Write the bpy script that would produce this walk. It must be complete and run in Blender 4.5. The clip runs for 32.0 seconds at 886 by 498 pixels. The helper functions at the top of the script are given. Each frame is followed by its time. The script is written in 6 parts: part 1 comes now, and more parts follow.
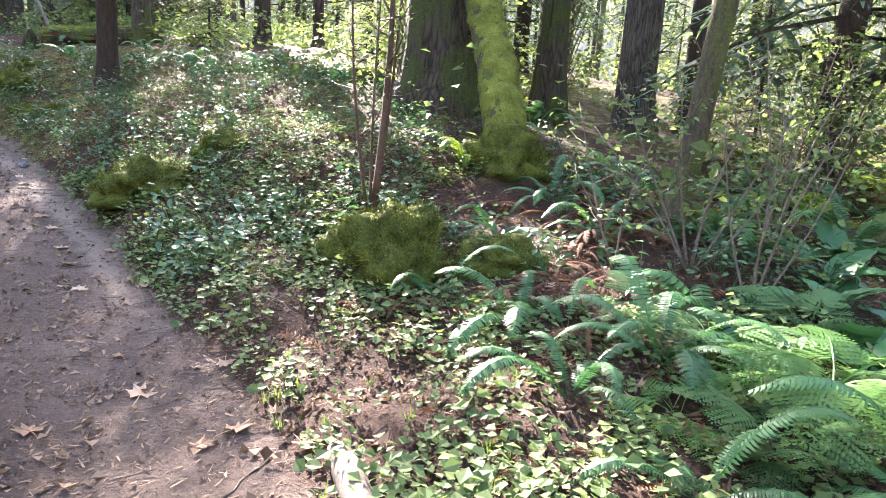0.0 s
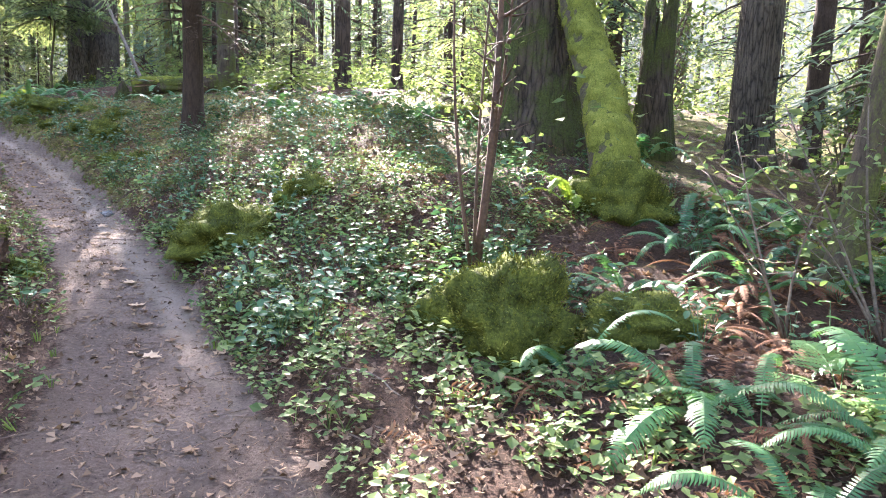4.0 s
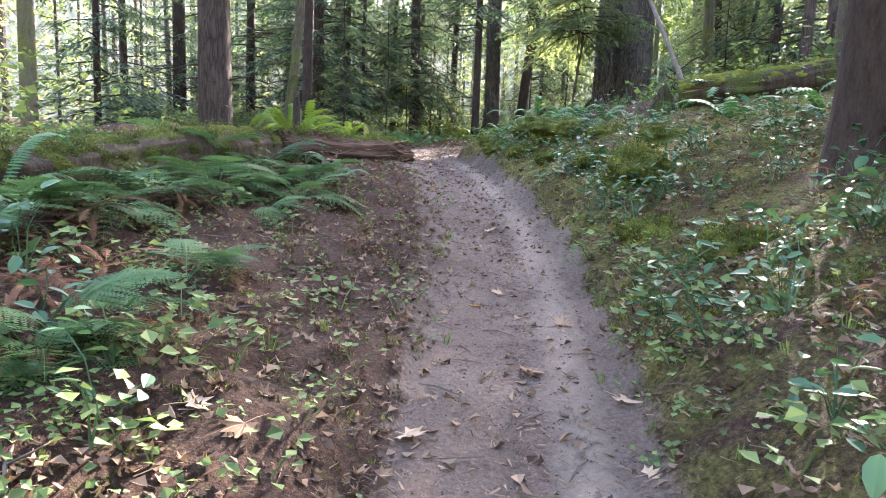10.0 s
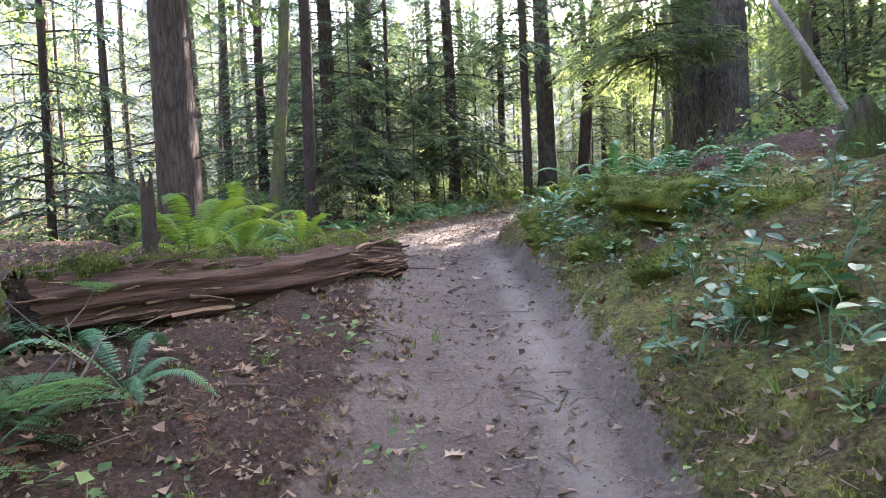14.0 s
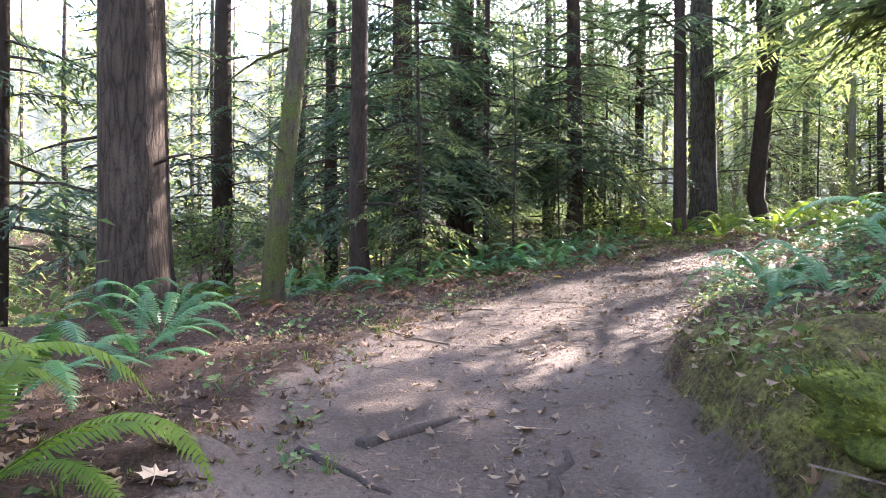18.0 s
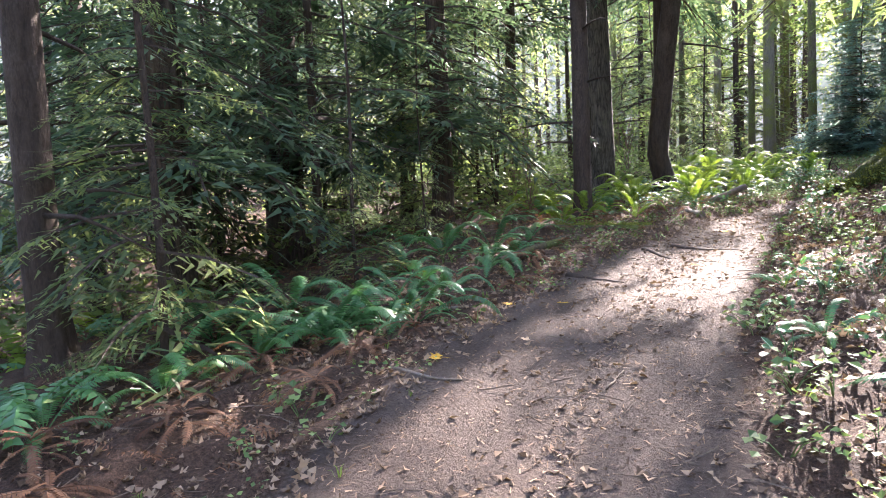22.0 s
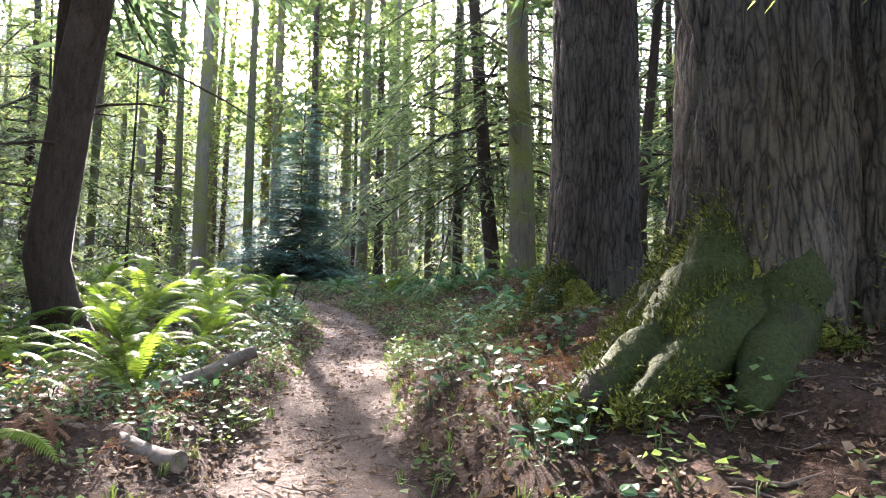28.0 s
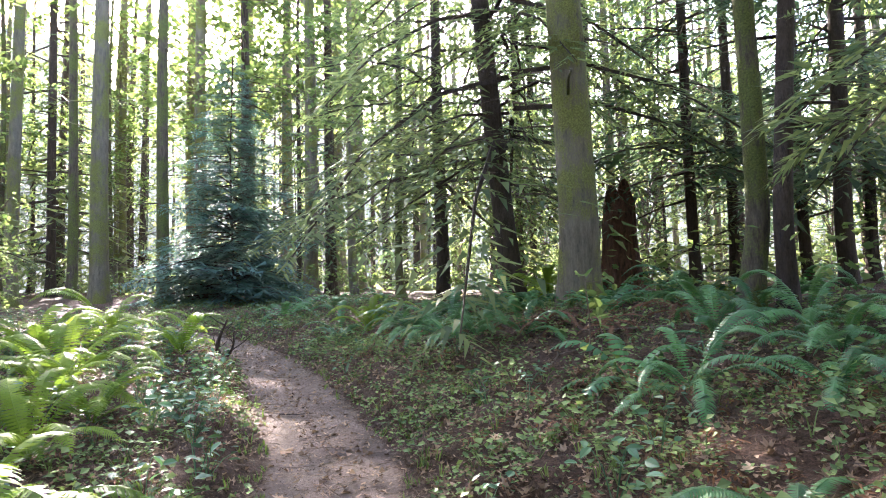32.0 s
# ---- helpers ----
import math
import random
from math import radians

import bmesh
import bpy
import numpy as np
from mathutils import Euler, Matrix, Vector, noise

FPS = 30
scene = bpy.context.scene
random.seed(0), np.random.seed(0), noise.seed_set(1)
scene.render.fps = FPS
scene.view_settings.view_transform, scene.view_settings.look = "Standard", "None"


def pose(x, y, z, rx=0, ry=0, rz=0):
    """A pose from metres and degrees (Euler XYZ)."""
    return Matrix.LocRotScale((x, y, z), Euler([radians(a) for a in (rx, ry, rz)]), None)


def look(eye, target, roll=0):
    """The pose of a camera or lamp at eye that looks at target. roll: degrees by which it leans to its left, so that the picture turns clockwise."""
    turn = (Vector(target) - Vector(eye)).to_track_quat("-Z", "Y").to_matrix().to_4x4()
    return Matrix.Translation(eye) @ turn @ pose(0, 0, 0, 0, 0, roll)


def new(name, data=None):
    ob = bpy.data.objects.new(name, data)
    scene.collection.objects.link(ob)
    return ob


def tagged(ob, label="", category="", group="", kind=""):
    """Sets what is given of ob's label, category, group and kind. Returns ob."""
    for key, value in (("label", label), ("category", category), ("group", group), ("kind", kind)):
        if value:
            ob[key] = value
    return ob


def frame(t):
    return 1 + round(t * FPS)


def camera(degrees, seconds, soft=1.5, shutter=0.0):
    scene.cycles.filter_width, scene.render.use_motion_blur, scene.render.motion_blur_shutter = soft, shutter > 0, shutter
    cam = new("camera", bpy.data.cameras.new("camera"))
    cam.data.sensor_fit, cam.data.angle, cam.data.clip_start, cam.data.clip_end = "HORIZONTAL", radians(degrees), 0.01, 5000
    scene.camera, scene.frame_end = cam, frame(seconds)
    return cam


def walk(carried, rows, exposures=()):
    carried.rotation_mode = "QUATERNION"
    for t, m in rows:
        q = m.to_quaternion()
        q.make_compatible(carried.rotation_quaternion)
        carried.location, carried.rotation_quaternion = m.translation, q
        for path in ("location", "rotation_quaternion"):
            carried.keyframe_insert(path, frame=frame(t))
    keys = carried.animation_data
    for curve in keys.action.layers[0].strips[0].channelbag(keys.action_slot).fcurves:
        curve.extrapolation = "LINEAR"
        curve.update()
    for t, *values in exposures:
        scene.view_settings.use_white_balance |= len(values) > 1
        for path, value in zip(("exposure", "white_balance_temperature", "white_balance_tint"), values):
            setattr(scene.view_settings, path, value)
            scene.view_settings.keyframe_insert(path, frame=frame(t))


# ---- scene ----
cam = camera(68.8, 32.0, 1.0)
METRES, EYE, TILT, LEAN, TURN = 40.0, 1.4, -11.0, -3.5, 0.0
ROWS = [
    (0.0, 0.0, 0.0, 0.0, 0.0, 0.0, -0.0),
    (0.5, 0.0007, 0.0007, 0.0, -5.29, -0.13, 1.33),
    (1.0, 0.0011, 0.0008, -0.0, -10.66, 0.11, 3.11),
    (1.5, 0.0014, 0.0012, -0.0002, -14.74, 1.3, 4.64),
    (2.0, 0.001, 0.002, -0.0, -16.59, 2.27, 5.15),
    (2.5, -0.0008, 0.0031, -0.0, -17.42, 2.63, 4.56),
    (3.0, -0.003, 0.0061, 0.0003, -16.45, 2.66, 2.78),
    (3.5, -0.0056, 0.0138, 0.0023, -4.01, 3.37, 1.45),
    (4.0, -0.0097, 0.022, 0.004, 6.26, 3.47, 0.15),
    (4.5, -0.0178, 0.0327, 0.0077, 14.22, 3.1, -1.44),
    (6.5, -0.0525, 0.0919, 0.0209, 28.97, 2.69, -5.72),
    (7.0, -0.0627, 0.1067, 0.024, 32.46, 2.43, -6.17),
    (7.5, -0.073, 0.1207, 0.0269, 39.02, 1.93, -4.47),
    (8.0, -0.0822, 0.1366, 0.0309, 44.1, 1.67, -5.2),
    (8.5, -0.0935, 0.1518, 0.0364, 44.5, 2.05, -8.11),
    (9.0, -0.1054, 0.1673, 0.0412, 46.14, 2.4, -8.81),
    (9.5, -0.118, 0.1802, 0.0458, 48.05, 2.76, -8.33),
    (10.0, -0.1305, 0.1925, 0.0502, 48.02, 3.19, -8.01),
    (10.5, -0.1422, 0.2045, 0.0547, 48.02, 5.0, -8.67),
    (11.0, -0.1548, 0.2136, 0.0596, 48.32, 6.04, -7.0),
    (11.5, -0.1618, 0.2241, 0.0632, 48.77, 7.01, -5.04),
    (12.0, -0.1689, 0.2353, 0.0667, 51.52, 7.04, -4.91),
    (12.5, -0.1798, 0.2459, 0.0733, 53.35, 7.15, -4.16),
    (13.0, -0.1902, 0.2596, 0.0777, 53.58, 7.39, -5.61),
    (13.5, -0.2039, 0.2709, 0.0832, 54.69, 7.44, -4.66),
    (14.0, -0.2173, 0.2824, 0.0883, 54.47, 7.52, -4.5),
    (14.5, -0.2303, 0.2932, 0.0932, 56.95, 7.27, -6.07),
    (16.5, -0.2903, 0.3415, 0.1144, 59.51, 8.63, -6.11),
    (17.0, -0.3038, 0.3499, 0.118, 62.32, 8.4, -8.0),
    (17.5, -0.3191, 0.3578, 0.1214, 64.8, 7.86, -6.94),
    (18.0, -0.3346, 0.3677, 0.1267, 64.56, 8.02, -8.52),
    (18.5, -0.3494, 0.3778, 0.1331, 64.47, 8.31, -8.92),
    (19.0, -0.3653, 0.3839, 0.1386, 63.51, 8.87, -7.98),
    (19.5, -0.3789, 0.3936, 0.1431, 62.76, 9.64, -9.55),
    (20.0, -0.3933, 0.4015, 0.1478, 63.04, 8.46, -7.27),
    (20.5, -0.4059, 0.4064, 0.1542, 61.56, 6.63, -6.34),
    (21.0, -0.4174, 0.4143, 0.1571, 60.2, 5.89, -6.66),
    (21.5, -0.4285, 0.4233, 0.162, 57.9, 5.15, -5.1),
    (22.0, -0.4395, 0.4337, 0.1675, 52.68, 4.79, -3.98),
    (22.5, -0.4477, 0.4455, 0.1714, 51.07, 4.61, -8.6),
    (23.0, -0.46, 0.455, 0.1745, 50.36, 4.59, -9.24),
    (23.5, -0.4736, 0.464, 0.1796, 42.82, 5.02, -4.81),
    (24.0, -0.4848, 0.4774, 0.1827, 36.26, 5.71, -3.14),
    (24.5, -0.4948, 0.4915, 0.1863, 23.31, 6.17, -0.9),
    (25.0, -0.5059, 0.5048, 0.1916, 15.73, 5.81, 1.41),
    (25.5, -0.5156, 0.5202, 0.1965, 13.97, 6.5, 1.53),
    (26.0, -0.5265, 0.5346, 0.2014, 10.14, 8.85, 2.21),
    (26.5, -0.5344, 0.5504, 0.2047, 7.25, 12.41, 1.63),
    (28.5, -0.5583, 0.6106, 0.2242, 1.97, 15.17, 3.28),
    (29.0, -0.5646, 0.6251, 0.2311, 0.81, 15.14, 4.51),
    (29.5, -0.5686, 0.6412, 0.2359, 0.76, 15.42, 4.0),
    (30.0, -0.5719, 0.6567, 0.24, 0.86, 15.47, 3.43),
    (30.5, -0.5754, 0.6738, 0.2448, 0.74, 15.35, 2.65),
    (31.0, -0.5778, 0.6926, 0.2497, 1.31, 15.25, 2.38),
    (31.5, -0.5817, 0.7079, 0.2554, 1.78, 15.21, 3.73),
    (32.0, -0.5817, 0.7212, 0.2593, -1.22, 14.76, 5.12),
]
WARMTH, TINT = 6350, 24
EXPOSURES = [(t, e, WARMTH, TINT) for t, e in ((0.0, 3.95), (2.0, 3.8), (4.0, 4.1), (9.0, 4.35), (14.0, 4.25), (19.0, 4.25), (23.0, 4.35), (26.0, 4.5), (28.5, 4.45), (30.0, 4.65), (32.0, 4.8))]
walk(cam, [(t, pose(0, 0, EYE, TILT, LEAN, TURN) @ pose(METRES * x, METRES * y, METRES * z, 90 + pitch, roll, yaw)) for t, x, y, z, yaw, pitch, roll in ROWS], EXPOSURES)

# ---- sky and sun ----
SUN_ELEVATION, SUN_AZIMUTH = 27.0, 22.0     # azimuth: degrees to the left of +y
world = bpy.data.worlds.new("sky")
scene.world = world
world.use_nodes = True
wn = world.node_tree.nodes
sky = wn.new("ShaderNodeTexSky")
sky.sky_type = "NISHITA"
sky.sun_disc = False
sky.sun_elevation = radians(SUN_ELEVATION)
sky.sun_rotation = radians(-SUN_AZIMUTH)
sky.air_density, sky.dust_density, sky.ozone_density = 1.0, 2.5, 1.0
world.node_tree.links.new(sky.outputs[0], wn["Background"].inputs[0])
wn["Background"].inputs[1].default_value = 0.12
sun_dir = Vector((-math.sin(radians(SUN_AZIMUTH)) * math.cos(radians(SUN_ELEVATION)), math.cos(radians(SUN_AZIMUTH)) * math.cos(radians(SUN_ELEVATION)), math.sin(radians(SUN_ELEVATION))))
sun_data = bpy.data.lights.new("sun", "SUN")
sun_data.energy, sun_data.angle, sun_data.color = 5.0, radians(0.6), (1.0, 0.94, 0.83)
sun = new("sun", sun_data)
sun.matrix_world = look(sun_dir * 80, (0, 0, 0))


# ---- materials ----
def material(name):
    m = bpy.data.materials.new(name)
    m.use_nodes = True
    nt = m.node_tree
    return m, nt, nt.nodes["Principled BSDF"]


def node(nt, kind, **values):
    n = nt.nodes.new(kind)
    for key, value in values.items():
        n.inputs[key].default_value = value
    return n


def ramp(nt, source, stops, interpolation="LINEAR"):
    r = nt.nodes.new("ShaderNodeValToRGB")
    r.color_ramp.interpolation = interpolation
    while len(r.color_ramp.elements) < len(stops):
        r.color_ramp.elements.new(0.5)
    for e, (p, c) in zip(r.color_ramp.elements, stops):
        e.position, e.color = p, (*c, 1.0)
    nt.links.new(source, r.inputs[0])
    return r.outputs[0]


def noise_tex(nt, scale, detail=4.0, rough=0.6, stretch=None, space="Object"):
    tc = nt.nodes.new("ShaderNodeTexCoord")
    src = tc.outputs[space]
    if stretch:
        mp = nt.nodes.new("ShaderNodeMapping")
        mp.inputs["Scale"].default_value = stretch
        nt.links.new(src, mp.inputs[0])
        src = mp.outputs[0]
    n = node(nt, "ShaderNodeTexNoise", Scale=scale, Detail=detail, Roughness=rough)
    nt.links.new(src, n.inputs["Vector"])
    return n.outputs[0]


def mix(nt, fac, a, b, mode="MIX"):
    m = nt.nodes.new("ShaderNodeMix")
    m.data_type, m.blend_type = "RGBA", mode
    for sock, v in ((m.inputs[0], fac), (m.inputs[6], a), (m.inputs[7], b)):
        if isinstance(v, (int, float)):
            sock.default_value = v
        elif isinstance(v, tuple):
            sock.default_value = (*v, 1.0)
        else:
            nt.links.new(v, sock)
    return m.outputs[2]


def bump(nt, bsdf, height, strength, distance):
    b = node(nt, "ShaderNodeBump", Strength=strength, Distance=distance)
    nt.links.new(height, b.inputs["Height"])
    nt.links.new(b.outputs[0], bsdf.inputs["Normal"])


def maths(nt, op, a, b):
    m = nt.nodes.new("ShaderNodeMath")
    m.operation = op
    for sock, v in zip(m.inputs, (a, b)):
        if isinstance(v, (int, float)):
            sock.default_value = v
        else:
            nt.links.new(v, sock)
    return m.outputs[0]


def leaf_material(name, dark, light, rough=0.5, through_light=0.35, per="island"):
    """Thin leaf: gloss on top, light passing through; the tone varies from leaf to leaf."""
    m, nt, p = material(name)
    if per == "island":
        rnd = nt.nodes.new("ShaderNodeNewGeometry").outputs["Random Per Island"]
    else:
        rnd = nt.nodes.new("ShaderNodeObjectInfo").outputs["Random"]
    grain = noise_tex(nt, 9.0, 3.0)
    tone = maths(nt, "ADD", maths(nt, "MULTIPLY", rnd, 0.65), maths(nt, "MULTIPLY", grain, 0.4))
    col = ramp(nt, tone, [(0.15, dark), (0.85, light)])
    nt.links.new(col, p.inputs["Base Color"])
    p.inputs["Roughness"].default_value = rough
    p.inputs["Specular IOR Level"].default_value = 0.35 if rough < 0.45 else 0.12
    t = nt.nodes.new("ShaderNodeBsdfTranslucent")
    nt.links.new(mix(nt, 1.0, col, (1.0, 1.0, 0.78), "MULTIPLY"), t.inputs[0])
    ms = node(nt, "ShaderNodeMixShader")
    ms.inputs[0].default_value = through_light
    nt.links.new(p.outputs[0], ms.inputs[1])
    nt.links.new(t.outputs[0], ms.inputs[2])
    nt.links.new(ms.outputs[0], nt.nodes["Material Output"].inputs[0])
    return m


def bark_material(name, dark, light, moss=0.0, furrow=14.0, depth=0.03, mosscol=(0.13, 0.145, 0.03), plates=0.0):
    m, nt, p = material(name)
    ridges = noise_tex(nt, furrow, 5.0, 0.65, (1.0, 1.0, 0.22))
    fine = noise_tex(nt, 60.0, 4.0, 0.6, (1.0, 1.0, 0.4))
    big = noise_tex(nt, 1.3, 3.0)
    tone = maths(nt, "ADD", maths(nt, "MULTIPLY", ridges, 0.7), maths(nt, "MULTIPLY", fine, 0.35))
    if plates > 0:
        tc = nt.nodes.new("ShaderNodeTexCoord")
        mp = nt.nodes.new("ShaderNodeMapping")
        mp.inputs["Scale"].default_value = (1.0, 1.0, 0.15)
        nt.links.new(tc.outputs["Object"], mp.inputs[0])
        warp = nt.nodes.new("ShaderNodeMix")
        warp.data_type, warp.blend_type = "RGBA", "ADD"
        warp.inputs[0].default_value = 0.13
        nt.links.new(mp.outputs[0], warp.inputs[6])
        wn1 = node(nt, "ShaderNodeTexNoise", Scale=6.0, Detail=4.0)
        nt.links.new(mp.outputs[0], wn1.inputs["Vector"])
        nt.links.new(wn1.outputs["Color"], warp.inputs[7])
        vo = node(nt, "ShaderNodeTexVoronoi", Scale=plates)
        vo.feature = "DISTANCE_TO_EDGE"
        nt.links.new(warp.outputs[2], vo.inputs["Vector"])
        crack = ramp(nt, vo.outputs["Distance"], [(0.0, (0, 0, 0)), (0.16, (0.7, 0.7, 0.7)), (0.42, (1, 1, 1))])
        tone = maths(nt, "ADD", maths(nt, "MULTIPLY", crack, 0.24), maths(nt, "MULTIPLY", tone, 0.74))
    col = ramp(nt, tone, [(0.32, dark), (0.74, light)])
    lichen = ramp(nt, maths(nt, "ADD", maths(nt, "MULTIPLY", big, 0.7), maths(nt, "MULTIPLY", fine, 0.3)), [(0.52, (0, 0, 0)), (0.62, (0.4, 0.4, 0.4))])
    col = mix(nt, lichen, col, tuple(min(1, c * 1.3 + 0.01) for c in light))
    if moss > 0:
        patch_tone = maths(nt, "ADD", maths(nt, "MULTIPLY", big, 0.6), maths(nt, "ADD", maths(nt, "MULTIPLY", ridges, 0.2), maths(nt, "MULTIPLY", fine, 0.2)))
        fac = ramp(nt, patch_tone, [(0.62 - 0.30 * moss, (0, 0, 0)), (0.70 - 0.30 * moss, (0.95, 0.95, 0.95))])
        mcol = ramp(nt, noise_tex(nt, 45.0, 4.0), [(0.3, tuple(0.35 * c for c in mosscol)), (0.7, mosscol)])
        col = mix(nt, fac, col, mcol)
    nt.links.new(col, p.inputs["Base Color"])
    p.inputs["Roughness"].default_value = 0.92
    p.inputs["Specular IOR Level"].default_value = 0.2
    bump(nt, p, tone, 1.0, depth)
    return m


def plain_material(name, dark, light, scale=12.0, rough=0.9, depth=0.01, stretch=None, vary=0.0):
    m, nt, p = material(name)
    tone = maths(nt, "ADD", maths(nt, "MULTIPLY", noise_tex(nt, scale, 5.0, 0.65, stretch), 0.6), maths(nt, "MULTIPLY", noise_tex(nt, scale * 0.12, 3.0, 0.5, stretch), 0.4))
    if vary:
        tone = maths(nt, "ADD", tone, maths(nt, "MULTIPLY", maths(nt, "SUBTRACT", nt.nodes.new("ShaderNodeObjectInfo").outputs["Random"], 0.6), vary))
    nt.links.new(ramp(nt, tone, [(0.34, dark), (0.66, light)]), p.inputs["Base Color"])
    p.inputs["Roughness"].default_value = rough
    p.inputs["Specular IOR Level"].default_value = 0.25
    bump(nt, p, tone, 0.9, depth)
    return m


def moss_material():
    m, nt, p = material("moss")
    fine, mid, big = noise_tex(nt, 55.0, 5.0, 0.7), noise_tex(nt, 7.0, 4.0, 0.6), noise_tex(nt, 1.6, 2.0)
    tone = maths(nt, "ADD", maths(nt, "MULTIPLY", fine, 0.45), maths(nt, "ADD", maths(nt, "MULTIPLY", mid, 0.35), maths(nt, "MULTIPLY", big, 0.2)))
    rnd = nt.nodes.new("ShaderNodeNewGeometry").outputs["Random Per Island"]
    tone = maths(nt, "ADD", tone, maths(nt, "MULTIPLY", maths(nt, "SUBTRACT", rnd, 0.4), 0.26))
    nt.links.new(ramp(nt, tone, [(0.30, (0.016, 0.019, 0.006)), (0.44, (0.062, 0.074, 0.015)), (0.57, (0.145, 0.16, 0.028)), (0.72, (0.28, 0.275, 0.06))]), p.inputs["Base Color"])
    p.inputs["Roughness"].default_value = 1.0
    p.inputs["Specular IOR Level"].default_value = 0.1
    bump(nt, p, tone, 1.0, 0.04)
    return m


def ground_material():
    m, nt, p = material("forest_floor")
    at = nt.nodes.new("ShaderNodeAttribute")
    at.attribute_name = "trodden"
    edge = noise_tex(nt, 5.0, 5.0, 0.65)
    fine = noise_tex(nt, 40.0, 6.0, 0.7)
    grit = noise_tex(nt, 160.0, 4.0, 0.7)
    big = noise_tex(nt, 0.8, 4.0, 0.55)
    dust = ramp(nt, maths(nt, "ADD", maths(nt, "MULTIPLY", fine, 0.5), maths(nt, "MULTIPLY", big, 0.5)), [(0.36, (0.095, 0.070, 0.053)), (0.52, (0.18, 0.132, 0.102)), (0.68, (0.28, 0.215, 0.168))])
    dust = mix(nt, ramp(nt, grit, [(0.30, (1, 1, 1)), (0.42, (0, 0, 0))]), dust, (0.09, 0.06, 0.042))
    dusty = nt.nodes.new("ShaderNodeAttribute")
    dusty.attribute_name = "dusty"
    strip_tone = maths(nt, "ADD", dusty.outputs["Fac"], maths(nt, "MULTIPLY", maths(nt, "SUBTRACT", edge, 0.5), 0.8))
    dust = mix(nt, ramp(nt, strip_tone, [(0.30, (0, 0, 0)), (0.95, (0.6, 0.6, 0.6))]), dust, (0.35, 0.285, 0.22))
    needly = nt.nodes.new("ShaderNodeAttribute")
    needly.attribute_name = "needly"
    brown = ramp(nt, maths(nt, "ADD", maths(nt, "MULTIPLY", fine, 0.45), maths(nt, "MULTIPLY", big, 0.55)), [(0.36, (0.045, 0.031, 0.024)), (0.52, (0.086, 0.061, 0.047)), (0.66, (0.13, 0.096, 0.075))])
    dust = mix(nt, needly.outputs["Fac"], dust, brown)
    duff = ramp(nt, maths(nt, "ADD", maths(nt, "MULTIPLY", fine, 0.7), maths(nt, "MULTIPLY", grit, 0.3)), [(0.36, (0.020, 0.012, 0.008)), (0.52, (0.068, 0.039, 0.025)), (0.68, (0.135, 0.078, 0.050))])
    mossy = ramp(nt, maths(nt, "ADD", maths(nt, "MULTIPLY", fine, 0.55), maths(nt, "MULTIPLY", edge, 0.45)), [(0.36, (0.045, 0.042, 0.012)), (0.50, (0.13, 0.13, 0.03)), (0.64, (0.24, 0.225, 0.055))])
    grown = nt.nodes.new("ShaderNodeAttribute")
    grown.attribute_name = "mossy"
    cover_tone = maths(nt, "ADD", grown.outputs["Fac"], maths(nt, "ADD", maths(nt, "MULTIPLY", big, 0.35), maths(nt, "MULTIPLY", edge, 0.35)))
    duff = mix(nt, ramp(nt, cover_tone, [(0.62, (0, 0, 0)), (0.78, (0.9, 0.9, 0.9))]), duff, mossy)
    sharp = maths(nt, "ADD", at.outputs["Fac"], maths(nt, "MULTIPLY", maths(nt, "SUBTRACT", edge, 0.5), 0.9))
    fac = ramp(nt, sharp, [(0.42, (0, 0, 0)), (0.60, (1, 1, 1))])
    nt.links.new(mix(nt, fac, duff, dust), p.inputs["Base Color"])
    p.inputs["Roughness"].default_value = 0.95
    p.inputs["Specular IOR Level"].default_value = 0.15
    bump(nt, p, maths(nt, "ADD", maths(nt, "MULTIPLY", fine, 0.6), maths(nt, "ADD", maths(nt, "MULTIPLY", grit, 0.25), maths(nt, "MULTIPLY", edge, 0.9))), 1.0, 0.045)
    return m


GROUND = ground_material()
BARK_FIR = bark_material("fir_bark", (0.020, 0.014, 0.010), (0.088, 0.062, 0.044), 0.12, 11.0, 0.04, (0.06, 0.07, 0.025), 11.0)
BARK_OLD = bark_material("old_fir_bark", (0.012, 0.010, 0.007), (0.118, 0.097, 0.073), 0.14, 9.0, 0.05, (0.07, 0.08, 0.03), 19.0)
BARK_ROOT = bark_material("mossy_root_bark", (0.014, 0.011, 0.008), (0.08, 0.062, 0.046), 0.9, 17.0, 0.05, (0.045, 0.058, 0.013))
BARK_DARK = bark_material("hemlock_bark", (0.018, 0.012, 0.009), (0.066, 0.046, 0.034), 0.0, 20.0, 0.02)
BARK_MOSSY = bark_material("mossy_bark", (0.025, 0.019, 0.013), (0.12, 0.092, 0.062), 0.55, 18.0, 0.025, (0.105, 0.12, 0.028))
BARK_STUMP = bark_material("stump_bark", (0.016, 0.012, 0.008), (0.10, 0.075, 0.052), 0.55, 12.0, 0.07, (0.07, 0.085, 0.02), plates=12.0)
BARK_ROT = bark_material("rotten_stump_wood", (0.018, 0.010, 0.007), (0.13, 0.062, 0.036), 0.0, 22.0, 0.05)
BARK_PALE = bark_material("alder_bark", (0.05, 0.042, 0.030), (0.18, 0.15, 0.105), 0.52, 12.0, 0.02, (0.16, 0.165, 0.04))
BARK_LOG = bark_material("log_bark", (0.018, 0.013, 0.009), (0.11, 0.08, 0.055), 0.40, 12.0, 0.04, (0.10, 0.12, 0.025))
MOSS = moss_material()
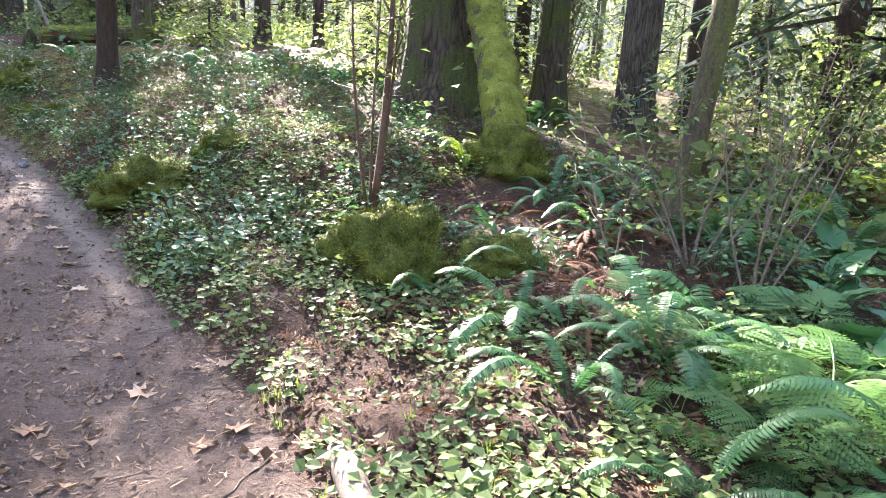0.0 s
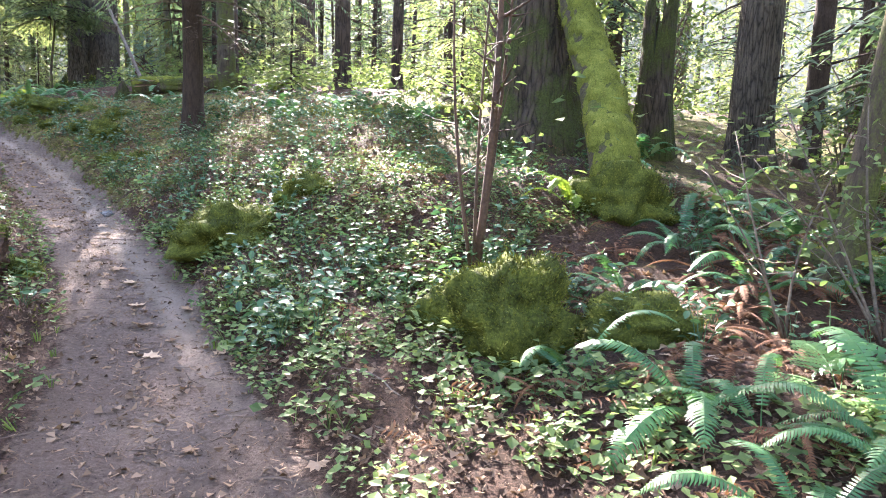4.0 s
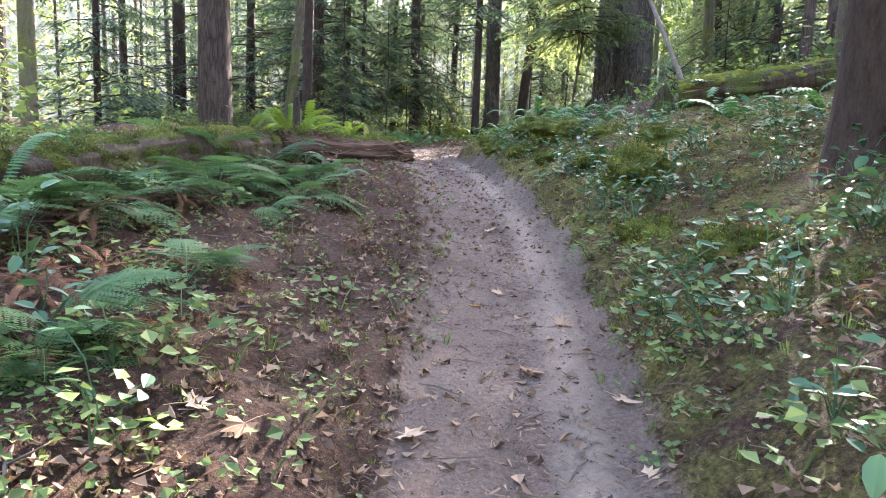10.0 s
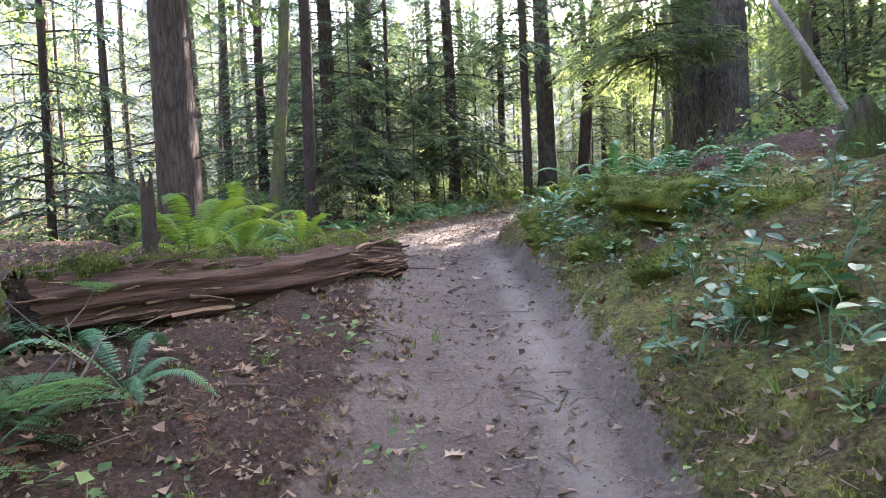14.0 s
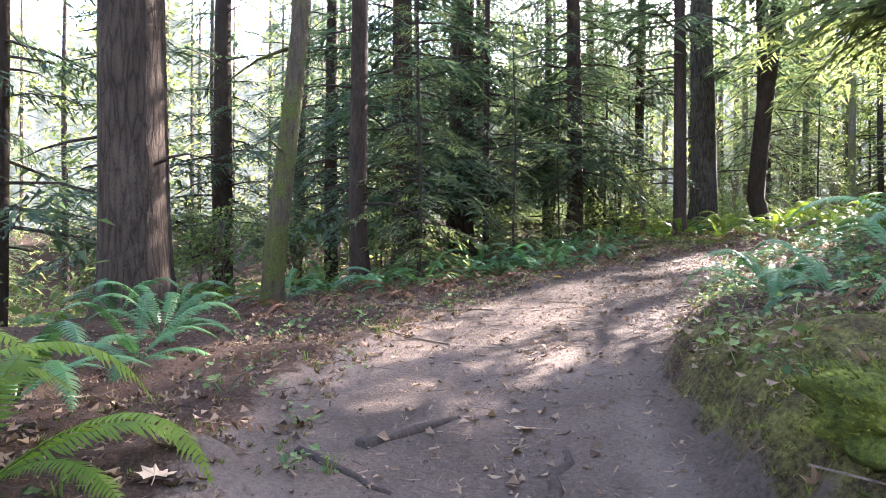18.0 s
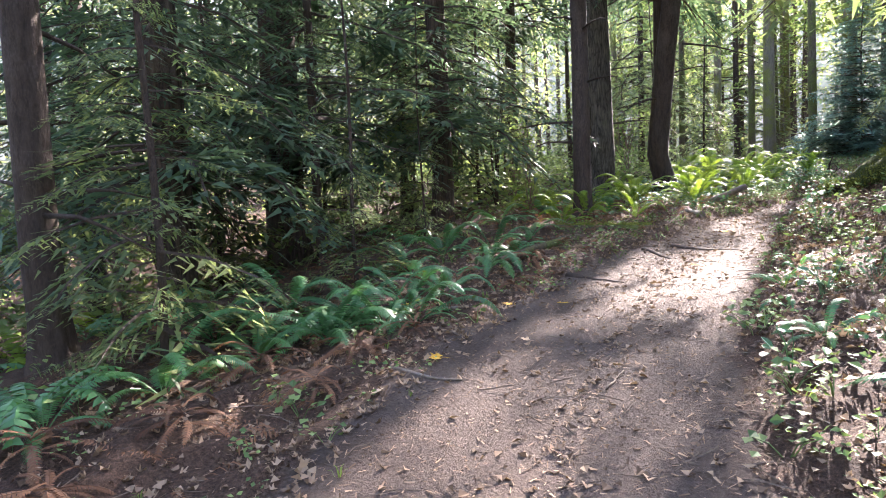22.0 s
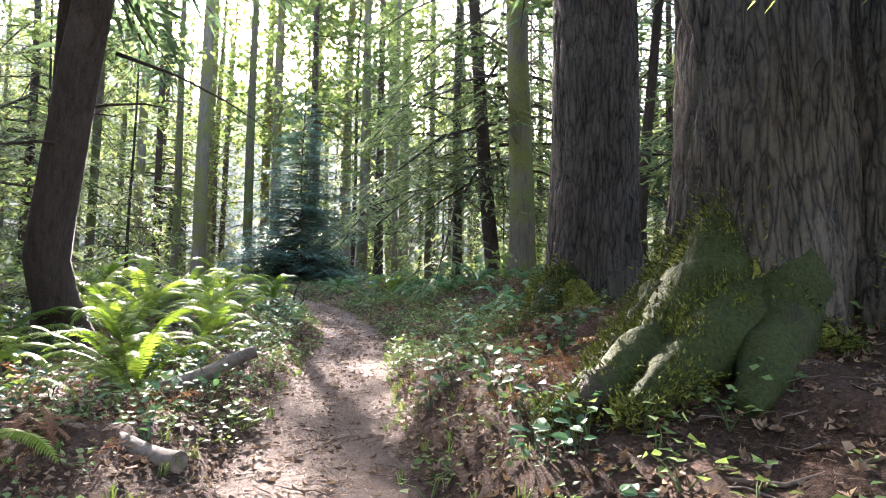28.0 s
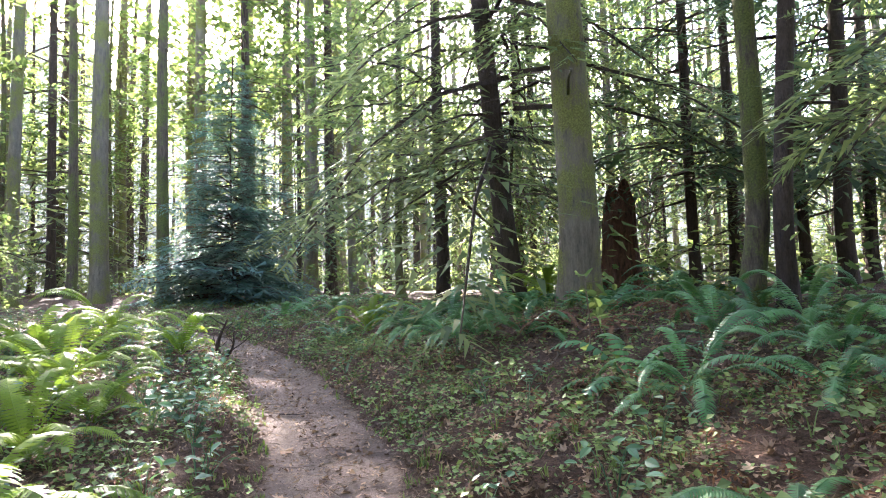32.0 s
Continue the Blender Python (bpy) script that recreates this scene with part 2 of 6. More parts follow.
ROTTEN = plain_material("rotten_wood", (0.010, 0.006, 0.004), (0.115, 0.064, 0.040), 34.0, 0.95, 0.05, (0.05, 1.0, 1.0))
SPLINTER = plain_material("splintered_wood", (0.035, 0.020, 0.012), (0.30, 0.185, 0.11), 40.0, 0.9, 0.01, (0.06, 1.0, 1.0), 0.4)
DEADWOOD = plain_material("weathered_wood", (0.055, 0.043, 0.032), (0.20, 0.16, 0.122), 25.0, 0.85, 0.008)
CRUMBS = plain_material("dark_bark_crumbs", (0.022, 0.016, 0.012), (0.10, 0.074, 0.055), 40.0, 0.9, 0.004)
TWIG = plain_material("twig_bark", (0.05, 0.035, 0.024), (0.17, 0.12, 0.085), 30.0, 0.85, 0.004)
STEM_RED = plain_material("young_stem_bark", (0.035, 0.021, 0.014), (0.11, 0.066, 0.042), 30.0, 0.7, 0.004)
STONE = plain_material("grey_stone", (0.07, 0.065, 0.06), (0.22, 0.21, 0.2), 22.0, 0.85, 0.01)
NEEDLES = leaf_material("hemlock_needles", (0.055, 0.085, 0.042), (0.21, 0.25, 0.10), 0.55, 0.62)
NEEDLES_DARK = leaf_material("fir_needles", (0.034, 0.062, 0.040), (0.105, 0.16, 0.085), 0.5, 0.5)
NEEDLES_BLUE = leaf_material("spruce_needles", (0.04, 0.09, 0.078), (0.13, 0.22, 0.18), 0.5, 0.45)
SHRUB_LEAF = leaf_material("broad_leaf", (0.062, 0.105, 0.034), (0.20, 0.255, 0.085), 0.55, 0.58)
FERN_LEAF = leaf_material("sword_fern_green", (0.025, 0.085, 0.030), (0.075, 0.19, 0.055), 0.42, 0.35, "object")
# Lit copy of the sword fern green: sunlight is put into the colour.
FERN_SUNLIT = leaf_material("sunlit_fern_paint", (0.07, 0.13, 0.016), (0.185, 0.265, 0.032), 0.5, 0.5, "object")
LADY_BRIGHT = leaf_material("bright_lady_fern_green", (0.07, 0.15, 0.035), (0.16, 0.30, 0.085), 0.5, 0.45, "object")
# Paler than the near broad leaf: sunlight on the far woods is painted in.
FAR_LEAF = leaf_material("far_leaf_sun_painted", (0.09, 0.12, 0.05), (0.24, 0.26, 0.115), 0.6, 0.6)
FERN_DEAD = leaf_material("dead_fern_brown", (0.055, 0.026, 0.015), (0.18, 0.09, 0.048), 0.8, 0.2, "object")
FERN_MID = leaf_material("light_fern_green", (0.05, 0.11, 0.045), (0.12, 0.22, 0.08), 0.5, 0.4, "object")
HERB = leaf_material("ground_herb_green", (0.045, 0.085, 0.030), (0.19, 0.25, 0.085), 0.6, 0.35)
SALAL = leaf_material("glossy_shrub_leaf", (0.025, 0.075, 0.035), (0.085, 0.17, 0.07), 0.44, 0.28)
LITTER = leaf_material("leaf_litter_brown", (0.045, 0.026, 0.016), (0.29, 0.195, 0.125), 0.85, 0.12)
MAPLE_DRY = leaf_material("dry_maple_leaf", (0.22, 0.13, 0.075), (0.52, 0.37, 0.24), 0.75, 0.2, "object")
MAPLE_GOLD = leaf_material("yellow_maple_leaf", (0.50, 0.26, 0.03), (0.66, 0.42, 0.07), 0.6, 0.3, "object")
GRASS = leaf_material("grass_green", (0.06, 0.11, 0.02), (0.18, 0.24, 0.06), 0.6, 0.4)
SKUNK = leaf_material("large_wet_leaf_green", (0.025, 0.09, 0.035), (0.07, 0.20, 0.06), 0.32, 0.3, "object")


# ---- the lie of the land ----
TRAIL = [(3.0, -12.0, -0.4), (1.0, -4.0, -0.25), (-0.25, 0.0, -0.13), (-1.05, 1.8, -0.14), (-2.1, 3.77, -0.18), (-2.95, 5.1, -0.15), (-4.0, 6.6, 0.03),
         (-5.35, 8.1, 0.26), (-6.65, 9.6, 0.43), (-8.4, 11.5, 0.68), (-10.4, 13.3, 1.08), (-12.9, 15.15, 1.50), (-15.2, 16.5, 1.76), (-17.3, 17.75, 1.89),
         (-19.4, 19.85, 2.10), (-21.0, 22.35, 2.36), (-22.3, 25.6, 2.66), (-23.2, 29.0, 2.93), (-23.9, 33.0, 3.12), (-24.7, 37.3, 3.38), (-27.6, 43.0, 3.85), (-36.0, 49.0, 4.3), (-60.0, 62.0, 5.0)]
# half width; step and slope of the bank on the right, then on the left
SIDES_A = [(0.8, 0.05, 0.0, 0.05, 0.05), (0.8, 0.05, 0.0, 0.05, 0.05), (0.95, 0.06, 0.03, 0.05, 0.05), (0.88, 0.08, 0.06, 0.06, 0.10), (0.70, 0.10, 0.12, 0.08, 0.15), (0.56, 0.14, 0.17, 0.08, 0.18),
           (0.50, 0.18, 0.28, 0.05, 0.22), (0.48, 0.12, 0.42, 0.05, 0.22), (0.46, 0.10, 0.47, 0.05, 0.24), (0.46, 0.13, 0.47, 0.05, 0.24), (0.46, 0.20, 0.45, 0.05, 0.22), (0.5, 0.22, 0.42, 0.05, 0.18)]
SIDES_B = [(0.76, 0.34, 0.40, 0.04, 0.14), (0.98, 0.24, 0.40, 0.03, 0.02), (1.05, 0.06, 0.30, 0.03, -0.05), (0.95, 0.05, 0.28, 0.05, -0.04), (0.80, 0.06, 0.28, 0.08, 0.0), (0.52, 0.08, 0.30, 0.12, 0.03),
           (0.52, 0.06, 0.30, 0.12, 0.03), (0.5, 0.05, 0.26, 0.10, 0.03), (0.4, 0.05, 0.15, 0.08, 0.03), (0.4, 0.05, 0.08, 0.05, 0.03), (0.4, 0.05, 0.05, 0.05, 0.03)]
# mounds: x, y, height, radius
MOUNDS = [(0.9, 9.3, 0.35, 1.6), (-20.4, 29.4, 0.35, 2.0), (-21.0, 31.9, 0.30, 1.3), (-1.6, 8.6, 0.25, 1.2), (-4.9, 5.3, 0.16, 0.7), (-21.6, 38.6, 0.35, 2.2), (-5.2, 11.6, 0.2, 1.6)]


def spline_table(points, n):
    p = np.array(points, float)
    p = np.vstack([2 * p[0] - p[1], p, 2 * p[-1] - p[-2]])
    out = []
    for i in range(1, len(p) - 2):
        a, b, c, d = p[i - 1:i + 3]
        for k in range(n):
            f = k / n
            out.append(0.5 * (2 * b + (c - a) * f + (2 * a - 5 * b + 4 * c - d) * f * f + (3 * b - a - 3 * c + d) * f ** 3))
    return np.array(out)


LINE = spline_table(TRAIL, 16)
SIDE = spline_table(SIDES_A + SIDES_B, 16)
LINE_T = np.gradient(LINE[:, :2], axis=0)
LINE_T /= np.linalg.norm(LINE_T, axis=1)[:, None]


def ground(xs, ys):
    """Height, distance left of the trail's middle, and trail width at each place."""
    xs, ys = np.atleast_1d(np.asarray(xs, float)), np.atleast_1d(np.asarray(ys, float))
    z, lat, half = np.empty_like(xs), np.empty_like(xs), np.empty_like(xs)
    for a in range(0, len(xs), 20000):
        q = np.stack([xs[a:a + 20000], ys[a:a + 20000]], 1)
        d2 = ((q[:, None, :] - LINE[None, :, :2]) ** 2).sum(2)
        w = np.exp(-(d2 - d2.min(1)[:, None]) / (0.5 + 0.05 * d2.min(1)[:, None]))
        w /= w.sum(1)[:, None]
        i = d2.argmin(1)
        off = q - LINE[i, :2]
        d = LINE_T[i, 0] * off[:, 1] - LINE_T[i, 1] * off[:, 0]
        dist = np.sqrt(d2.min(1))
        d = np.where(dist > 0, np.sign(d + 1e-9) * dist, d)
        base = w @ LINE[:, 2]
        par = w @ SIDE
        fray = 0.07 * np.sin(5.1 * q[:, 0] + 2.3 * q[:, 1]) * np.sin(3.7 * q[:, 1] - 2.9 * q[:, 0]) + 0.04 * np.sin(11.0 * q[:, 0] - 7.0 * q[:, 1])
        u = np.maximum(np.abs(d) - par[:, 0] - fray, 0)
        step = np.clip(u / np.where((d < 0) & (LINE[i, 1] > 5.5) & (LINE[i, 1] < 18.5), 0.24, 0.4), 0, 1)
        step = step * step * (3 - 2 * step)
        right, sat = d < 0, 6.0
        h = np.where(right, par[:, 1], par[:, 3]) * step + np.where(right, par[:, 2], par[:, 4]) * sat * (1 - np.exp(-np.maximum(u - 0.1, 0) / sat))
        h -= np.where(right, 0, 4.0 * (1 - np.exp(-np.maximum(d - 5.0, 0) * 0.065))) * np.interp(LINE[i, 1], [10, 14, 24, 30], [0, 1, 1, 0])
        z[a:a + 20000] = base + h - 0.05 * np.clip(1 - np.abs(d) / par[:, 0], 0, 1)
        lat[a:a + 20000], half[a:a + 20000] = d, par[:, 0]
    for mx, my, mh, mr in MOUNDS:
        z += mh * np.exp(-((xs - mx) ** 2 + (ys - my) ** 2) / mr ** 2) * np.clip((np.abs(lat) - half) / 0.5, 0, 1)
    rough = np.clip((np.abs(lat) - half + 0.1) / 0.6, 0.12, 1.0)
    wave = 0.05 * np.sin(1.7 * xs + 0.6 * ys + 1) * np.sin(1.3 * ys - 0.8 * xs) + 0.035 * np.sin(4.1 * xs - 1.9 * ys) * np.sin(3.7 * ys + 1.1 * xs + 2) + 0.02 * np.sin(9.3 * xs + 4 * ys) * np.sin(8.1 * ys - 3 * xs)
    return z + wave * rough, lat, half


def gz(x, y):
    return float(ground([x], [y])[0][0])


# ---- mesh tools ----
class Geo:
    """Gathers vertices and faces of one mesh."""

    def __init__(self):
        self.v, self.f, self.m, self.n = [], [], [], 0

    def add(self, v, f, slot=0):
        v, f = np.asarray(v, float).reshape(-1, 3), np.asarray(f, int)
        self.v.append(v)
        self.f.append(f + self.n)
        self.m.append(np.full(len(f), slot))
        self.n += len(v)
        return self

    def mesh(self, name, mats, smooth=True):
        me = bpy.data.meshes.new(name)
        v = np.concatenate(self.v)
        loops = np.concatenate([f.ravel() for f in self.f])
        sizes = np.concatenate([np.full(len(f), f.shape[1]) for f in self.f])
        me.vertices.add(len(v))
        me.vertices.foreach_set("co", v.ravel())
        me.loops.add(len(loops))
        me.loops.foreach_set("vertex_index", loops.astype(np.int32))
        me.polygons.add(len(sizes))
        me.polygons.foreach_set("loop_start", np.concatenate([[0], np.cumsum(sizes)[:-1]]).astype(np.int32))
        me.polygons.foreach_set("material_index", np.concatenate(self.m).astype(np.int32))
        me.polygons.foreach_set("use_smooth", np.full(len(sizes), smooth))
        for mat in mats if isinstance(mats, (list, tuple)) else [mats]:
            me.materials.append(mat)
        me.update()
        me.validate()
        return me


def part(name, mesh, parent, m=None, label=""):
    ob = new(name, mesh)
    ob.parent = parent
    if m is not None:
        ob.matrix_basis = m
    return tagged(ob, label)


def thing(name, x, y, z, rz=0.0, s=1.0, label="", category="", group=""):
    ob = new(name)
    ob.empty_display_size = 0.1
    ob.matrix_basis = Matrix.LocRotScale((x, y, z), Euler((0, 0, rz)), (s, s, s))
    return tagged(ob, label, category, group)


def solo(name, mesh, m, label, category, group=""):
    ob = new(name, mesh)
    ob.matrix_basis = m
    return tagged(ob, label, category, group)


def tube(points, radii, sides=8, wobble=0.0, rng=None, close=True):
    """A round bar along points; returns vertices and quads."""
    p = np.asarray(points, float)
    r = np.asarray(radii, float)
    t = np.gradient(p, axis=0)
    t /= np.linalg.norm(t, axis=1)[:, None] + 1e-9
    ref = np.array([0.0, 1.0, 0.0]) if abs(t[0, 1]) < 0.8 else np.array([1.0, 0.0, 0.0])
    v = []
    ang = np.arange(sides) * 2 * math.pi / sides
    for i in range(len(p)):
        a = np.cross(t[i], ref)
        a /= np.linalg.norm(a)
        b = np.cross(t[i], a)
        rr = r[i] * (1 + (rng.uniform(-wobble, wobble, sides) if wobble else 0))
        v.append(p[i] + np.outer(np.cos(ang) * rr, a) + np.outer(np.sin(ang) * rr, b))
    f = []
    for i in range(len(p) - 1):
        for k in range(sides):
            f.append((i * sides + k, i * sides + (k + 1) % sides, (i + 1) * sides + (k + 1) % sides, (i + 1) * sides + k))
    v = np.concatenate(v)
    if close:
        v = np.vstack([v, p[0], p[-1]])
        n = len(p) * sides
        last = (len(p) - 1) * sides
        for k in range(0, sides, 2):
            f.append((n, (k + 2) % sides, (k + 1) % sides, k))
            f.append((n + 1, last + k, last + (k + 1) % sides, last + (k + 2) % sides))
    return v, np.array(f)


def rot(rx=0.0, ry=0.0, rz=0.0):
    return np.array(Euler((rx, ry, rz)).to_matrix())


def spread(v, f, places, mats):
    """Many copies of one small form: places (n,3), mats (n,3,3)."""
    n, k = len(places), len(v)
    out = np.einsum("nij,kj->nki", mats, v) + places[:, None, :]
    faces = (f[None] + (np.arange(n) * k)[:, None, None]).reshape(-1, f.shape[1])
    return out.reshape(-1, 3), faces


def turns(rng, n, tilt, lo, hi):
    """Random turns about the upright with a small tilt, times a size."""
    a, t1, t2 = rng.uniform(0, 2 * math.pi, n), rng.normal(0, tilt, n), rng.normal(0, tilt, n)
    c, s = np.cos(a), np.sin(a)
    z = np.zeros(n)
    o = np.ones(n)
    rzm = np.stack([np.stack([c, -s, z], 1), np.stack([s, c, z], 1), np.stack([z, z, o], 1)], 1)
    cx, sx, cy, sy = np.cos(t1), np.sin(t1), np.cos(t2), np.sin(t2)
    rx = np.stack([np.stack([o, z, z], 1), np.stack([z, cx, -sx], 1), np.stack([z, sx, cx], 1)], 1)
    ry = np.stack([np.stack([cy, z, sy], 1), np.stack([z, o, z], 1), np.stack([-sy, z, cy], 1)], 1)
    return (rx @ ry @ rzm) * rng.uniform(lo, hi, n)[:, None, None]


# ---- ground and trail ----
def stretch_axis(lo, hi, step, far, grow=1.22):
    a = list(np.arange(lo, hi, step))
    w, x = step, a[-1]
    while x < far:
        w *= grow
        x += w
        a.append(x)
    w, x = step, a[0]
    while x > -far:
        w *= grow
        x -= w
        a.insert(0, x)
    return np.array(a)


def moss_share(y, lat):
    """Where moss has taken the banks: mostly above the trail on its middle stretch."""
    right = np.interp(y, [0, 6, 9, 12, 18, 20, 26, 30, 40], [0.16, 0.18, 0.28, 0.33, 0.38, 0.2, 0.10, 0.16, 0.25])
    left = np.interp(y, [0, 3, 6, 10, 12, 15, 26, 30, 40], [0.12, 0.18, 0.18, 0.20, 0.22, 0.18, 0.05, 0.16, 0.25])
    return np.where(lat < 0, right, left)


def build_ground():
    us, vs = stretch_axis(-6.5, 6.0, 0.085, 400.0), stretch_axis(-4.0, 52.0, 0.09, 400.0)
    gu, gv = np.meshgrid(us, vs)
    x, y = (gu * 0.785 - gv * 0.6196).ravel(), (gu * 0.6196 + gv * 0.785).ravel()
    z, lat, half = ground(x, y)
    near = np.abs(gu.ravel()) < 7
    for i in np.nonzero(near & (np.abs(lat) < 6))[0]:
        k = min(1.0, max(0.12, (abs(lat[i]) - half[i]) / 0.4))
        z[i] += (0.055 * noise.noise((x[i] * 2.6, y[i] * 2.6, 0)) + 0.035 * noise.noise((x[i] * 6.5, y[i] * 6.5, 3))) * k
    scar = np.where(lat < 0, np.interp(y, [5, 7, 17, 19], [0, 0.08, 0.16, 0]), np.interp(y, [9, 11, 16, 19, 24, 27], [0, 0.35, 0.5, 0.35, 0.3, 0]))
    trod = np.clip(0.5 + (half + scar - np.abs(lat)) / np.where((lat < 0) & (y > 5.5) & (y < 18.5), 0.26, 0.5), 0, 1)
    dusty = np.clip(1 - np.abs(lat + half - 0.2) / 0.27, 0, 1) * np.interp(y, [3, 6, 17, 20], [0, 1, 1, 0])
    grown = moss_share(y, lat)
    needly = np.interp(y, [2.5, 6, 15.5, 20, 27, 30], [0.8, 0.1, 0, 1, 1, 0.3])
    v = np.stack([x, y, z], 1)
    nu, nv = len(us), len(vs)
    i = (np.arange(nv - 1)[:, None] * nu + np.arange(nu - 1)[None]).ravel()
    q = np.stack([i, i + 1, i + nu + 1, i + nu], 1)
    inside = (np.abs(lat[q]) < half[q]).all(1) & (v[q][:, :, 1].mean(1) < 75)
    for name, faces, label in (("ground", q[~inside], "brown forest floor of duff, moss and leaf litter"), ("trail", q[inside], "trodden grey-brown dirt footpath")):
        used, inv = np.unique(faces, return_inverse=True)
        me = Geo().add(v[used], inv.reshape(-1, 4)).mesh(name, GROUND)
        a = me.attributes.new("trodden", "FLOAT", "POINT")
        a.data.foreach_set("value", trod[used])
        a = me.attributes.new("dusty", "FLOAT", "POINT")
        a.data.foreach_set("value", dusty[used])
        a = me.attributes.new("needly", "FLOAT", "POINT")
        a.data.foreach_set("value", needly[used])
        a = me.attributes.new("mossy", "FLOAT", "POINT")
        a.data.foreach_set("value", grown[used])
        tagged(new(name, me), label, "ground" if name == "ground" else "path", kind="structure")


build_ground()


# ---- trees ----
def trunk_mesh(name, height, r, mat, rng, lean=(0.0, 0.0), curve=0.1, sides=18, flare=0.7, furrow=0.0, top=0.35, stubs=0, hmax=None):
    rings = np.concatenate([[-0.35, 0.0, 0.08, 0.2, 0.4, 0.7, 1.1], np.linspace(1.6, height, 12)])
    if furrow:
        rings = np.concatenate([[-0.4], np.arange(0, 6.5, 0.065), np.linspace(6.7, height, 8)])
    ph = rng.uniform(0, 6.3, 6)
    ang = np.arange(sides) * 2 * math.pi / sides
    v = []
    for h in rings:
        f = max(h, 0) / height
        cx = lean[0] * h + curve * math.sin(2.2 * f * math.pi + ph[0]) * min(1, h) * 0.5
        cy = lean[1] * h + curve * math.sin(1.7 * f * math.pi + ph[1]) * min(1, h) * 0.5
        rad = r * (1 - (1 - top) * f)
        foot = flare * math.exp(-max(h, 0) / (0.9 * r + 0.12))
        lobes = 1 + foot * (0.55 + 0.45 * np.cos(4 * ang + ph[2]) + 0.25 * np.cos(7 * ang + ph[3]))
        rr = rad * lobes * (1 + 0.03 * np.sin(3 * ang + ph[4] + h))
        if furrow:
            for k in range(sides):
                a = ang[k]
                w = 0.05 * noise.noise((math.cos(a) * 3, math.sin(a) * 3, h * 2.2 + 5))
                n1 = noise.noise(((math.cos(a) * r + w) * 9.5, (math.sin(a) * r + w) * 9.5, h * 1.5))
                n2 = noise.noise((math.cos(a) * r * 22, math.sin(a) * r * 22, h * 6.0 + 9))
                rr[k] += furrow * (min(1.0, 4.5 * abs(n1)) - 0.8) + furrow * 0.4 * n2
        v.append(np.stack([cx + rr * np.cos(ang), cy + rr * np.sin(ang), np.full(sides, h)], 1))
    n = len(rings)
    i = (np.arange(n - 1)[:, None] * sides + np.arange(sides)[None]).ravel()
    j = (np.arange(n - 1)[:, None] * sides + (np.arange(sides)[None] + 1) % sides).ravel()
    g = Geo().add(np.concatenate(v), np.stack([i, j, j + sides, i + sides], 1))
    for _ in range(stubs):
        h = rng.uniform(1.2, min(height * 0.5, 9))
        a = rng.uniform(0, 6.3)
        o = np.array([lean[0] * h, lean[1] * h, h])
        L = rng.uniform(0.3, 1.8)
        d = np.array([math.cos(a), math.sin(a), rng.uniform(-0.25, 0.3)])
        s = np.array([-math.sin(a), math.cos(a), 0]) * rng.uniform(-0.15, 0.15)
        pts = [o + d * r * 0.6, o + d * (r + 0.35 * L) + s, o + d * (r + 0.7 * L) + s * 1.5 - [0, 0, 0.05 * L], o + d * (r + L) + s * 3 - [0, 0, 0.16 * L]]
        g.add(*tube(pts, [0.028, 0.020, 0.013, 0.005], 5))
    return g.mesh(name, mat)


def bough(rng, twigs, leaflets, droop=0.35, wide=0.42, longest=1.0):
    """A conifer branch one metre long, along +x: stem and flat feathery sprays."""
    f = np.linspace(0, 1, 4)
    sway = rng.uniform(-0.12, 0.12)
    line = lambda q: np.stack([q, sway * np.sin(q * 3), 0.10 * q - droop * q * q], -1)
    stem = tube(line(f), 0.014 * (1 - 0.85 * f), 3, close=False)
    v = []
    for k in range(twigs):
        p = 0.10 + 0.90 * (k + rng.uniform(0, 1)) / twigs
        side = 1 if k % 2 else -1
        L = wide * (1.08 - p) * rng.uniform(0.6, 1.25) + 0.06
        a = side * rng.uniform(0.6, 1.05)
        d = np.array([math.cos(a), math.sin(a), rng.uniform(-0.5, 0.05)])
        o = line(np.array(p))
        w = np.cross(d, [0, 0, 1.0])
        w /= np.linalg.norm(w)
        for j in range(leaflets):
            s = (j + rng.uniform(0, 0.8)) / leaflets
            base = o + d * L * s - np.array([0, 0, 0.3 * L * s * s])
            sd = 1 if j % 2 else -1
            ld = d * 0.75 + w * sd * 0.65 + np.array([0, 0, rng.uniform(-0.4, 0.1)])
            ll = min(L * 0.55 * (1.15 - s * 0.6), longest) * rng.uniform(0.6, 1.2)
            lp = np.cross(ld, [0, 0, 1.0])
            lp = lp / (np.linalg.norm(lp) + 1e-9) * ll * (0.17 if leaflets > 4 else 0.21)
            lp[2] += rng.uniform(-0.5, 0.5) * ll * 0.15
            v += [base - lp * 0.55 + ld * ll * 0.15, base + lp, base + ld * ll]
    return stem, (np.array(v), np.arange(len(v)).reshape(-1, 3))


def crown_mesh(name, rng, low, high, reach, count, fine, needles, bark, droop=0.35, cone=0.75, upturn=0.0, longest=0.5):
    """Boughs round an upright axis from low to high."""
    g = Geo()
    kinds = [bough(rng, *(fine if isinstance(fine, tuple) else (16, 1)), droop=droop * rng.uniform(0.6, 1.4), longest=longest / reach) for _ in range(3)]
    per = [[] for _ in kinds]
    place = [[] for _ in kinds]
    for i in range(count):
        f = (i + rng.uniform(0, 1)) / count
        h = low + (high - low) * f ** 1.35
        L = reach * (1 - cone * f) * rng.uniform(0.55, 1.1)
        a = i * 2.399 + rng.uniform(-0.5, 0.5)
        m = rot(0, 0, a) @ rot(rng.uniform(-0.25, 0.25), rng.uniform(-0.15, 0.25) - upturn, 0) * L
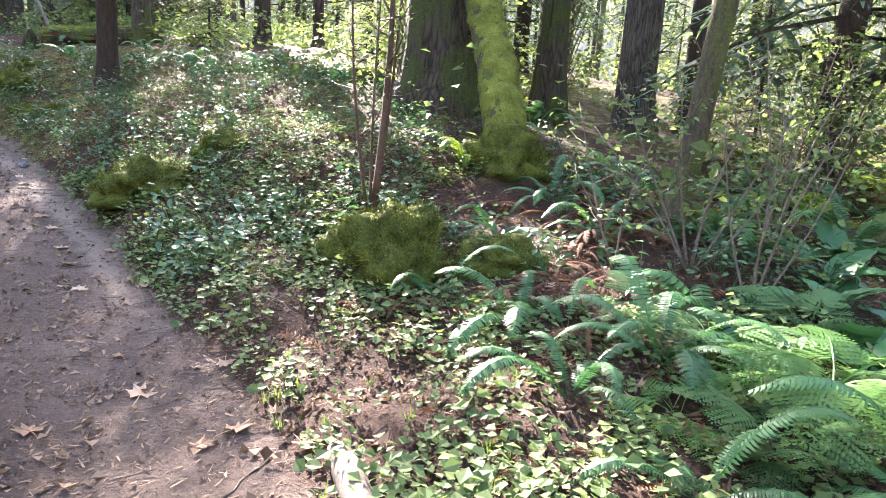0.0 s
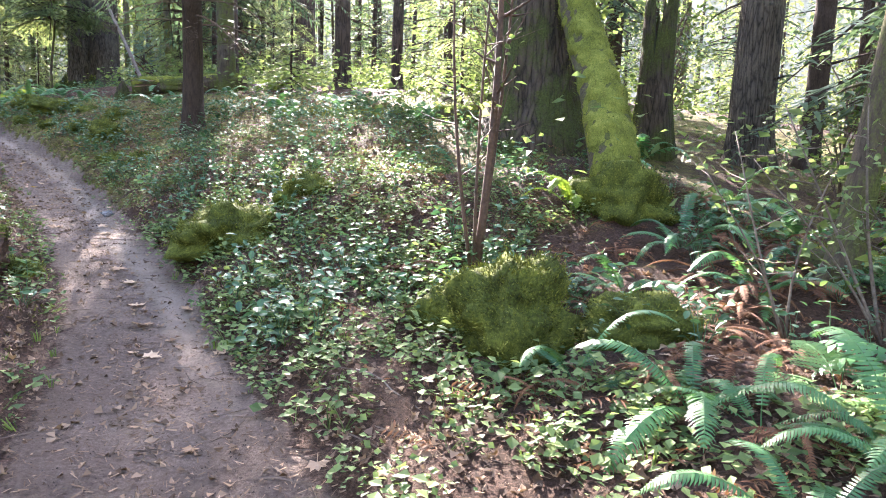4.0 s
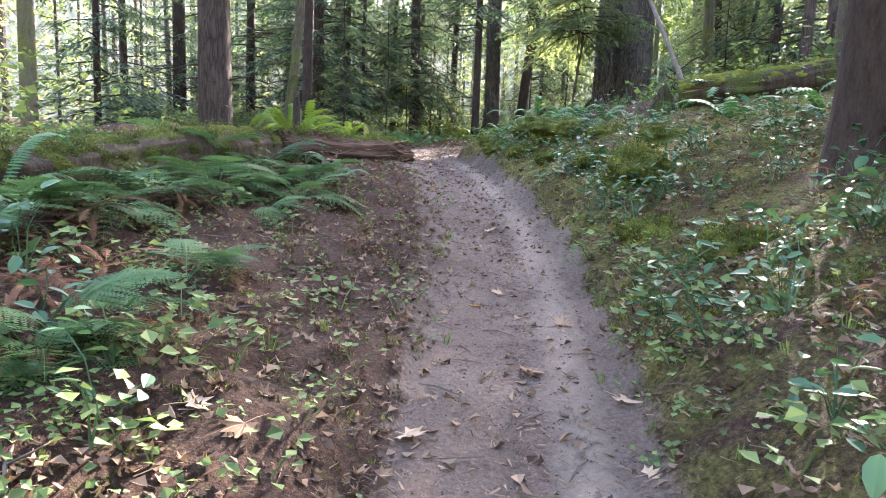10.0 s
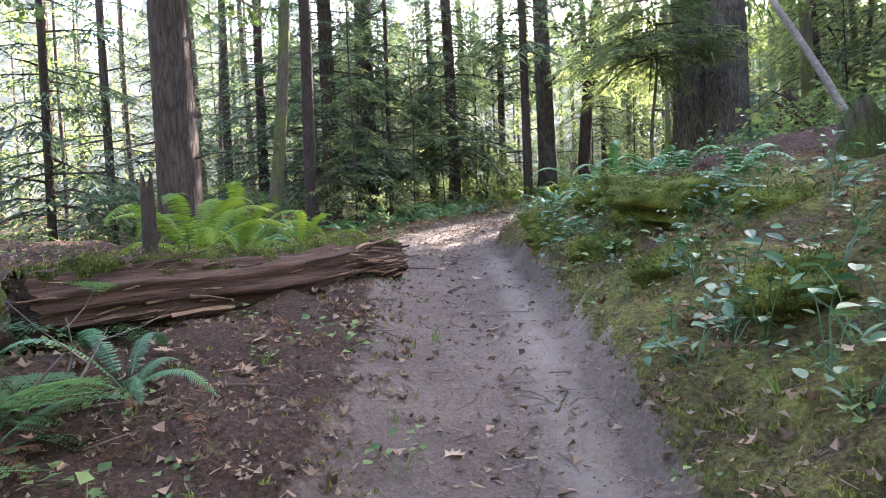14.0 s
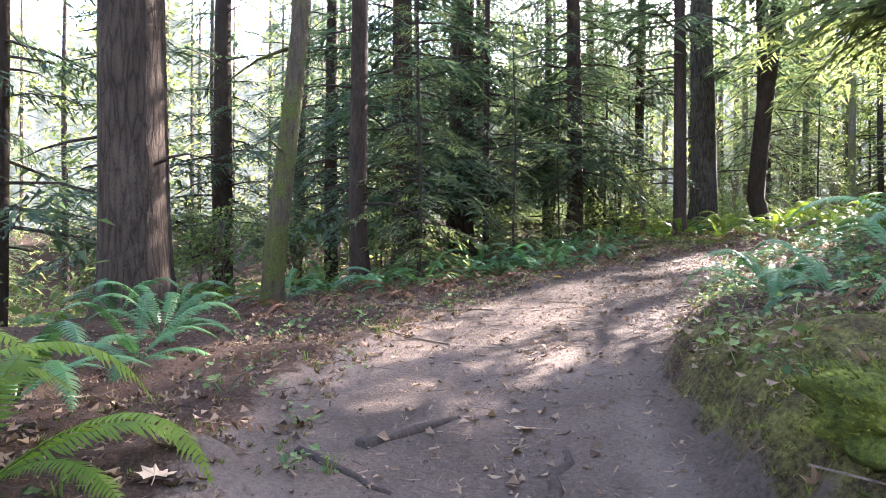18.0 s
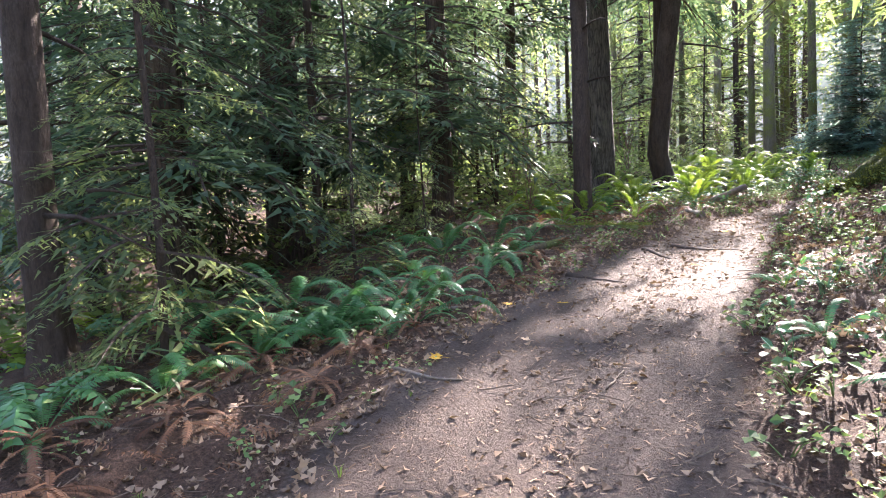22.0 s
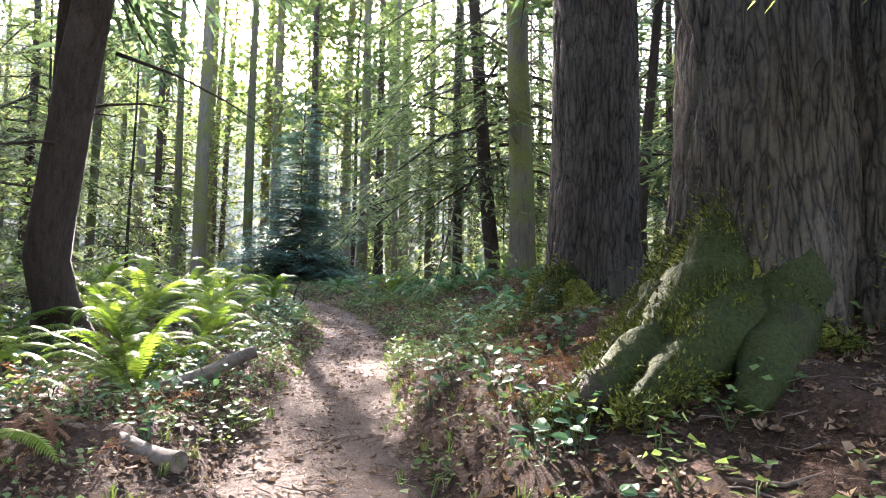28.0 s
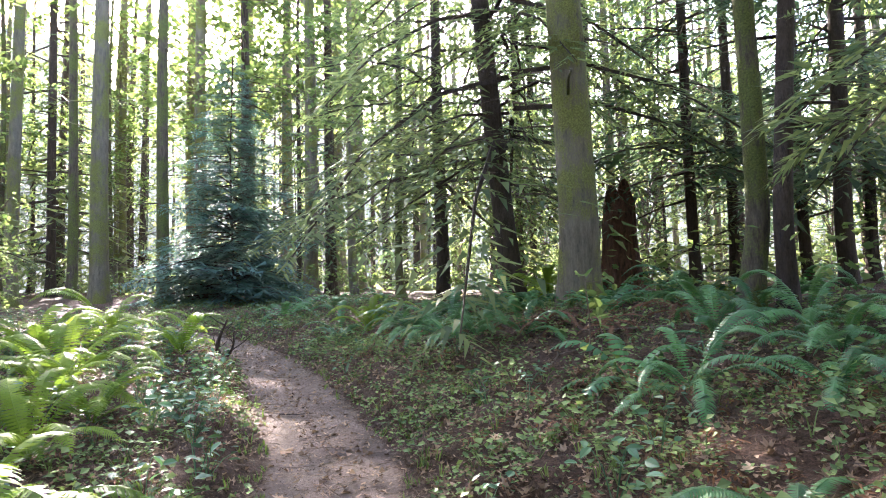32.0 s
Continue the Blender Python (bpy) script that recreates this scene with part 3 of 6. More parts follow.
        k = int(rng.integers(len(kinds)))
        per[k].append(m)
        place[k].append((0.05 * math.cos(a), 0.05 * math.sin(a), h))
    for k, (stem, leaf) in enumerate(kinds):
        if per[k]:
            ms, ps = np.array(per[k]), np.array(place[k])
            g.add(*spread(stem[0], stem[1], ps, ms), slot=0)
            g.add(*spread(leaf[0], leaf[1], ps, ms), slot=1)
    return g.mesh(name, [bark, needles], smooth=False)


rng = np.random.default_rng(7)
CROWN_TALL = [crown_mesh("crown", rng, 2.2, 16.0, 3.2, 54, (20, 7), NEEDLES_DARK, BARK_DARK, longest=0.5) for _ in range(3)]
CROWN_HIGH = [crown_mesh("crown", rng, 8.0, 24.0, 3.4, 34, (14, 3), NEEDLES_DARK, BARK_DARK) for _ in range(2)]
CROWN_YOUNG = [crown_mesh("crown", rng, 0.4, 10.0, 2.7, 50, (20, 7), NEEDLES, BARK_DARK, 0.4, 0.8, longest=0.36) for _ in range(3)]
CROWN_FAR = [crown_mesh("crown", rng, 0.8 + 2 * k, 18.0, 3.6, 62, (10, 4), NEEDLES_DARK if k else NEEDLES, BARK_DARK, 0.3, 0.7, longest=0.75) for k in range(3)]
CROWN_LONG = [crown_mesh("crown", rng, 3.0, 14.0, 5.0, 58, (30, 11), NEEDLES, BARK_DARK, 0.5, 0.6, longest=0.34) for _ in range(2)]
# Wide overhead crowns for the giants, added to shade the trail.
CROWN_GIANT = [crown_mesh("crown", rng, 7.0, 30.0, 5.6, 60, (26, 7), NEEDLES_DARK, BARK_DARK, 0.4, 0.5, longest=0.55) for _ in range(2)]
CROWN_DENSE = [crown_mesh("crown", rng, 1.9, 13.0, 3.3, 96, (21, 7), NEEDLES_DARK, BARK_DARK, 0.42, 0.55, longest=0.42) for _ in range(2)]
CROWN_SPRUCE = crown_mesh("crown", rng, 0.1, 5.2, 2.3, 230, (20, 8), NEEDLES_BLUE, BARK_DARK, 0.2, 0.84, 0.12, 0.34)


TWIGGY = leaf_material("dead_twig_brown", (0.03, 0.022, 0.016), (0.10, 0.075, 0.056), 0.8, 0.1)
CROWN_DEAD = [crown_mesh("dead_branchwork", rng, 2.0, 7.0, 2.0, 30, (15, 4), TWIGGY, TWIG, 0.3, 0.3, longest=0.16) for _ in range(2)]


def leafy_crown(name, rng, low, high, reach, clumps, leaves, mat, bark, size=0.09, split=False):
    """Limbs with clouds of broad leaves."""
    g = Geo()
    leaf_v = np.array([(0, 0, 0), (0.45, 0.42, 0.06), (1.0, 0, -0.08), (0.45, -0.42, 0.06)])
    leaf_f = np.array([(0, 1, 2, 3)])
    ps = []
    for i in range(clumps):
        h = rng.uniform(low, high)
        a = rng.uniform(0, 6.3)
        L = reach * rng.uniform(0.4, 1.0)
        end = np.array([math.cos(a) * L, math.sin(a) * L, h + rng.uniform(0.0, 0.6)])
        mid = end * [0.5, 0.5, 1] + [0, 0, 0.15]
        g.add(*tube([(0, 0, h - 0.5), mid, end], [0.02, 0.013, 0.005], 4, close=False), slot=0)
        t = rng.uniform(0.3, 1.05, leaves)
        p = (1 - t)[:, None] * mid + t[:, None] * end + rng.normal(0, 0.22, (leaves, 3)) * [1, 1, 0.5]
        ps.append(p)
    ps = np.concatenate(ps)
    leaves_at = spread(leaf_v, leaf_f, ps, turns(rng, len(ps), 0.5, size * 0.6, size * 1.3))
    if split:
        return g.mesh("branchwork", bark), Geo().add(*leaves_at).mesh("foliage", mat, False)
    g.add(*leaves_at, slot=1)
    return g.mesh(name, [bark, mat], smooth=False)


CROWN_LEAFY = [leafy_crown("crown", rng, 5.0, 16.0, 3.5, 55, 30, SHRUB_LEAF, BARK_PALE, 0.22) for _ in range(2)]
BUSH = [leafy_crown("bush", rng, 0.4, 2.8, 1.1, 24, 28, SHRUB_LEAF, TWIG, 0.12, True) for _ in range(3)]

LABELS = {
    "fir": "tall fir tree with straight furrowed brown trunk",
    "dark": "slender dark hemlock with dead lower branches",
    "mossy": "moss-covered leaning deciduous tree trunk",
    "pale": "pale alder trunk with patches of moss",
    "old": "huge old fir with deeply furrowed grey bark",
}
BARKS = {"fir": BARK_FIR, "dark": BARK_DARK, "mossy": BARK_MOSSY, "pale": BARK_PALE, "old": BARK_OLD}


def tree(x, y, d, kind="fir", height=24.0, lean=(0.0, 0.0), crown=None, group="forest trees", stubs=7, curve=0.1, label="", turn=None, fine=False, lift=0.0):
    rng = np.random.default_rng(int(abs(x * 131 + y * 17) * 10) % 100000)
    ob = thing("tree", x, y, gz(x, y), 0.0, 1.0, label or LABELS[kind], "tree", group)
    me = trunk_mesh("trunk", height, d / 2, BARKS[kind], rng, lean, curve, 190 if fine else 18, 0.45 if d < 0.5 else 0.42, 0.036 if fine else 0.0, stubs=stubs)
    part("trunk", me, ob)
    if crown is not None:
        c = part("crown", crown, ob, pose(0, 0, lift, 0, 0, math.degrees(rng.uniform(0, 6.3)) if turn is None else turn), "drooping dark green conifer boughs" if crown not in CROWN_LEAFY else "loose crown of yellow-green leaves")
    return ob


# trees whose places are known: x, y, trunk diameter, kind, crown (None: bare far up)
TREES = [
    (-23.36, 15.35, 0.95, "fir", None), (-27.13, 20.78, 0.52, "fir", 3), (-30.42, 23.99, 0.82, "fir", 4), (-28.67, 26.65, 0.46, "fir", 3), 
    (-28.33, 31.29, 0.80, "old", None), (-27.96, 23.45, 0.16, "dark", 2), (-32.42, 20.66, 0.42, "dark", 4), (-32.16, 17.54, 0.56, "dark", 1),
    (-6.95, 13.75, 0.40, "dark", 3), (-8.82, 19.47, 0.52, "mossy", None), (-11.47, 34.78, 1.1, "fir", None),
    (-36.46, 51.47, 0.42, "pale", None), (-34.21, 52.48, 0.62, "pale", None), (-32.06, 52.36, 0.42, "mossy", None),
    (3.63, 12.57, 0.72, "old", None), (4.85, 13.23, 0.36, "dark", None), (10.48, 12.2, 0.45, "dark", None), (-5.8, 21.2, 0.5, "fir", None), (-4.6, 24.0, 0.4, "fir", None), (1.9, 17.5, 0.4, "dark", 0),
    (-31.8, 15.3, 0.3, "fir", 1), (-27.0, 13.2, 0.22, "dark", 2), (-36.0, 20.5, 0.4, "dark", 1), (-24.6, 19.0, 0.34, "dark", None),
    (-13.6, 30.5, 0.36, "fir", None), (-15.5, 33.0, 0.3, "dark", 2), (-11.0, 25.0, 0.3, "fir", None),
    (-39.0, 46.0, 0.34, "pale", None), (-37.0, 56.0, 0.4, "mossy", None), (-30.6, 57.0, 0.4, "fir", None), (-33.6, 43.5, 0.26, "mossy", None),
]
# The unseen crown at x -6.95 is added to shade the start of the trail.
for x, y, d, kind, c in TREES:
    bare = kind in ("mossy", "pale")
    # Lifts of 6.5 and 13 raise crowns so that sun passes below them.
    tree(x, y, d, kind, 8.0 if d < 0.1 else 26.0, crown=(CROWN_LEAFY[int(abs(x)) % 2] if bare else None if d < 0.1 else CROWN_HIGH[int(abs(x)) % 2]) if c is None else (CROWN_TALL + CROWN_DENSE)[c], stubs=0 if d < 0.1 else 4 if bare else 12, lift=1.7 if x == -6.95 else 6.5 if x > -14 and y > 14 and c is None else 13.0 if bare and y > 50 else 0.0)
tree(-27.18, 32.88, 0.52, "dark", 22.0, (0.05, -0.03), CROWN_TALL[0], curve=0.6, lift=3.0)
tree(-26.0, 28.04, 0.34, "dark", 22.0, crown=CROWN_TALL[1], stubs=12, lift=3.2)
tree(-27.75, 33.15, 0.34, "dark", 20.0, (-0.03, 0.02), None, curve=0.25)
tree(-22.6, 17.08, 0.30, "mossy", 14.0, (0.05, 0.06), CROWN_LEAFY[0], curve=0.3)
tree(-21.28, 39.21, 0.56, "pale", 22.0, (-0.03, 0.0), CROWN_LEAFY[1], stubs=3)
tree(-21.74, 41.93, 0.40, "dark", 20.0, (-0.09, 0.0), CROWN_LONG[1], stubs=4)
tree(-22.9, 46.5, 0.34, "dark", 18.0, (0.0, 0.0), CROWN_LONG[0], stubs=6)
tree(-36.0, 44.0, 0.3, "dark", 18.0, (0.0, 0.0), CROWN_LONG[1], stubs=6)
tree(-15.8, 36.6, 0.3, "dark", 18.0, (0.0, 0.0), CROWN_LONG[1], stubs=6)
tree(-33.6, 29.2, 0.3, "dark", 16.0, (0.0, 0.0), CROWN_LONG[1], stubs=9)
tree(-31.4, 27.6, 0.22, "dark", 14.0, (0.0, 0.0), CROWN_YOUNG[1], stubs=6)
tree(-19.3, 38.4, 0.30, "mossy", 16.0, (0.02, 0.0), CROWN_LEAFY[0], stubs=4, curve=0.3)
tree(-18.9, 38.2, 0.24, "dark", 16.0, (0.04, 0.0), None, stubs=8, curve=0.3)
tree(-18.2, 42.5, 0.22, "dark", 18.0, (0.0, 0.0), CROWN_TALL[2], stubs=10)
tree(-16.2, 41.0, 0.3, "dark", 18.0, (0.0, 0.0), CROWN_TALL[1], stubs=10)
tree(2.45, 6.75, 0.27, "mossy", 13.0, (0.17, 0.05), CROWN_LEAFY[1], stubs=3, curve=0.3, label="leaning moss-grown alder beside the ferns")
tree(5.59, 9.58, 0.42, "dark", 20.0, (0.06, 0.0), CROWN_TALL[0], stubs=14, curve=0.2)
tree(-7.83, 7.24, 0.08, "mossy", 4.2, (0.13, -0.16), None, stubs=3, curve=0.25, label="thin leaning moss-grown sapling")
CROWN_SAPLING = crown_mesh("crown", rng, 3.2, 5.4, 2.7, 44, (24, 9), NEEDLES, BARK_DARK, 0.28, 0.25, longest=0.34)
tree(-19.4, 26.45, 0.10, "mossy", 7.0, (-0.02, 0.0), CROWN_SAPLING, stubs=2, curve=0.35, label="slender pale sapling trunk with moss at its foot")

for k, ob in enumerate([o for o in bpy.data.objects if o.name.startswith("tree") and o.parent is None]):
    if "dark hemlock" in ob.get("label", "") and k % 2 == 0 and abs(ob.location.x + 26.0) > 0.1:
        part("dead_branchwork", CROWN_DEAD[k % 4 // 2], ob, pose(0, 0, 0, 0, 0, k * 77), "bare dead lower branches")

# the old giants beside the trail
BIG_LEFT = tree(-20.33, 29.62, 1.12, "old", 34.0, stubs=0, fine=True, crown=CROWN_GIANT[0], curve=0.0, label="huge old fir with furrowed bark and mossy roots")
BIG_RIGHT = tree(-19.32, 29.78, 1.22, "old", 34.0, stubs=0, fine=True, crown=CROWN_GIANT[1], curve=0.0)
BIG_BACK = tree(-21.0, 32.16, 0.96, "old", 32.0, stubs=0, fine=True, crown=CROWN_GIANT[1], curve=0.0, label="old fir with grey furrowed bark, moss at its foot")


def moss_collar(ob, r, top, seed, span=(0.0, 6.3), thick=0.035):
    """A ragged sleeve of moss round the foot of a trunk."""
    rng = np.random.default_rng(seed)
    n, rows = 44, 10
    v = []
    for j in range(rows):
        for k in range(n):
            a = span[0] + (span[1] - span[0]) * k / (n - 1)
            edge = min(1.0, 4.0 * min(k, n - 1 - k) / n + (1.0 if span[1] - span[0] > 6 else 0.0))
            ht = top * (0.45 + 0.55 * abs(noise.noise((math.cos(a) * 2, math.sin(a) * 2, seed)))) * 1.5 * edge
            h = -0.12 + ht * j / (rows - 1)
            foot = 0.6 * math.exp(-max(h, 0) / (0.9 * r + 0.12))
            rr = r * (1 + foot * 0.75) + thick * (1 - (j / (rows - 1)) ** 3) * (0.6 + 1.3 * abs(noise.noise((a * 5, h * 9, seed + 4)))) - 0.02
            v.append((rr * math.cos(a), rr * math.sin(a), h))
    i = (np.arange(rows - 1)[:, None] * n + np.arange(n - 1)[None]).ravel()
    g = Geo().add(np.array(v), np.stack([i, i + 1, i + n + 1, i + n], 1))
    vv = np.array(v)
    pick = rng.integers(0, len(vv), 4200)
    g.add(*fuzz(rng, vv[pick] + rng.normal(0, 0.04, (4200, 3)), vv[pick] * [1, 1, 0.3], 0.018, 0.05))
    part("moss", g.mesh("moss", MOSS, smooth=True), ob, None, "ragged green moss")


def fuzz(rng, places, ways, lo=0.02, hi=0.05):
    """Short blades standing out of a surface."""
    n = len(places)
    w = ways / (np.linalg.norm(ways, axis=1)[:, None] + 1e-9) + rng.normal(0, 0.45, (n, 3)) + [0, 0, 0.3]
    w /= np.linalg.norm(w, axis=1)[:, None]
    s = np.cross(w, rng.normal(0, 1, (n, 3)))
    s /= np.linalg.norm(s, axis=1)[:, None] + 1e-9
    L = rng.uniform(lo, hi, n)[:, None]
    v = np.stack([places - s * L * 0.22, places + s * L * 0.22, places + w * L], 1).reshape(-1, 3)
    return v, np.arange(n * 3).reshape(-1, 3)


moss_collar(BIG_LEFT, 0.56, 0.75, 3, (2.4, 4.9))
moss_collar(BIG_BACK, 0.48, 0.5, 5, (2.2, 4.9))


def root_arm(parent, points, radii, mat, seed, label, moss=False):
    rng = np.random.default_rng(seed)
    o = Vector(parent.matrix_basis.translation)
    pts = spline_table([np.array(p) - np.array(o) for p in points], 5)
    rr = np.interp(np.linspace(0, 1, len(pts)), np.linspace(0, 1, len(radii)), radii)
    v, f = tube(pts, rr, 12, 0.2, rng)
    g = Geo().add(v, f)
    if moss:
        tops = np.array([k for k in range(len(v)) if noise.noise(v[k] * 4.0) > -0.05 and v[k][2] > pts[min(k // 12, len(pts) - 1)][2] - 0.03])
        pick = tops[rng.integers(0, len(tops), 3200)]
        c = pts[np.minimum(pick // 12, len(pts) - 1)]
        g.add(*fuzz(rng, v[pick] + rng.normal(0, 0.04, (3200, 3)), v[pick] - c, 0.015, 0.045), slot=1)
    part("root", g.mesh("root", [mat, MOSS]), parent, None, label)


zb = gz(-21.6, 28.7)
root_arm(BIG_LEFT, [(-20.55, 29.35, zb + 1.15), (-20.85, 29.15, zb + 0.72), (-21.2, 28.95, zb + 0.36), (-21.6, 28.72, zb + 0.1), (-21.95, 28.55, zb - 0.06)], [0.26, 0.24, 0.19, 0.13, 0.06], BARK_ROOT, 1, "buttress root patched with green moss", True)
root_arm(BIG_LEFT, [(-20.3, 29.3, zb + 0.95), (-20.5, 28.95, zb + 0.5), (-20.75, 28.6, zb + 0.25), (-21.0, 28.3, zb + 0.05)], [0.25, 0.22, 0.17, 0.07], BARK_ROOT, 2, "bark-covered buttress root")
root_arm(BIG_LEFT, [(-20.75, 29.6, zb + 0.9), (-21.05, 29.5, zb + 0.5), (-21.35, 29.4, zb + 0.2), (-21.7, 29.3, zb - 0.02)], [0.24, 0.2, 0.15, 0.06], BARK_ROOT, 4, "buttress root patched with green moss", True)
root_arm(BIG_LEFT, [(-20.5, 29.25, zb + 0.7), (-20.9, 28.85, zb + 0.42), (-21.25, 28.6, zb + 0.2), (-21.55, 28.35, zb + 0.0)], [0.22, 0.2, 0.15, 0.06], BARK_ROOT, 5, "buttress root patched with green moss", True)
root_arm(BIG_RIGHT, [(-19.5, 29.3, zb + 1.0), (-19.6, 28.95, zb + 0.65), (-19.75, 28.6, zb + 0.42), (-19.9, 28.3, zb + 0.25)], [0.24, 0.2, 0.14, 0.05], BARK_ROOT, 6, "bark-covered buttress root", True)
root_arm(BIG_BACK, [(-21.3, 31.9, zb + 0.9), (-21.5, 31.75, zb + 0.55), (-21.75, 31.6, zb + 0.3), (-22.0, 31.5, zb + 0.12)], [0.2, 0.18, 0.14, 0.06], BARK_ROOT, 3, "root patched with green moss", True)


# ---- woods all round ----
SUNNY = [(-26.2, 31.0, 2.3), (-17.8, 19.0, 0.9), (-22.4, 24.8, 1.0), (-3.3, 9.8, 2.3), (-23.6, 31.5, 1.2), (0.4, 5.7, 1.6), (-15.8, 13.9, 1.5), (-1.2, 8.6, 2.2), (-2.6, 7.6, 2.2), (-26.8, 35.4, 1.5), (-22.6, 37.0, 1.2), (-9.6, 15.2, 1.6), (-12.6, 17.2, 1.4), (-29.0, 16.5, 2.0), (-32.5, 19.5, 1.6), (9.0, 11.0, 2.5), (-34.0, 17.0, 1.6), (-38.0, 21.0, 1.6), (-43.0, 17.0, 1.6)]


def shades(x, y):
    """Whether a tree here would stand in one of the lanes down which sunlight falls."""
    for a, b, w in SUNNY:
        along = (x - a) * sun_dir.x + (y - b) * sun_dir.y
        across = (x - a) * sun_dir.y - (y - b) * sun_dir.x
        if 1.0 < along < 30.0 and abs(across) < w:
            return True
    return False


def wood_places(n, seed, near, far, gap, tries=9000):
    rng = np.random.default_rng(seed)
    got = [(t[0], t[1]) for t in TREES]
    out = []
    xs, ys = rng.uniform(-70, 30, tries), rng.uniform(-8, 86, tries)
    _, lat, _ = ground(xs, ys)
    for x, y, l in zip(xs, ys, lat):
        if not shades(x, y) and (near < abs(l) < far or (y > 44.5 and 3.0 < abs(l) < far)) and all((x - a) ** 2 + (y - b) ** 2 > gap * gap for a, b in got):
            got.append((x, y))
            out.append((x, y, l))
            if len(out) == n:
                break
    return out


rng = np.random.default_rng(11)
TRUNKS = [trunk_mesh("trunk", 24.0, r, m, rng, (rng.uniform(-0.02, 0.02), rng.uniform(-0.02, 0.02)), 0.2, 10, stubs=4) for r, m in ((0.12, BARK_DARK), (0.17, BARK_FIR), (0.24, BARK_FIR), (0.15, BARK_MOSSY), (0.2, BARK_PALE))]
THIN = trunk_mesh("trunk", 10.5, 0.06, BARK_DARK, rng, sides=8)


EXTRA = [(-33.2, 22.2), (-35.6, 25.4), (-38.2, 22.8), (-37.0, 30.0), (-35.2, 27.8), (-39.6, 26.4), (-33.6, 36.5), (-36.4, 38.6), (-31.4, 45.8), (-24.0, 49.0), (-33.0, 49.6), (-20.4, 49.8), (-18.2, 48.0), (-28.4, 56.8), (-35.6, 47.6), (-38.4, 50.5), (-16.6, 44.2), (-14.6, 42.6), (-13.8, 36.8), (6.4, 15.0), (8.6, 14.2), (11.0, 15.0), (0.4, 20.0), (-3.0, 18.6), (-2.6, 22.4), (-6.8, 24.6), (-9.4, 27.4)]


def wood_tree(x, y, k, crown, s, label):
    ob = thing("tree", x, y, gz(x, y), rng.uniform(0, 6.3), s, label, "tree", "woods around")
    part("trunk", THIN if k is None else TRUNKS[k], ob)
    part("crown", crown, ob)


for i, (x, y, l) in enumerate(wood_places(185, 3, 8.0, 38.0, 2.3)):
    far = abs(l) > 12
    if i % 6 == 5 and not (x > 0 and y < 22):
        wood_tree(x, y, 3 + i % 2, CROWN_LEAFY[i % 2], rng.uniform(0.7, 1.1), "deciduous tree with yellow-green leaves")
    elif i % 6 in (0, 2, 4) or (far and i % 6 == 1):
        wood_tree(x, y, i % 3, CROWN_FAR[i % 3] if far else CROWN_TALL[i % 3], rng.uniform(0.75, 1.15), "conifer with straight trunk and drooping boughs")
    else:
        wood_tree(x, y, None, CROWN_YOUNG[int(rng.integers(3))], rng.uniform(0.45, 1.0), "young hemlock with feathery green boughs")
for i, (x, y) in enumerate(p for p in EXTRA if not shades(*p)):
    if y > 44 and i % 2:
        wood_tree(x, y, 3 + i % 4 // 2, CROWN_LEAFY[i % 2], rng.uniform(0.7, 0.9), "deciduous tree with yellow-green leaves")
        continue
    wood_tree(x, y, i % 2, CROWN_FAR[i % 3] if i % 3 else CROWN_YOUNG[i % 3], rng.uniform(0.7, 1.0), "conifer with straight trunk and drooping boughs")
for i, (x, y) in enumerate([(-26.0, 58.0), (-29.5, 62.0), (-16.5, 55.0), (-33.0, 66.0), (-13.5, 56.0), (-27.5, 66.0), (-40.0, 60.0), (-42.5, 55.0), (-36.5, 70.0)]):
    s = rng.uniform(1.4, 1.7)
    if -34 < x < -24:
        wood_tree(x, y, 4, CROWN_LEAFY[i % 2], s, "added tall deciduous tree with high yellow-green crown")
    else:
        wood_tree(x, y, i % 2, CROWN_FAR[i % 3], s, "tall conifer with straight trunk and drooping boughs")
# The last two, larger, are also added to shade the bank by the giants.
for i, (x, y) in enumerate([(-38.6, 62.5), (-34.4, 63.5), (-41.0, 58.0), (-43.5, 62.0), (-33.8, 68.0), (-40.5, 67.0), (-46.0, 56.0), (-47.5, 64.0), (-30.6, 57.5), (-27.6, 55.0)]):
    wood_tree(x, y, 3 + i % 2, CROWN_LEAFY[i % 2], rng.uniform(0.78, 0.92) if x < -33 else 1.3, "deciduous tree with yellow-green leaves")
# Added trees, crowns mostly out of view, to dapple sun on trail and bank.
for i, (x, y, s) in enumerate([(-40.0, 67.4, 1.5), (-37.0, 70.2, 1.7), (-33.2, 60.2, 1.5)]):
    wood_tree(x, y, 4, CROWN_LEAFY[i % 2], s, "added tall deciduous tree with high yellow-green crown")
for i, (x, y) in enumerate([(-36.5, 24.6), (-33.4, 33.4), (-38.5, 29.0), (-36.0, 33.0)]):
    ob = thing("tree", x, y, gz(x, y), i * 1.3, 1.15, "dark conifer with high drooping boughs", "tree", "woods around")
    part("trunk", TRUNKS[i % 2], ob)
    part("crown", CROWN_DENSE[i % 2], ob, pose(0, 0, 2.8))
for i, (x, y, l) in enumerate(wood_places(110, 5, 6.0, 30.0, 1.6)):
    ob = thing("bush", x, y, gz(x, y), rng.uniform(0, 6.3), rng.uniform(0.6, 1.25), "light green leafy understory bush", "bush", "understory bushes")
    part("branchwork", BUSH[i % 3][0], ob)
    part("foliage", BUSH[i % 3][1], ob)
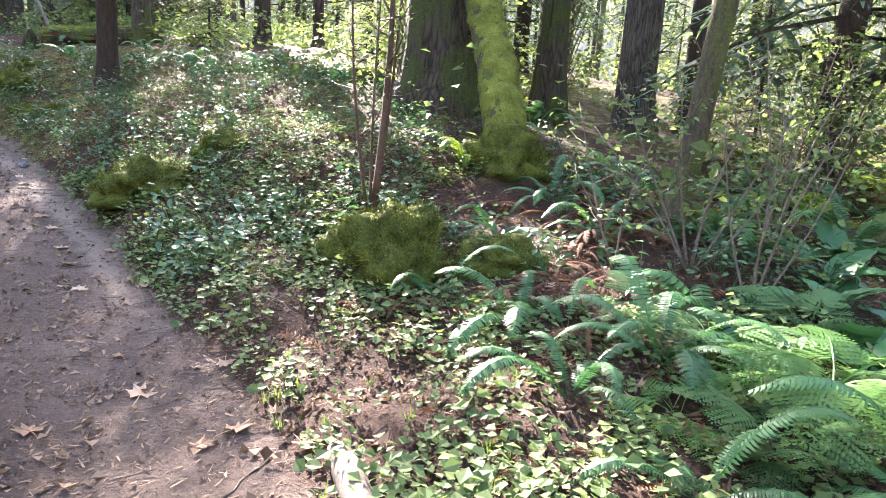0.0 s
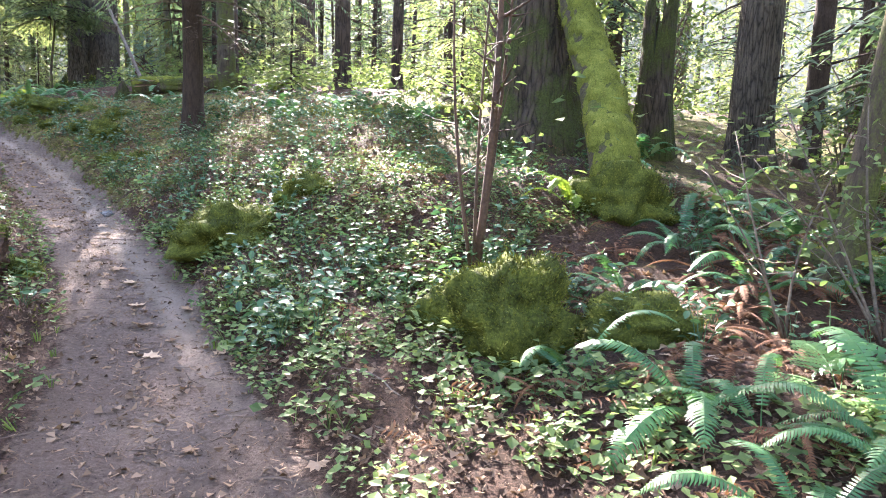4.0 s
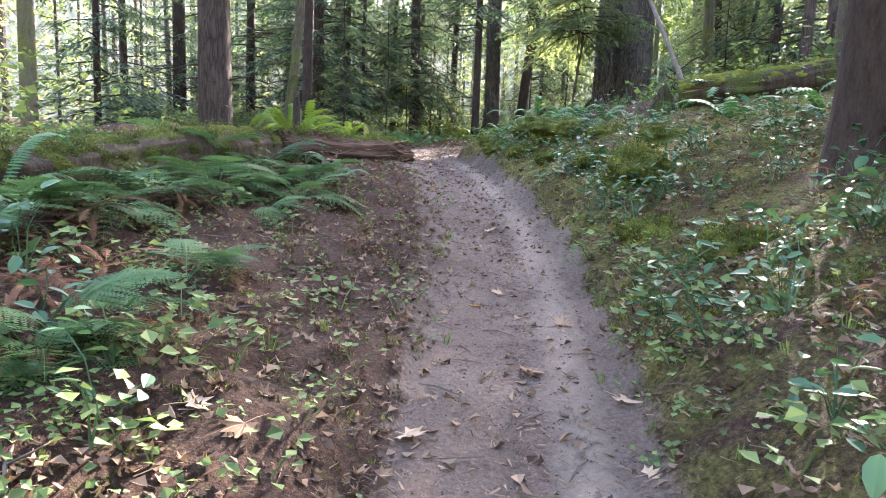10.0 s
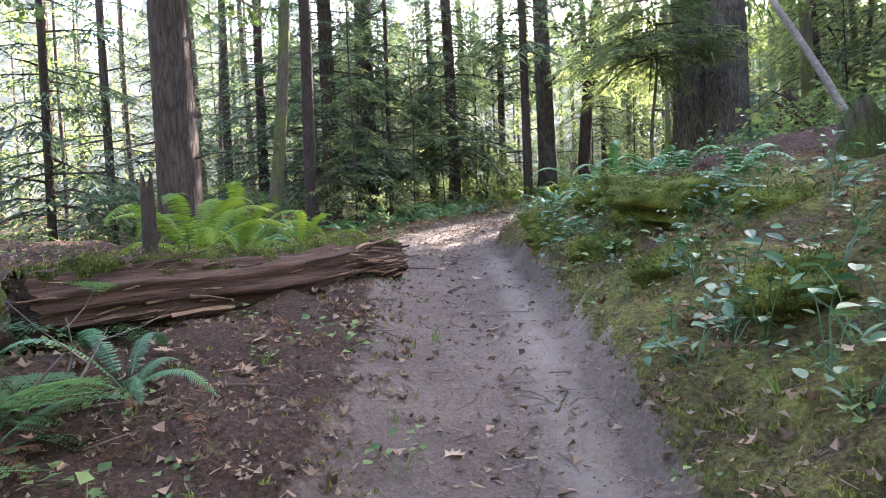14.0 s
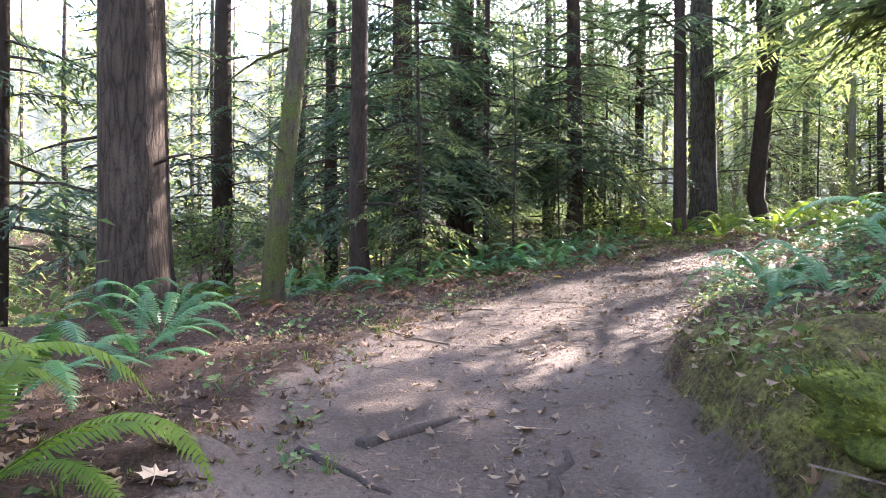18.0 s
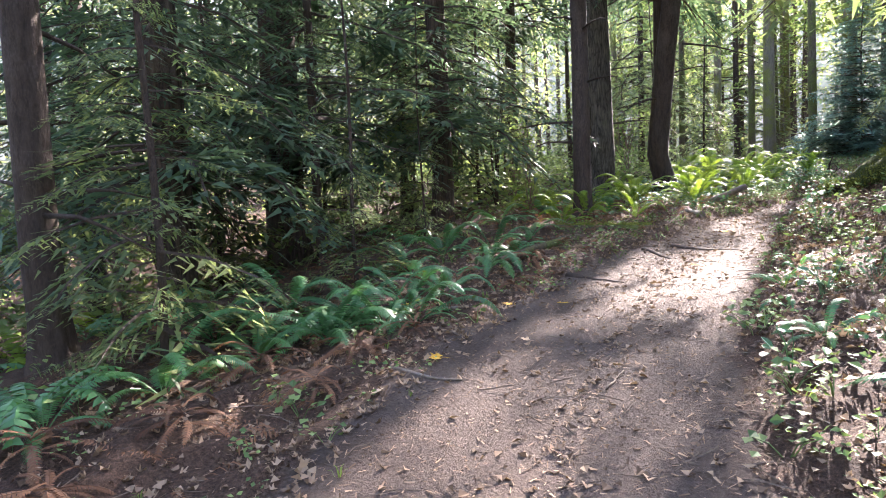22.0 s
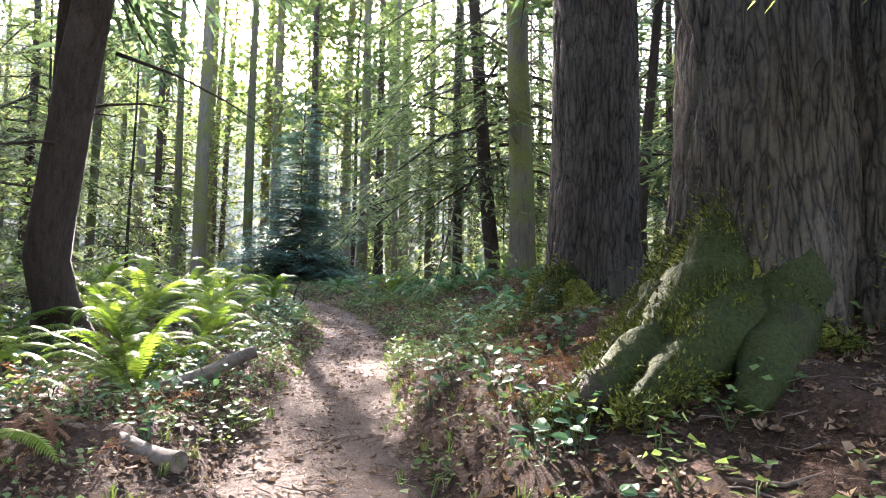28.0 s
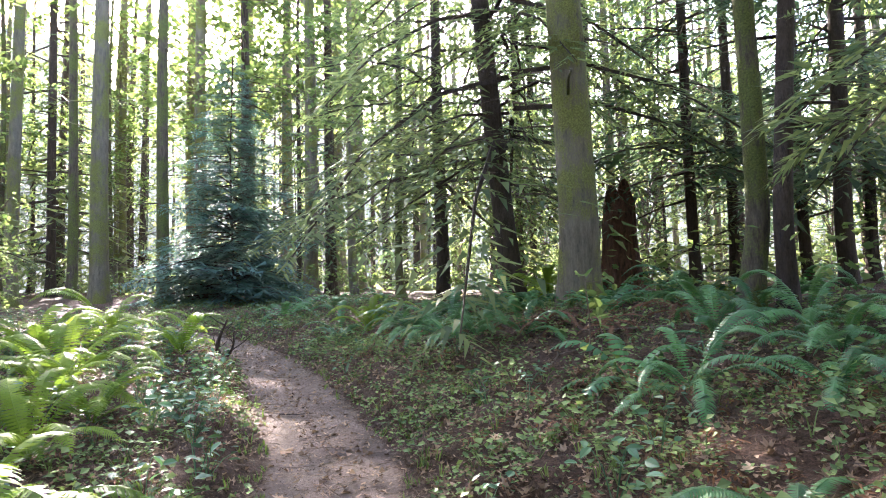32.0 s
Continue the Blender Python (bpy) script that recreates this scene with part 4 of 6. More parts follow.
for x, y, s in [(-23.6, 19.7, 0.62), (-24.6, 22.2, 0.45), (-29.6, 22.2, 0.8), (-32.0, 25.6, 0.9), (-26.9, 24.9, 0.4), (-30.6, 29.4, 0.8), (-33.5, 33.0, 0.9), (-29.9, 36.0, 0.6), (-30.5, 40.0, 0.7), (-17.0, 36.0, 0.7), (-17.5, 33.2, 0.6), (-12.9, 34.0, 0.8), (5.2, 11.0, 0.5), (7.6, 9.4, 0.6), (-1.5, 14.6, 0.6), (-6.9, 19.6, 0.6), (9.0, 12.6, 0.7), (11.5, 9.0, 0.8)]:
    wood_tree(x, y, None, CROWN_YOUNG[int(abs(x)) % 3], s, "young hemlock with feathery green boughs")
for i, (x, y, s) in enumerate([(5.0, 8.2, 0.7), (6.4, 8.6, 0.8), (7.5, 7.2, 0.8), (6.0, 10.4, 0.9), (8.2, 10.4, 1.0), (9.6, 8.4, 1.0), (4.2, 10.6, 0.7), (2.6, 14.4, 0.8), (-0.8, 12.9, 0.6), (-28.8, 15.6, 0.8), (-30.4, 17.2, 0.9), (-26.8, 15.8, 0.6), (-31.6, 14.6, 0.9), (-28.2, 18.6, 0.7), (-33.0, 17.0, 1.1), (-34.4, 20.0, 1.1), (-25.5, 17.6, 0.5), (-27.6, 17.0, 0.7), (-28.9, 20.4, 0.7), (-30.2, 26.0, 0.8), (-28.0, 28.6, 0.6), (-31.0, 31.0, 0.8), (-29.2, 33.8, 0.7), (-32.5, 36.0, 1.0), (-31.2, 42.0, 0.8), (-21.0, 46.0, 0.8), (-18.0, 45.5, 0.9)]):
    ob = thing("bush", x, y, gz(x, y), rng.uniform(0, 6.3), s, "light green leafy understory bush", "bush", "understory bushes")
    part("branchwork", BUSH[i % 3][0], ob)
    part("foliage", BUSH[i % 3][1], ob)
ob = thing("spruce", -29.2, 50.3, gz(-29.2, 50.3), 0.4, 1.45, "young blue-green spruce bushy down to the ground", "tree")
part("trunk", THIN, ob, Matrix.Scale(0.5, 4))
part("crown", CROWN_SPRUCE, ob)


def far_woods():
    """Distant forest that closes the view all round: trunks and foliage."""
    rng = np.random.default_rng(17)
    g = Geo()
    leaf_v = np.array([(0, 0.14, 0), (0.1, -0.16, 0.1), (1.0, 0, -0.2)])
    n = 110000
    a, r = rng.uniform(0, 2 * math.pi, n), rng.uniform(40, 72, n)
    h = rng.uniform(0, 1, n) ** 1.25 * 20
    x, y = -18 + r * np.cos(a), 22 + r * np.sin(a) * 1.15
    z = ground(x, y)[0]
    m = turns(rng, n, 0.6, 0.3, 0.9)
    g.add(*spread(leaf_v, np.array([(0, 1, 2)]), np.stack([x, y, z + h], 1), m), slot=1)
    for _ in range(230):
        a, r = rng.uniform(0, 2 * math.pi), rng.uniform(44, 74)
        x, y = -18 + r * math.cos(a), 22 + r * math.sin(a) * 1.15
        z, w = gz(x, y), rng.uniform(0.12, 0.32)
        g.add(*tube([(x, y, z - 0.3), (x + rng.uniform(-0.3, 0.3), y, z + 9), (x + rng.uniform(-0.6, 0.6), y, z + 22)], [w, w * 0.8, w * 0.4], 6, close=False), slot=0)
    tagged(new("far_woods", g.mesh("far_woods", [BARK_FIR, FAR_LEAF], smooth=False)), "distant forest of trunks and foliage, leaves coloured as if sunlit", "forest", kind="stuff")


far_woods()


def backdrop():
    """Forest far beyond the trees, haze painted on: a glowing ring with a ragged treeline."""
    m, nt, p = material("painted_far_haze")
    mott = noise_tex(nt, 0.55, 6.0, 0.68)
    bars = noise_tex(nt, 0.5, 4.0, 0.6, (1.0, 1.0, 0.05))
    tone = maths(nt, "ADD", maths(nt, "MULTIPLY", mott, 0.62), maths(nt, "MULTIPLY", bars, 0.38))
    # Haze and sky gaps are painted into this colour, which also glows.
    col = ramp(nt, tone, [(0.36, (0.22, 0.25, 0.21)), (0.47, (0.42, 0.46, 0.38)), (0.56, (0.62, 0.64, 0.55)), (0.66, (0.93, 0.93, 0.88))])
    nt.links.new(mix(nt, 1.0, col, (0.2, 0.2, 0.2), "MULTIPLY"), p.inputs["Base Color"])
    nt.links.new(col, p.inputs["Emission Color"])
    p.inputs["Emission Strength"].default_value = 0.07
    p.inputs["Roughness"].default_value = 1.0
    n, v = 720, []
    for k in range(n):
        a = k * 2 * math.pi / n
        c = math.cos(a), math.sin(a)
        top = 27 + 9 * noise.noise((c[0] * 9, c[1] * 9, 1)) + 7 * noise.noise((c[0] * 34, c[1] * 34, 2)) + 4 * noise.noise((c[0] * 120, c[1] * 120, 3))
        for z in (-6.0, 12.0, max(13.0, 6 + top)):
            v.append((-18 + 92 * c[0], 22 + 104 * c[1], z))
    q = [(3 * k + j, 3 * ((k + 1) % n) + j, 3 * ((k + 1) % n) + j + 1, 3 * k + j + 1) for k in range(n) for j in (0, 1)]
    tagged(new("backdrop", Geo().add(np.array(v), np.array(q)).mesh("backdrop", m)), "pale distant forest with haze painted into its glowing colour", "backdrop", kind="structure")


backdrop()


# ---- ferns ----
def frond_mesh(name, rng, length, arch, pairs, pinna, mat, droop=0.15, tip=0.3):
    """An arching frond along +x with leaflets on both sides."""
    f = np.linspace(0, 1, 9)
    rise = arch
    line = lambda q: np.stack([length * (q - 0.12 * q ** 3), 0.04 * length * np.sin(2 * q), length * (rise * q * 1.3 - (rise + droop) * q ** 2.2)], -1)
    g = Geo().add(*tube(line(f), 0.006 * (1 - 0.8 * f), 3, close=False))
    v, q, n = [], [], 0
    for k in range(pairs):
        p = 0.14 + 0.85 * k / pairs
        o = line(np.array(p))
        d = line(np.array(min(1, p + 0.02))) - o
        d /= np.linalg.norm(d)
        for sd in (-1, 1):
            L = pinna * min(1.0, 3.2 * (1.0 - p) ** 0.75, 0.5 + 3 * (p - 0.1)) * rng.uniform(0.85, 1.1)
            w = np.array([-d[1], d[0], 0.0]) * sd
            w = w / np.linalg.norm(w) + d * 0.25 + np.array([0, 0, -0.15 + rng.uniform(-0.12, 0.12)])
            half = d * length * 0.85 / pairs * 0.42
            v += [o - half, o + half, o + w * L * 0.6 + half * 0.8 - [0, 0, 0.06 * L], o + w * L - [0, 0, 0.22 * L] + d * 0.01, o + w * L * 0.6 - half * 0.8 - [0, 0, 0.08 * L]]
            q += [(n, n + 1, n + 2, n + 4), (n + 4, n + 2, n + 3, n + 3)]
            n += 5
    q = np.array(q)
    quads, tris = q[0::2], q[1::2][:, :3]
    v = np.array(v)
    g.add(v, quads)
    g.f.append(tris + g.n - len(v))
    g.m.append(np.zeros(len(tris), int))
    return g.mesh(name, mat, smooth=False)


def lady_frond(name, rng, length, arch, mat):
    """A broad triangular frond, twice divided."""
    f = np.linspace(0, 1, 8)
    line = lambda q: np.stack([length * q, 0 * q, length * (arch * q - (arch + 0.12) * q * q)], -1)
    g = Geo().add(*tube(line(f), 0.005 * (1 - 0.8 * f), 3, close=False))
    v, q, n = [], [], 0
    for k in range(13):
        p = 0.28 + 0.7 * k / 13
        o = line(np.array(p))
        for sd in (-1, 1):
            L = length * 0.52 * (1.02 - p) ** 0.9 * rng.uniform(0.9, 1.1)
            d = np.array([0.5, sd * 0.86, rng.uniform(-0.22, -0.05)])
            m = max(4, int(L / 0.022))
            for j in range(m):
                s = (j + 0.5) / m
                b = o + d * L * s - np.array([0, 0, 0.12 * L * s * s])
                ll = 0.2 * L * (1.1 - s) + 0.012
                for s2 in (-1, 1):
                    e = np.array([d[0] * 0.45 - s2 * d[1] * 0.8, d[1] * 0.45 + s2 * d[0] * 0.8, -0.1])
                    h = d * L / m * 0.45
                    v += [b - h, b + e * ll * 0.6 - h, b + e * ll, b + e * ll * 0.5 + h]
                    q.append((n, n + 1, n + 2, n + 3))
                    n += 4
    g.add(np.array(v), np.array(q))
    return g.mesh(name, mat, smooth=False)


rng = np.random.default_rng(21)
SWORD = [frond_mesh("frond", rng, L, a, 38, 0.072, FERN_LEAF, dr) for L, a, dr in ((0.85, 0.75, 0.15), (0.75, 0.45, 0.2), (0.95, 0.95, 0.05), (0.7, 0.6, 0.3))]
# Sword fronds in the lit colour, for ferns meant to stand in sun.
SWORD_LIT = [frond_mesh("frond", rng, L, a, 36, 0.082, FERN_SUNLIT, dr) for L, a, dr in ((0.95, 0.95, 0.05), (0.85, 0.7, 0.12))]
SWORD_DEAD = [frond_mesh("dead_frond", rng, 0.62, 0.22, 22, 0.042, FERN_DEAD, 0.36) for _ in range(2)]
LADY = [lady_frond("frond", rng, L, a, LADY_BRIGHT) for L, a in ((0.62, 0.75), (0.55, 0.5), (0.7, 0.9))]
LADY_GREEN = [lady_frond("frond", rng, L, a, FERN_MID) for L, a in ((0.66, 0.8), (0.58, 0.62))]


def fern(x, y, size=1.0, fronds=9, kind="sword", dead=2, label="", aim=None, dz=0.0):
    r = np.random.default_rng(int(abs(x * 971 + y * 37) * 10) % 99991)
    name = {"far": "sword_fern", "farlit": "sword_fern", "sword": "sword_fern", "lit": "sword_fern", "lady": "lady_fern", "ladygreen": "lady_fern"}[kind]
    text = {"far": "dark green sword fern with arching fronds", "farlit": "sword fern with sunlight put into its yellow-green colour", "sword": "dark green sword fern with arching fronds", "lit": "sword fern with sunlight put into its yellow-green colour", "lady": "light green feathery lady fern", "ladygreen": "green lady fern with flat spreading fronds"}[kind]
    ob = thing(name, x, y, gz(x, y) - 0.02 + dz, 0, size * 1.05, label or text, "fern", "ferns")
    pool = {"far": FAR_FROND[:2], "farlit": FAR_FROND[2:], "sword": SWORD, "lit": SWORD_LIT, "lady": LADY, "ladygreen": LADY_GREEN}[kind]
    fronds = int(fronds * 1.25)
    for k in range(fronds):
        a = k * 360 / fronds + r.uniform(-22, 22) if aim is None else aim + r.uniform(-70, 70)
        part("frond", pool[int(r.integers(len(pool)))], ob, pose(0, 0, 0, r.uniform(-12, 12), r.uniform(-30, 10) if kind in ("lit", "ladygreen") else r.uniform(-22, 18), a) @ Matrix.Scale(r.uniform(0.75, 1.15), 4))
    for k in range(dead):
        part("dead_frond", SWORD_DEAD[k % 2], ob, pose(0, 0, 0.02, 0, r.uniform(10, 22), r.uniform(0, 360)), "withered brown frond")
    return ob


FAR_FROND = [frond_mesh("frond", rng, 0.85, a, 11, 0.11, m, 0.12) for a, m in ((0.8, FERN_LEAF), (0.5, FERN_LEAF), (0.9, FERN_SUNLIT), (0.6, FERN_SUNLIT))]

FERNS = [
    (-22.9, 15.9, 1.0, 9, "sword"), (-23.9, 17.5, 1.0, 9, "sword"), (-24.8, 16.4, 1.0, 9, "far"), (-25.5, 18.1, 1.0, 9, "far"), (-24.2, 14.6, 1.0, 8, "far"), (-26.2, 16.9, 1.0, 8, "farlit"), (-21.6, 15.2, 0.9, 8, "sword"), (-27.3, 15.2, 1.1, 8, "farlit"), (-28.0, 17.7, 1.1, 8, "farlit"), (-25.7, 14.4, 1.1, 8, "farlit"), (-26.8, 18.9, 1.0, 8, "farlit"), (-29.4, 16.4, 1.1, 8, "farlit"), (-22.8, 17.9, 0.9, 8, "sword"),
    (4.2, 6.4, 1.0, 8, "sword"), (5.2, 6.0, 1.1, 8, "ladygreen"), (5.0, 7.4, 1.1, 8, "sword"), (6.3, 6.8, 1.1, 8, "sword"), (6.2, 5.2, 1.0, 8, "ladygreen"), (7.4, 6.2, 1.1, 8, "sword"), (5.6, 8.4, 1.0, 8, "far"), (7.2, 8.0, 1.1, 8, "far"), (8.6, 7.2, 1.1, 8, "farlit"), (4.3, 9.0, 1.0, 8, "far"), (8.2, 9.2, 1.2, 8, "farlit"), (9.6, 6.4, 1.2, 8, "far"), (6.6, 10.6, 1.2, 8, "farlit"), (9.4, 10.2, 1.2, 8, "farlit"), (1.6, 6.2, 0.9, 8, "sword"), (1.3, 7.4, 0.9, 8, "sword"),
    (-12.2, 11.35, 1.1, 8, "ladygreen"), (-11.6, 11.0, 1.05, 8, "ladygreen"), (-11.8, 11.75, 0.95, 8, "ladygreen"), (-11.2, 10.4, 1.15, 9, "ladygreen"), (-10.6, 10.6, 0.9, 7, "ladygreen"), (-10.8, 9.7, 1.15, 9, "ladygreen"), (-8.1, 8.4, 0.8, 6, "ladygreen"), (-7.3, 6.6, 0.9, 6, "ladygreen"), (-12.1, 12.3, 0.7, 6, "sword"), (-10.2, 9.2, 1.0, 8, "ladygreen"),
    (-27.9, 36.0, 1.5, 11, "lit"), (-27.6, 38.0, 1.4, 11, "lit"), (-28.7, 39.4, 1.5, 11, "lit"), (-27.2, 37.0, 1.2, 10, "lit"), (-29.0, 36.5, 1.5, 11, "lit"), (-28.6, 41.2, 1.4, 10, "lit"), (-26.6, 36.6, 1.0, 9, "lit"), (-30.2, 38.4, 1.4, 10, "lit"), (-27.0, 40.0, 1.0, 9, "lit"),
    (-20.0, 35.6, 1.0, 9, "sword"), (-19.4, 37.0, 1.2, 10, "sword"), (-22.1, 39.9, 1.2, 12, "sword"), (-23.2, 40.2, 1.1, 12, "sword"), (-21.4, 40.6, 1.1, 10, "lit"), (-19.6, 22.9, 0.55, 8, "sword"), (-20.52, 24.28, 0.45, 6, "sword"), (-20.66, 24.9, 0.4, 5, "sword"), (-19.17, 25.1, 0.9, 9, "lit"), (-20.0, 24.1, 0.5, 6, "ladygreen"), (-20.2, 23.7, 0.4, 5, "sword"), (-19.0, 25.9, 0.7, 8, "ladygreen"), (-22.9, 19.5, 0.9, 9, "sword"), (-23.2, 21.1, 1.0, 9, "sword"), (-22.75, 21.75, 0.9, 8, "sword"),
    (-9.6, 7.7, 1.1, 8, "ladygreen"), (-10.1, 8.6, 1.1, 8, "ladygreen"), (-8.3, 8.5, 0.9, 7, "ladygreen"), (-12.6, 9.8, 1.2, 9, "ladygreen"), (-13.4, 12.2, 1.2, 9, "ladygreen"), (-11.1, 11.2, 1.2, 9, "ladygreen"), (-12.3, 10.6, 1.2, 9, "ladygreen"), (-7.5, 6.7, 1.0, 8, "ladygreen"), (-9.0, 9.3, 0.9, 6, "ladygreen"),
    (-23.1, 38.8, 1.1, 11, "sword"), (-21.4, 35.3, 0.95, 8, "sword"), (-20.7, 34.6, 0.95, 8, "sword"), (-22.3, 37.8, 0.8, 8, "sword"), (-23.6, 40.5, 1.1, 11, "sword"), (-24.4, 41.8, 1.0, 10, "lit"), (-18.3, 39.1, 1.1, 9, "sword"),
    (-22.7, 18.7, 0.8, 7, "sword"), (-24.1, 20.3, 0.9, 8, "sword"), (-23.0, 20.95, 0.9, 8, "sword"), (-23.3, 22.05, 0.8, 8, "sword"),
    (0.05, 4.75, 0.75, 4, "sword", 1), (0.5, 4.9, 0.8, 3, "sword", 1), (0.9, 4.1, 0.7, 5, "sword", 1),
    # x, y, size, fronds, kind
    (1.35, 3.6, 1.0, 10, "sword"), (1.15, 2.4, 0.7, 7, "sword"), (2.0, 3.0, 1.2, 8, "lady", 0, "", None, 0.2), (1.8, 3.95, 1.1, 8, "ladygreen"), (2.3, 3.5, 1.1, 8, "ladygreen"), (1.6, 2.7, 0.9, 7, "ladygreen"), (1.3, 3.1, 0.8, 6, "lady"), (2.6, 4.3, 0.95, 9, "ladygreen"), (0.6, 6.4, 0.8, 8, "sword"), (2.9, 6.6, 1.0, 9, "sword"), (0.3, 8.3, 0.8, 8, "lit"), (2.2, 8.9, 1.0, 9, "sword"),
    (0.62, 4.25, 0.95, 6, "sword"), (0.75, 3.2, 0.8, 7, "sword"), (1.5, 4.6, 0.8, 7, "ladygreen"), (0.1, 6.2, 0.6, 5, "sword"), (-1.6, 6.3, 0.45, 5, "sword"), (3.4, 7.4, 0.9, 8, "sword"), (2.0, 2.2, 0.9, 8, "sword"), (3.6, 1.8, 0.9, 8, "ladygreen"),
    (-7.2, 6.6, 0.8, 6, "ladygreen"), (-8.6, 7.0, 0.8, 7, "sword"), (-8.2, 8.4, 0.7, 6, "ladygreen"), (-11.2, 8.1, 0.9, 8, "ladygreen"), (-9.7, 8.3, 0.9, 8, "ladygreen"), (-10.6, 8.6, 0.9, 8, "sword"),
    (-16.4, 14.3, 1.3, 11, "lit"), (-15.5, 13.5, 1.25, 10, "lit"), (-16.0, 14.9, 0.9, 8, "lit"), (-17.6, 14.8, 0.9, 8, "sword"), (-18.6, 15.4, 0.9, 9, "sword"), (-20.2, 15.6, 1.0, 10, "sword"),
    (-23.7, 21.6, 1.0, 10, "sword"), (-24.6, 23.0, 1.0, 9, "sword"), (-25.6, 24.3, 1.0, 9, "sword"), (-24.3, 21.2, 1.0, 9, "sword"),
    (-15.2, 19.0, 1.0, 9, "sword"), (-16.3, 19.6, 1.0, 9, "sword"), (-17.3, 20.3, 0.9, 9, "sword"), (-14.3, 18.5, 1.0, 9, "sword"), (-18.2, 21.4, 0.8, 8, "sword"), (-16.6, 20.9, 1.0, 9, "sword"), (-14.9, 20.2, 1.0, 9, "sword"),
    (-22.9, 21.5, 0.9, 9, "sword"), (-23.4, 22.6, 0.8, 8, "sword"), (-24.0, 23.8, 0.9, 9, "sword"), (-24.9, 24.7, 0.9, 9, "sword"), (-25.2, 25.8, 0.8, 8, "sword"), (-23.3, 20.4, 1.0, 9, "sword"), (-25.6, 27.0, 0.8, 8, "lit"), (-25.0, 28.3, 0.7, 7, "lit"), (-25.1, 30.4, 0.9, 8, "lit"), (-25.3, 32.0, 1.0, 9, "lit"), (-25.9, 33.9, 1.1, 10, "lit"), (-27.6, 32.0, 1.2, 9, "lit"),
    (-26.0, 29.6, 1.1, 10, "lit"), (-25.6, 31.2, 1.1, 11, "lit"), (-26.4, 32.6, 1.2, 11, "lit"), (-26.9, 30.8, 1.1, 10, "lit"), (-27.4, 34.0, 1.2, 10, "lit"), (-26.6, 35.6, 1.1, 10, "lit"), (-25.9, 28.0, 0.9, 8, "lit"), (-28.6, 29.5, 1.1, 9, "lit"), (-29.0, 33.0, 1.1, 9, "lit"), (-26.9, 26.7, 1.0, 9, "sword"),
    (-20.6, 36.6, 1.1, 10, "sword"), (-22.8, 38.4, 1.0, 11, "sword"), (-23.6, 41.0, 1.1, 11, "sword"), (-24.9, 42.0, 1.0, 10, "sword"), (-22.9, 42.6, 1.1, 10, "sword"), (-19.6, 35.0, 1.1, 9, "sword"), (-21.9, 33.1, 0.8, 5, "sword"), (-19.9, 38.6, 1.1, 9, "sword"),
]
for row in FERNS:
    fern(*row)
r2 = np.random.default_rng(31)
fx, fy = r2.uniform(-40, 8, 2600), r2.uniform(-2, 48, 2600)
_, fl, fh = ground(fx, fy)
count = 0
for x, y, l, h in zip(fx, fy, fl, fh):
    if count < 210 and 2.4 + (1.2 if y < 17 else 0) < abs(l) < 12 and not (l > 0 and y < 15 and l < 6):
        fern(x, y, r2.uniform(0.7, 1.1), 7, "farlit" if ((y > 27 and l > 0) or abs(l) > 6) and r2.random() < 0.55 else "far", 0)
        count += 1


def dead_fern(x, y, size):
    r = np.random.default_rng(int(abs(x * 91 + y * 377) * 10) % 9973)
    ob = thing("dead_fern", x, y, gz(x, y), 0, size, "withered heap of rust-brown fern fronds", "fern", "dead ferns")
    for k in range(13):
        part("dead_frond", SWORD_DEAD[k % 2], ob, pose(0, 0, r.uniform(0.02, 0.2), r.uniform(-25, 25), r.uniform(-18, 16), k * 28 + r.uniform(-20, 20)) @ Matrix.Scale(r.uniform(0.7, 1.25), 4))


DEAD_FERNS = [(1.9, 8.0, 0.8), (2.15, 7.25, 0.8), (1.8, 8.7, 0.8), (1.25, 6.6, 0.7), (1.35, 5.8, 0.7), (1.5, 5.1, 0.7), (0.95, 4.9, 0.7), (0.65, 7.3, 0.6), (-1.3, 6.6, 0.6), (-0.2, 4.4, 0.5), (0.5, 4.6, 0.6), (1.0, 3.9, 0.6),
              (-9.35, 8.7, 0.65), (-9.1, 8.9, 0.6), (-8.7, 8.5, 0.6), (-9.8, 9.0, 0.65), (-10.4, 9.7, 0.65), (-11.2, 10.6, 0.6), (-9.6, 8.3, 0.6), (-9.9, 8.7, 0.6), (1.6, 7.6, 0.8), (2.4, 7.7, 0.8), (1.7, 6.9, 0.8), (2.0, 6.5, 0.8), (1.5, 6.2, 0.8), (0.3, 6.0, 0.6), (1.1, 5.4, 0.7), (-22.6, 16.9, 0.8), (-22.3, 18.6, 0.8), (-22.7, 20.2, 0.8), (-25.2, 27.3, 0.8), (-25.0, 29.0, 0.7), (-24.6, 26.9, 0.6), (-22.0, 37.8, 0.9), (-21.4, 37.3, 0.9), (-20.6, 37.6, 0.9), (-21.6, 18.6, 0.7), (-22.0, 19.4, 0.8), (-21.9, 20.3, 0.6), (-22.4, 20.9, 0.7), (-21.3, 17.6, 0.7), (-20.9, 16.9, 0.7), (-23.0, 23.3, 0.7), (-23.6, 24.2, 0.7), (-22.4, 21.5, 0.6)]
for x, y, s in DEAD_FERNS:
    dead_fern(x, y, s)


# ---- logs, stumps, rocks, roots ----
def boulder(name, x, y, size, mat, seed, label, category, dz=0.0, furry=0):
    """A lumpy rock or hummock with an uneven outline."""
    rng = np.random.default_rng(seed)
    bm = bmesh.new()
    bmesh.ops.create_icosphere(bm, subdivisions=4, radius=1.0)
    for v in bm.verts:
        p = v.co.copy()
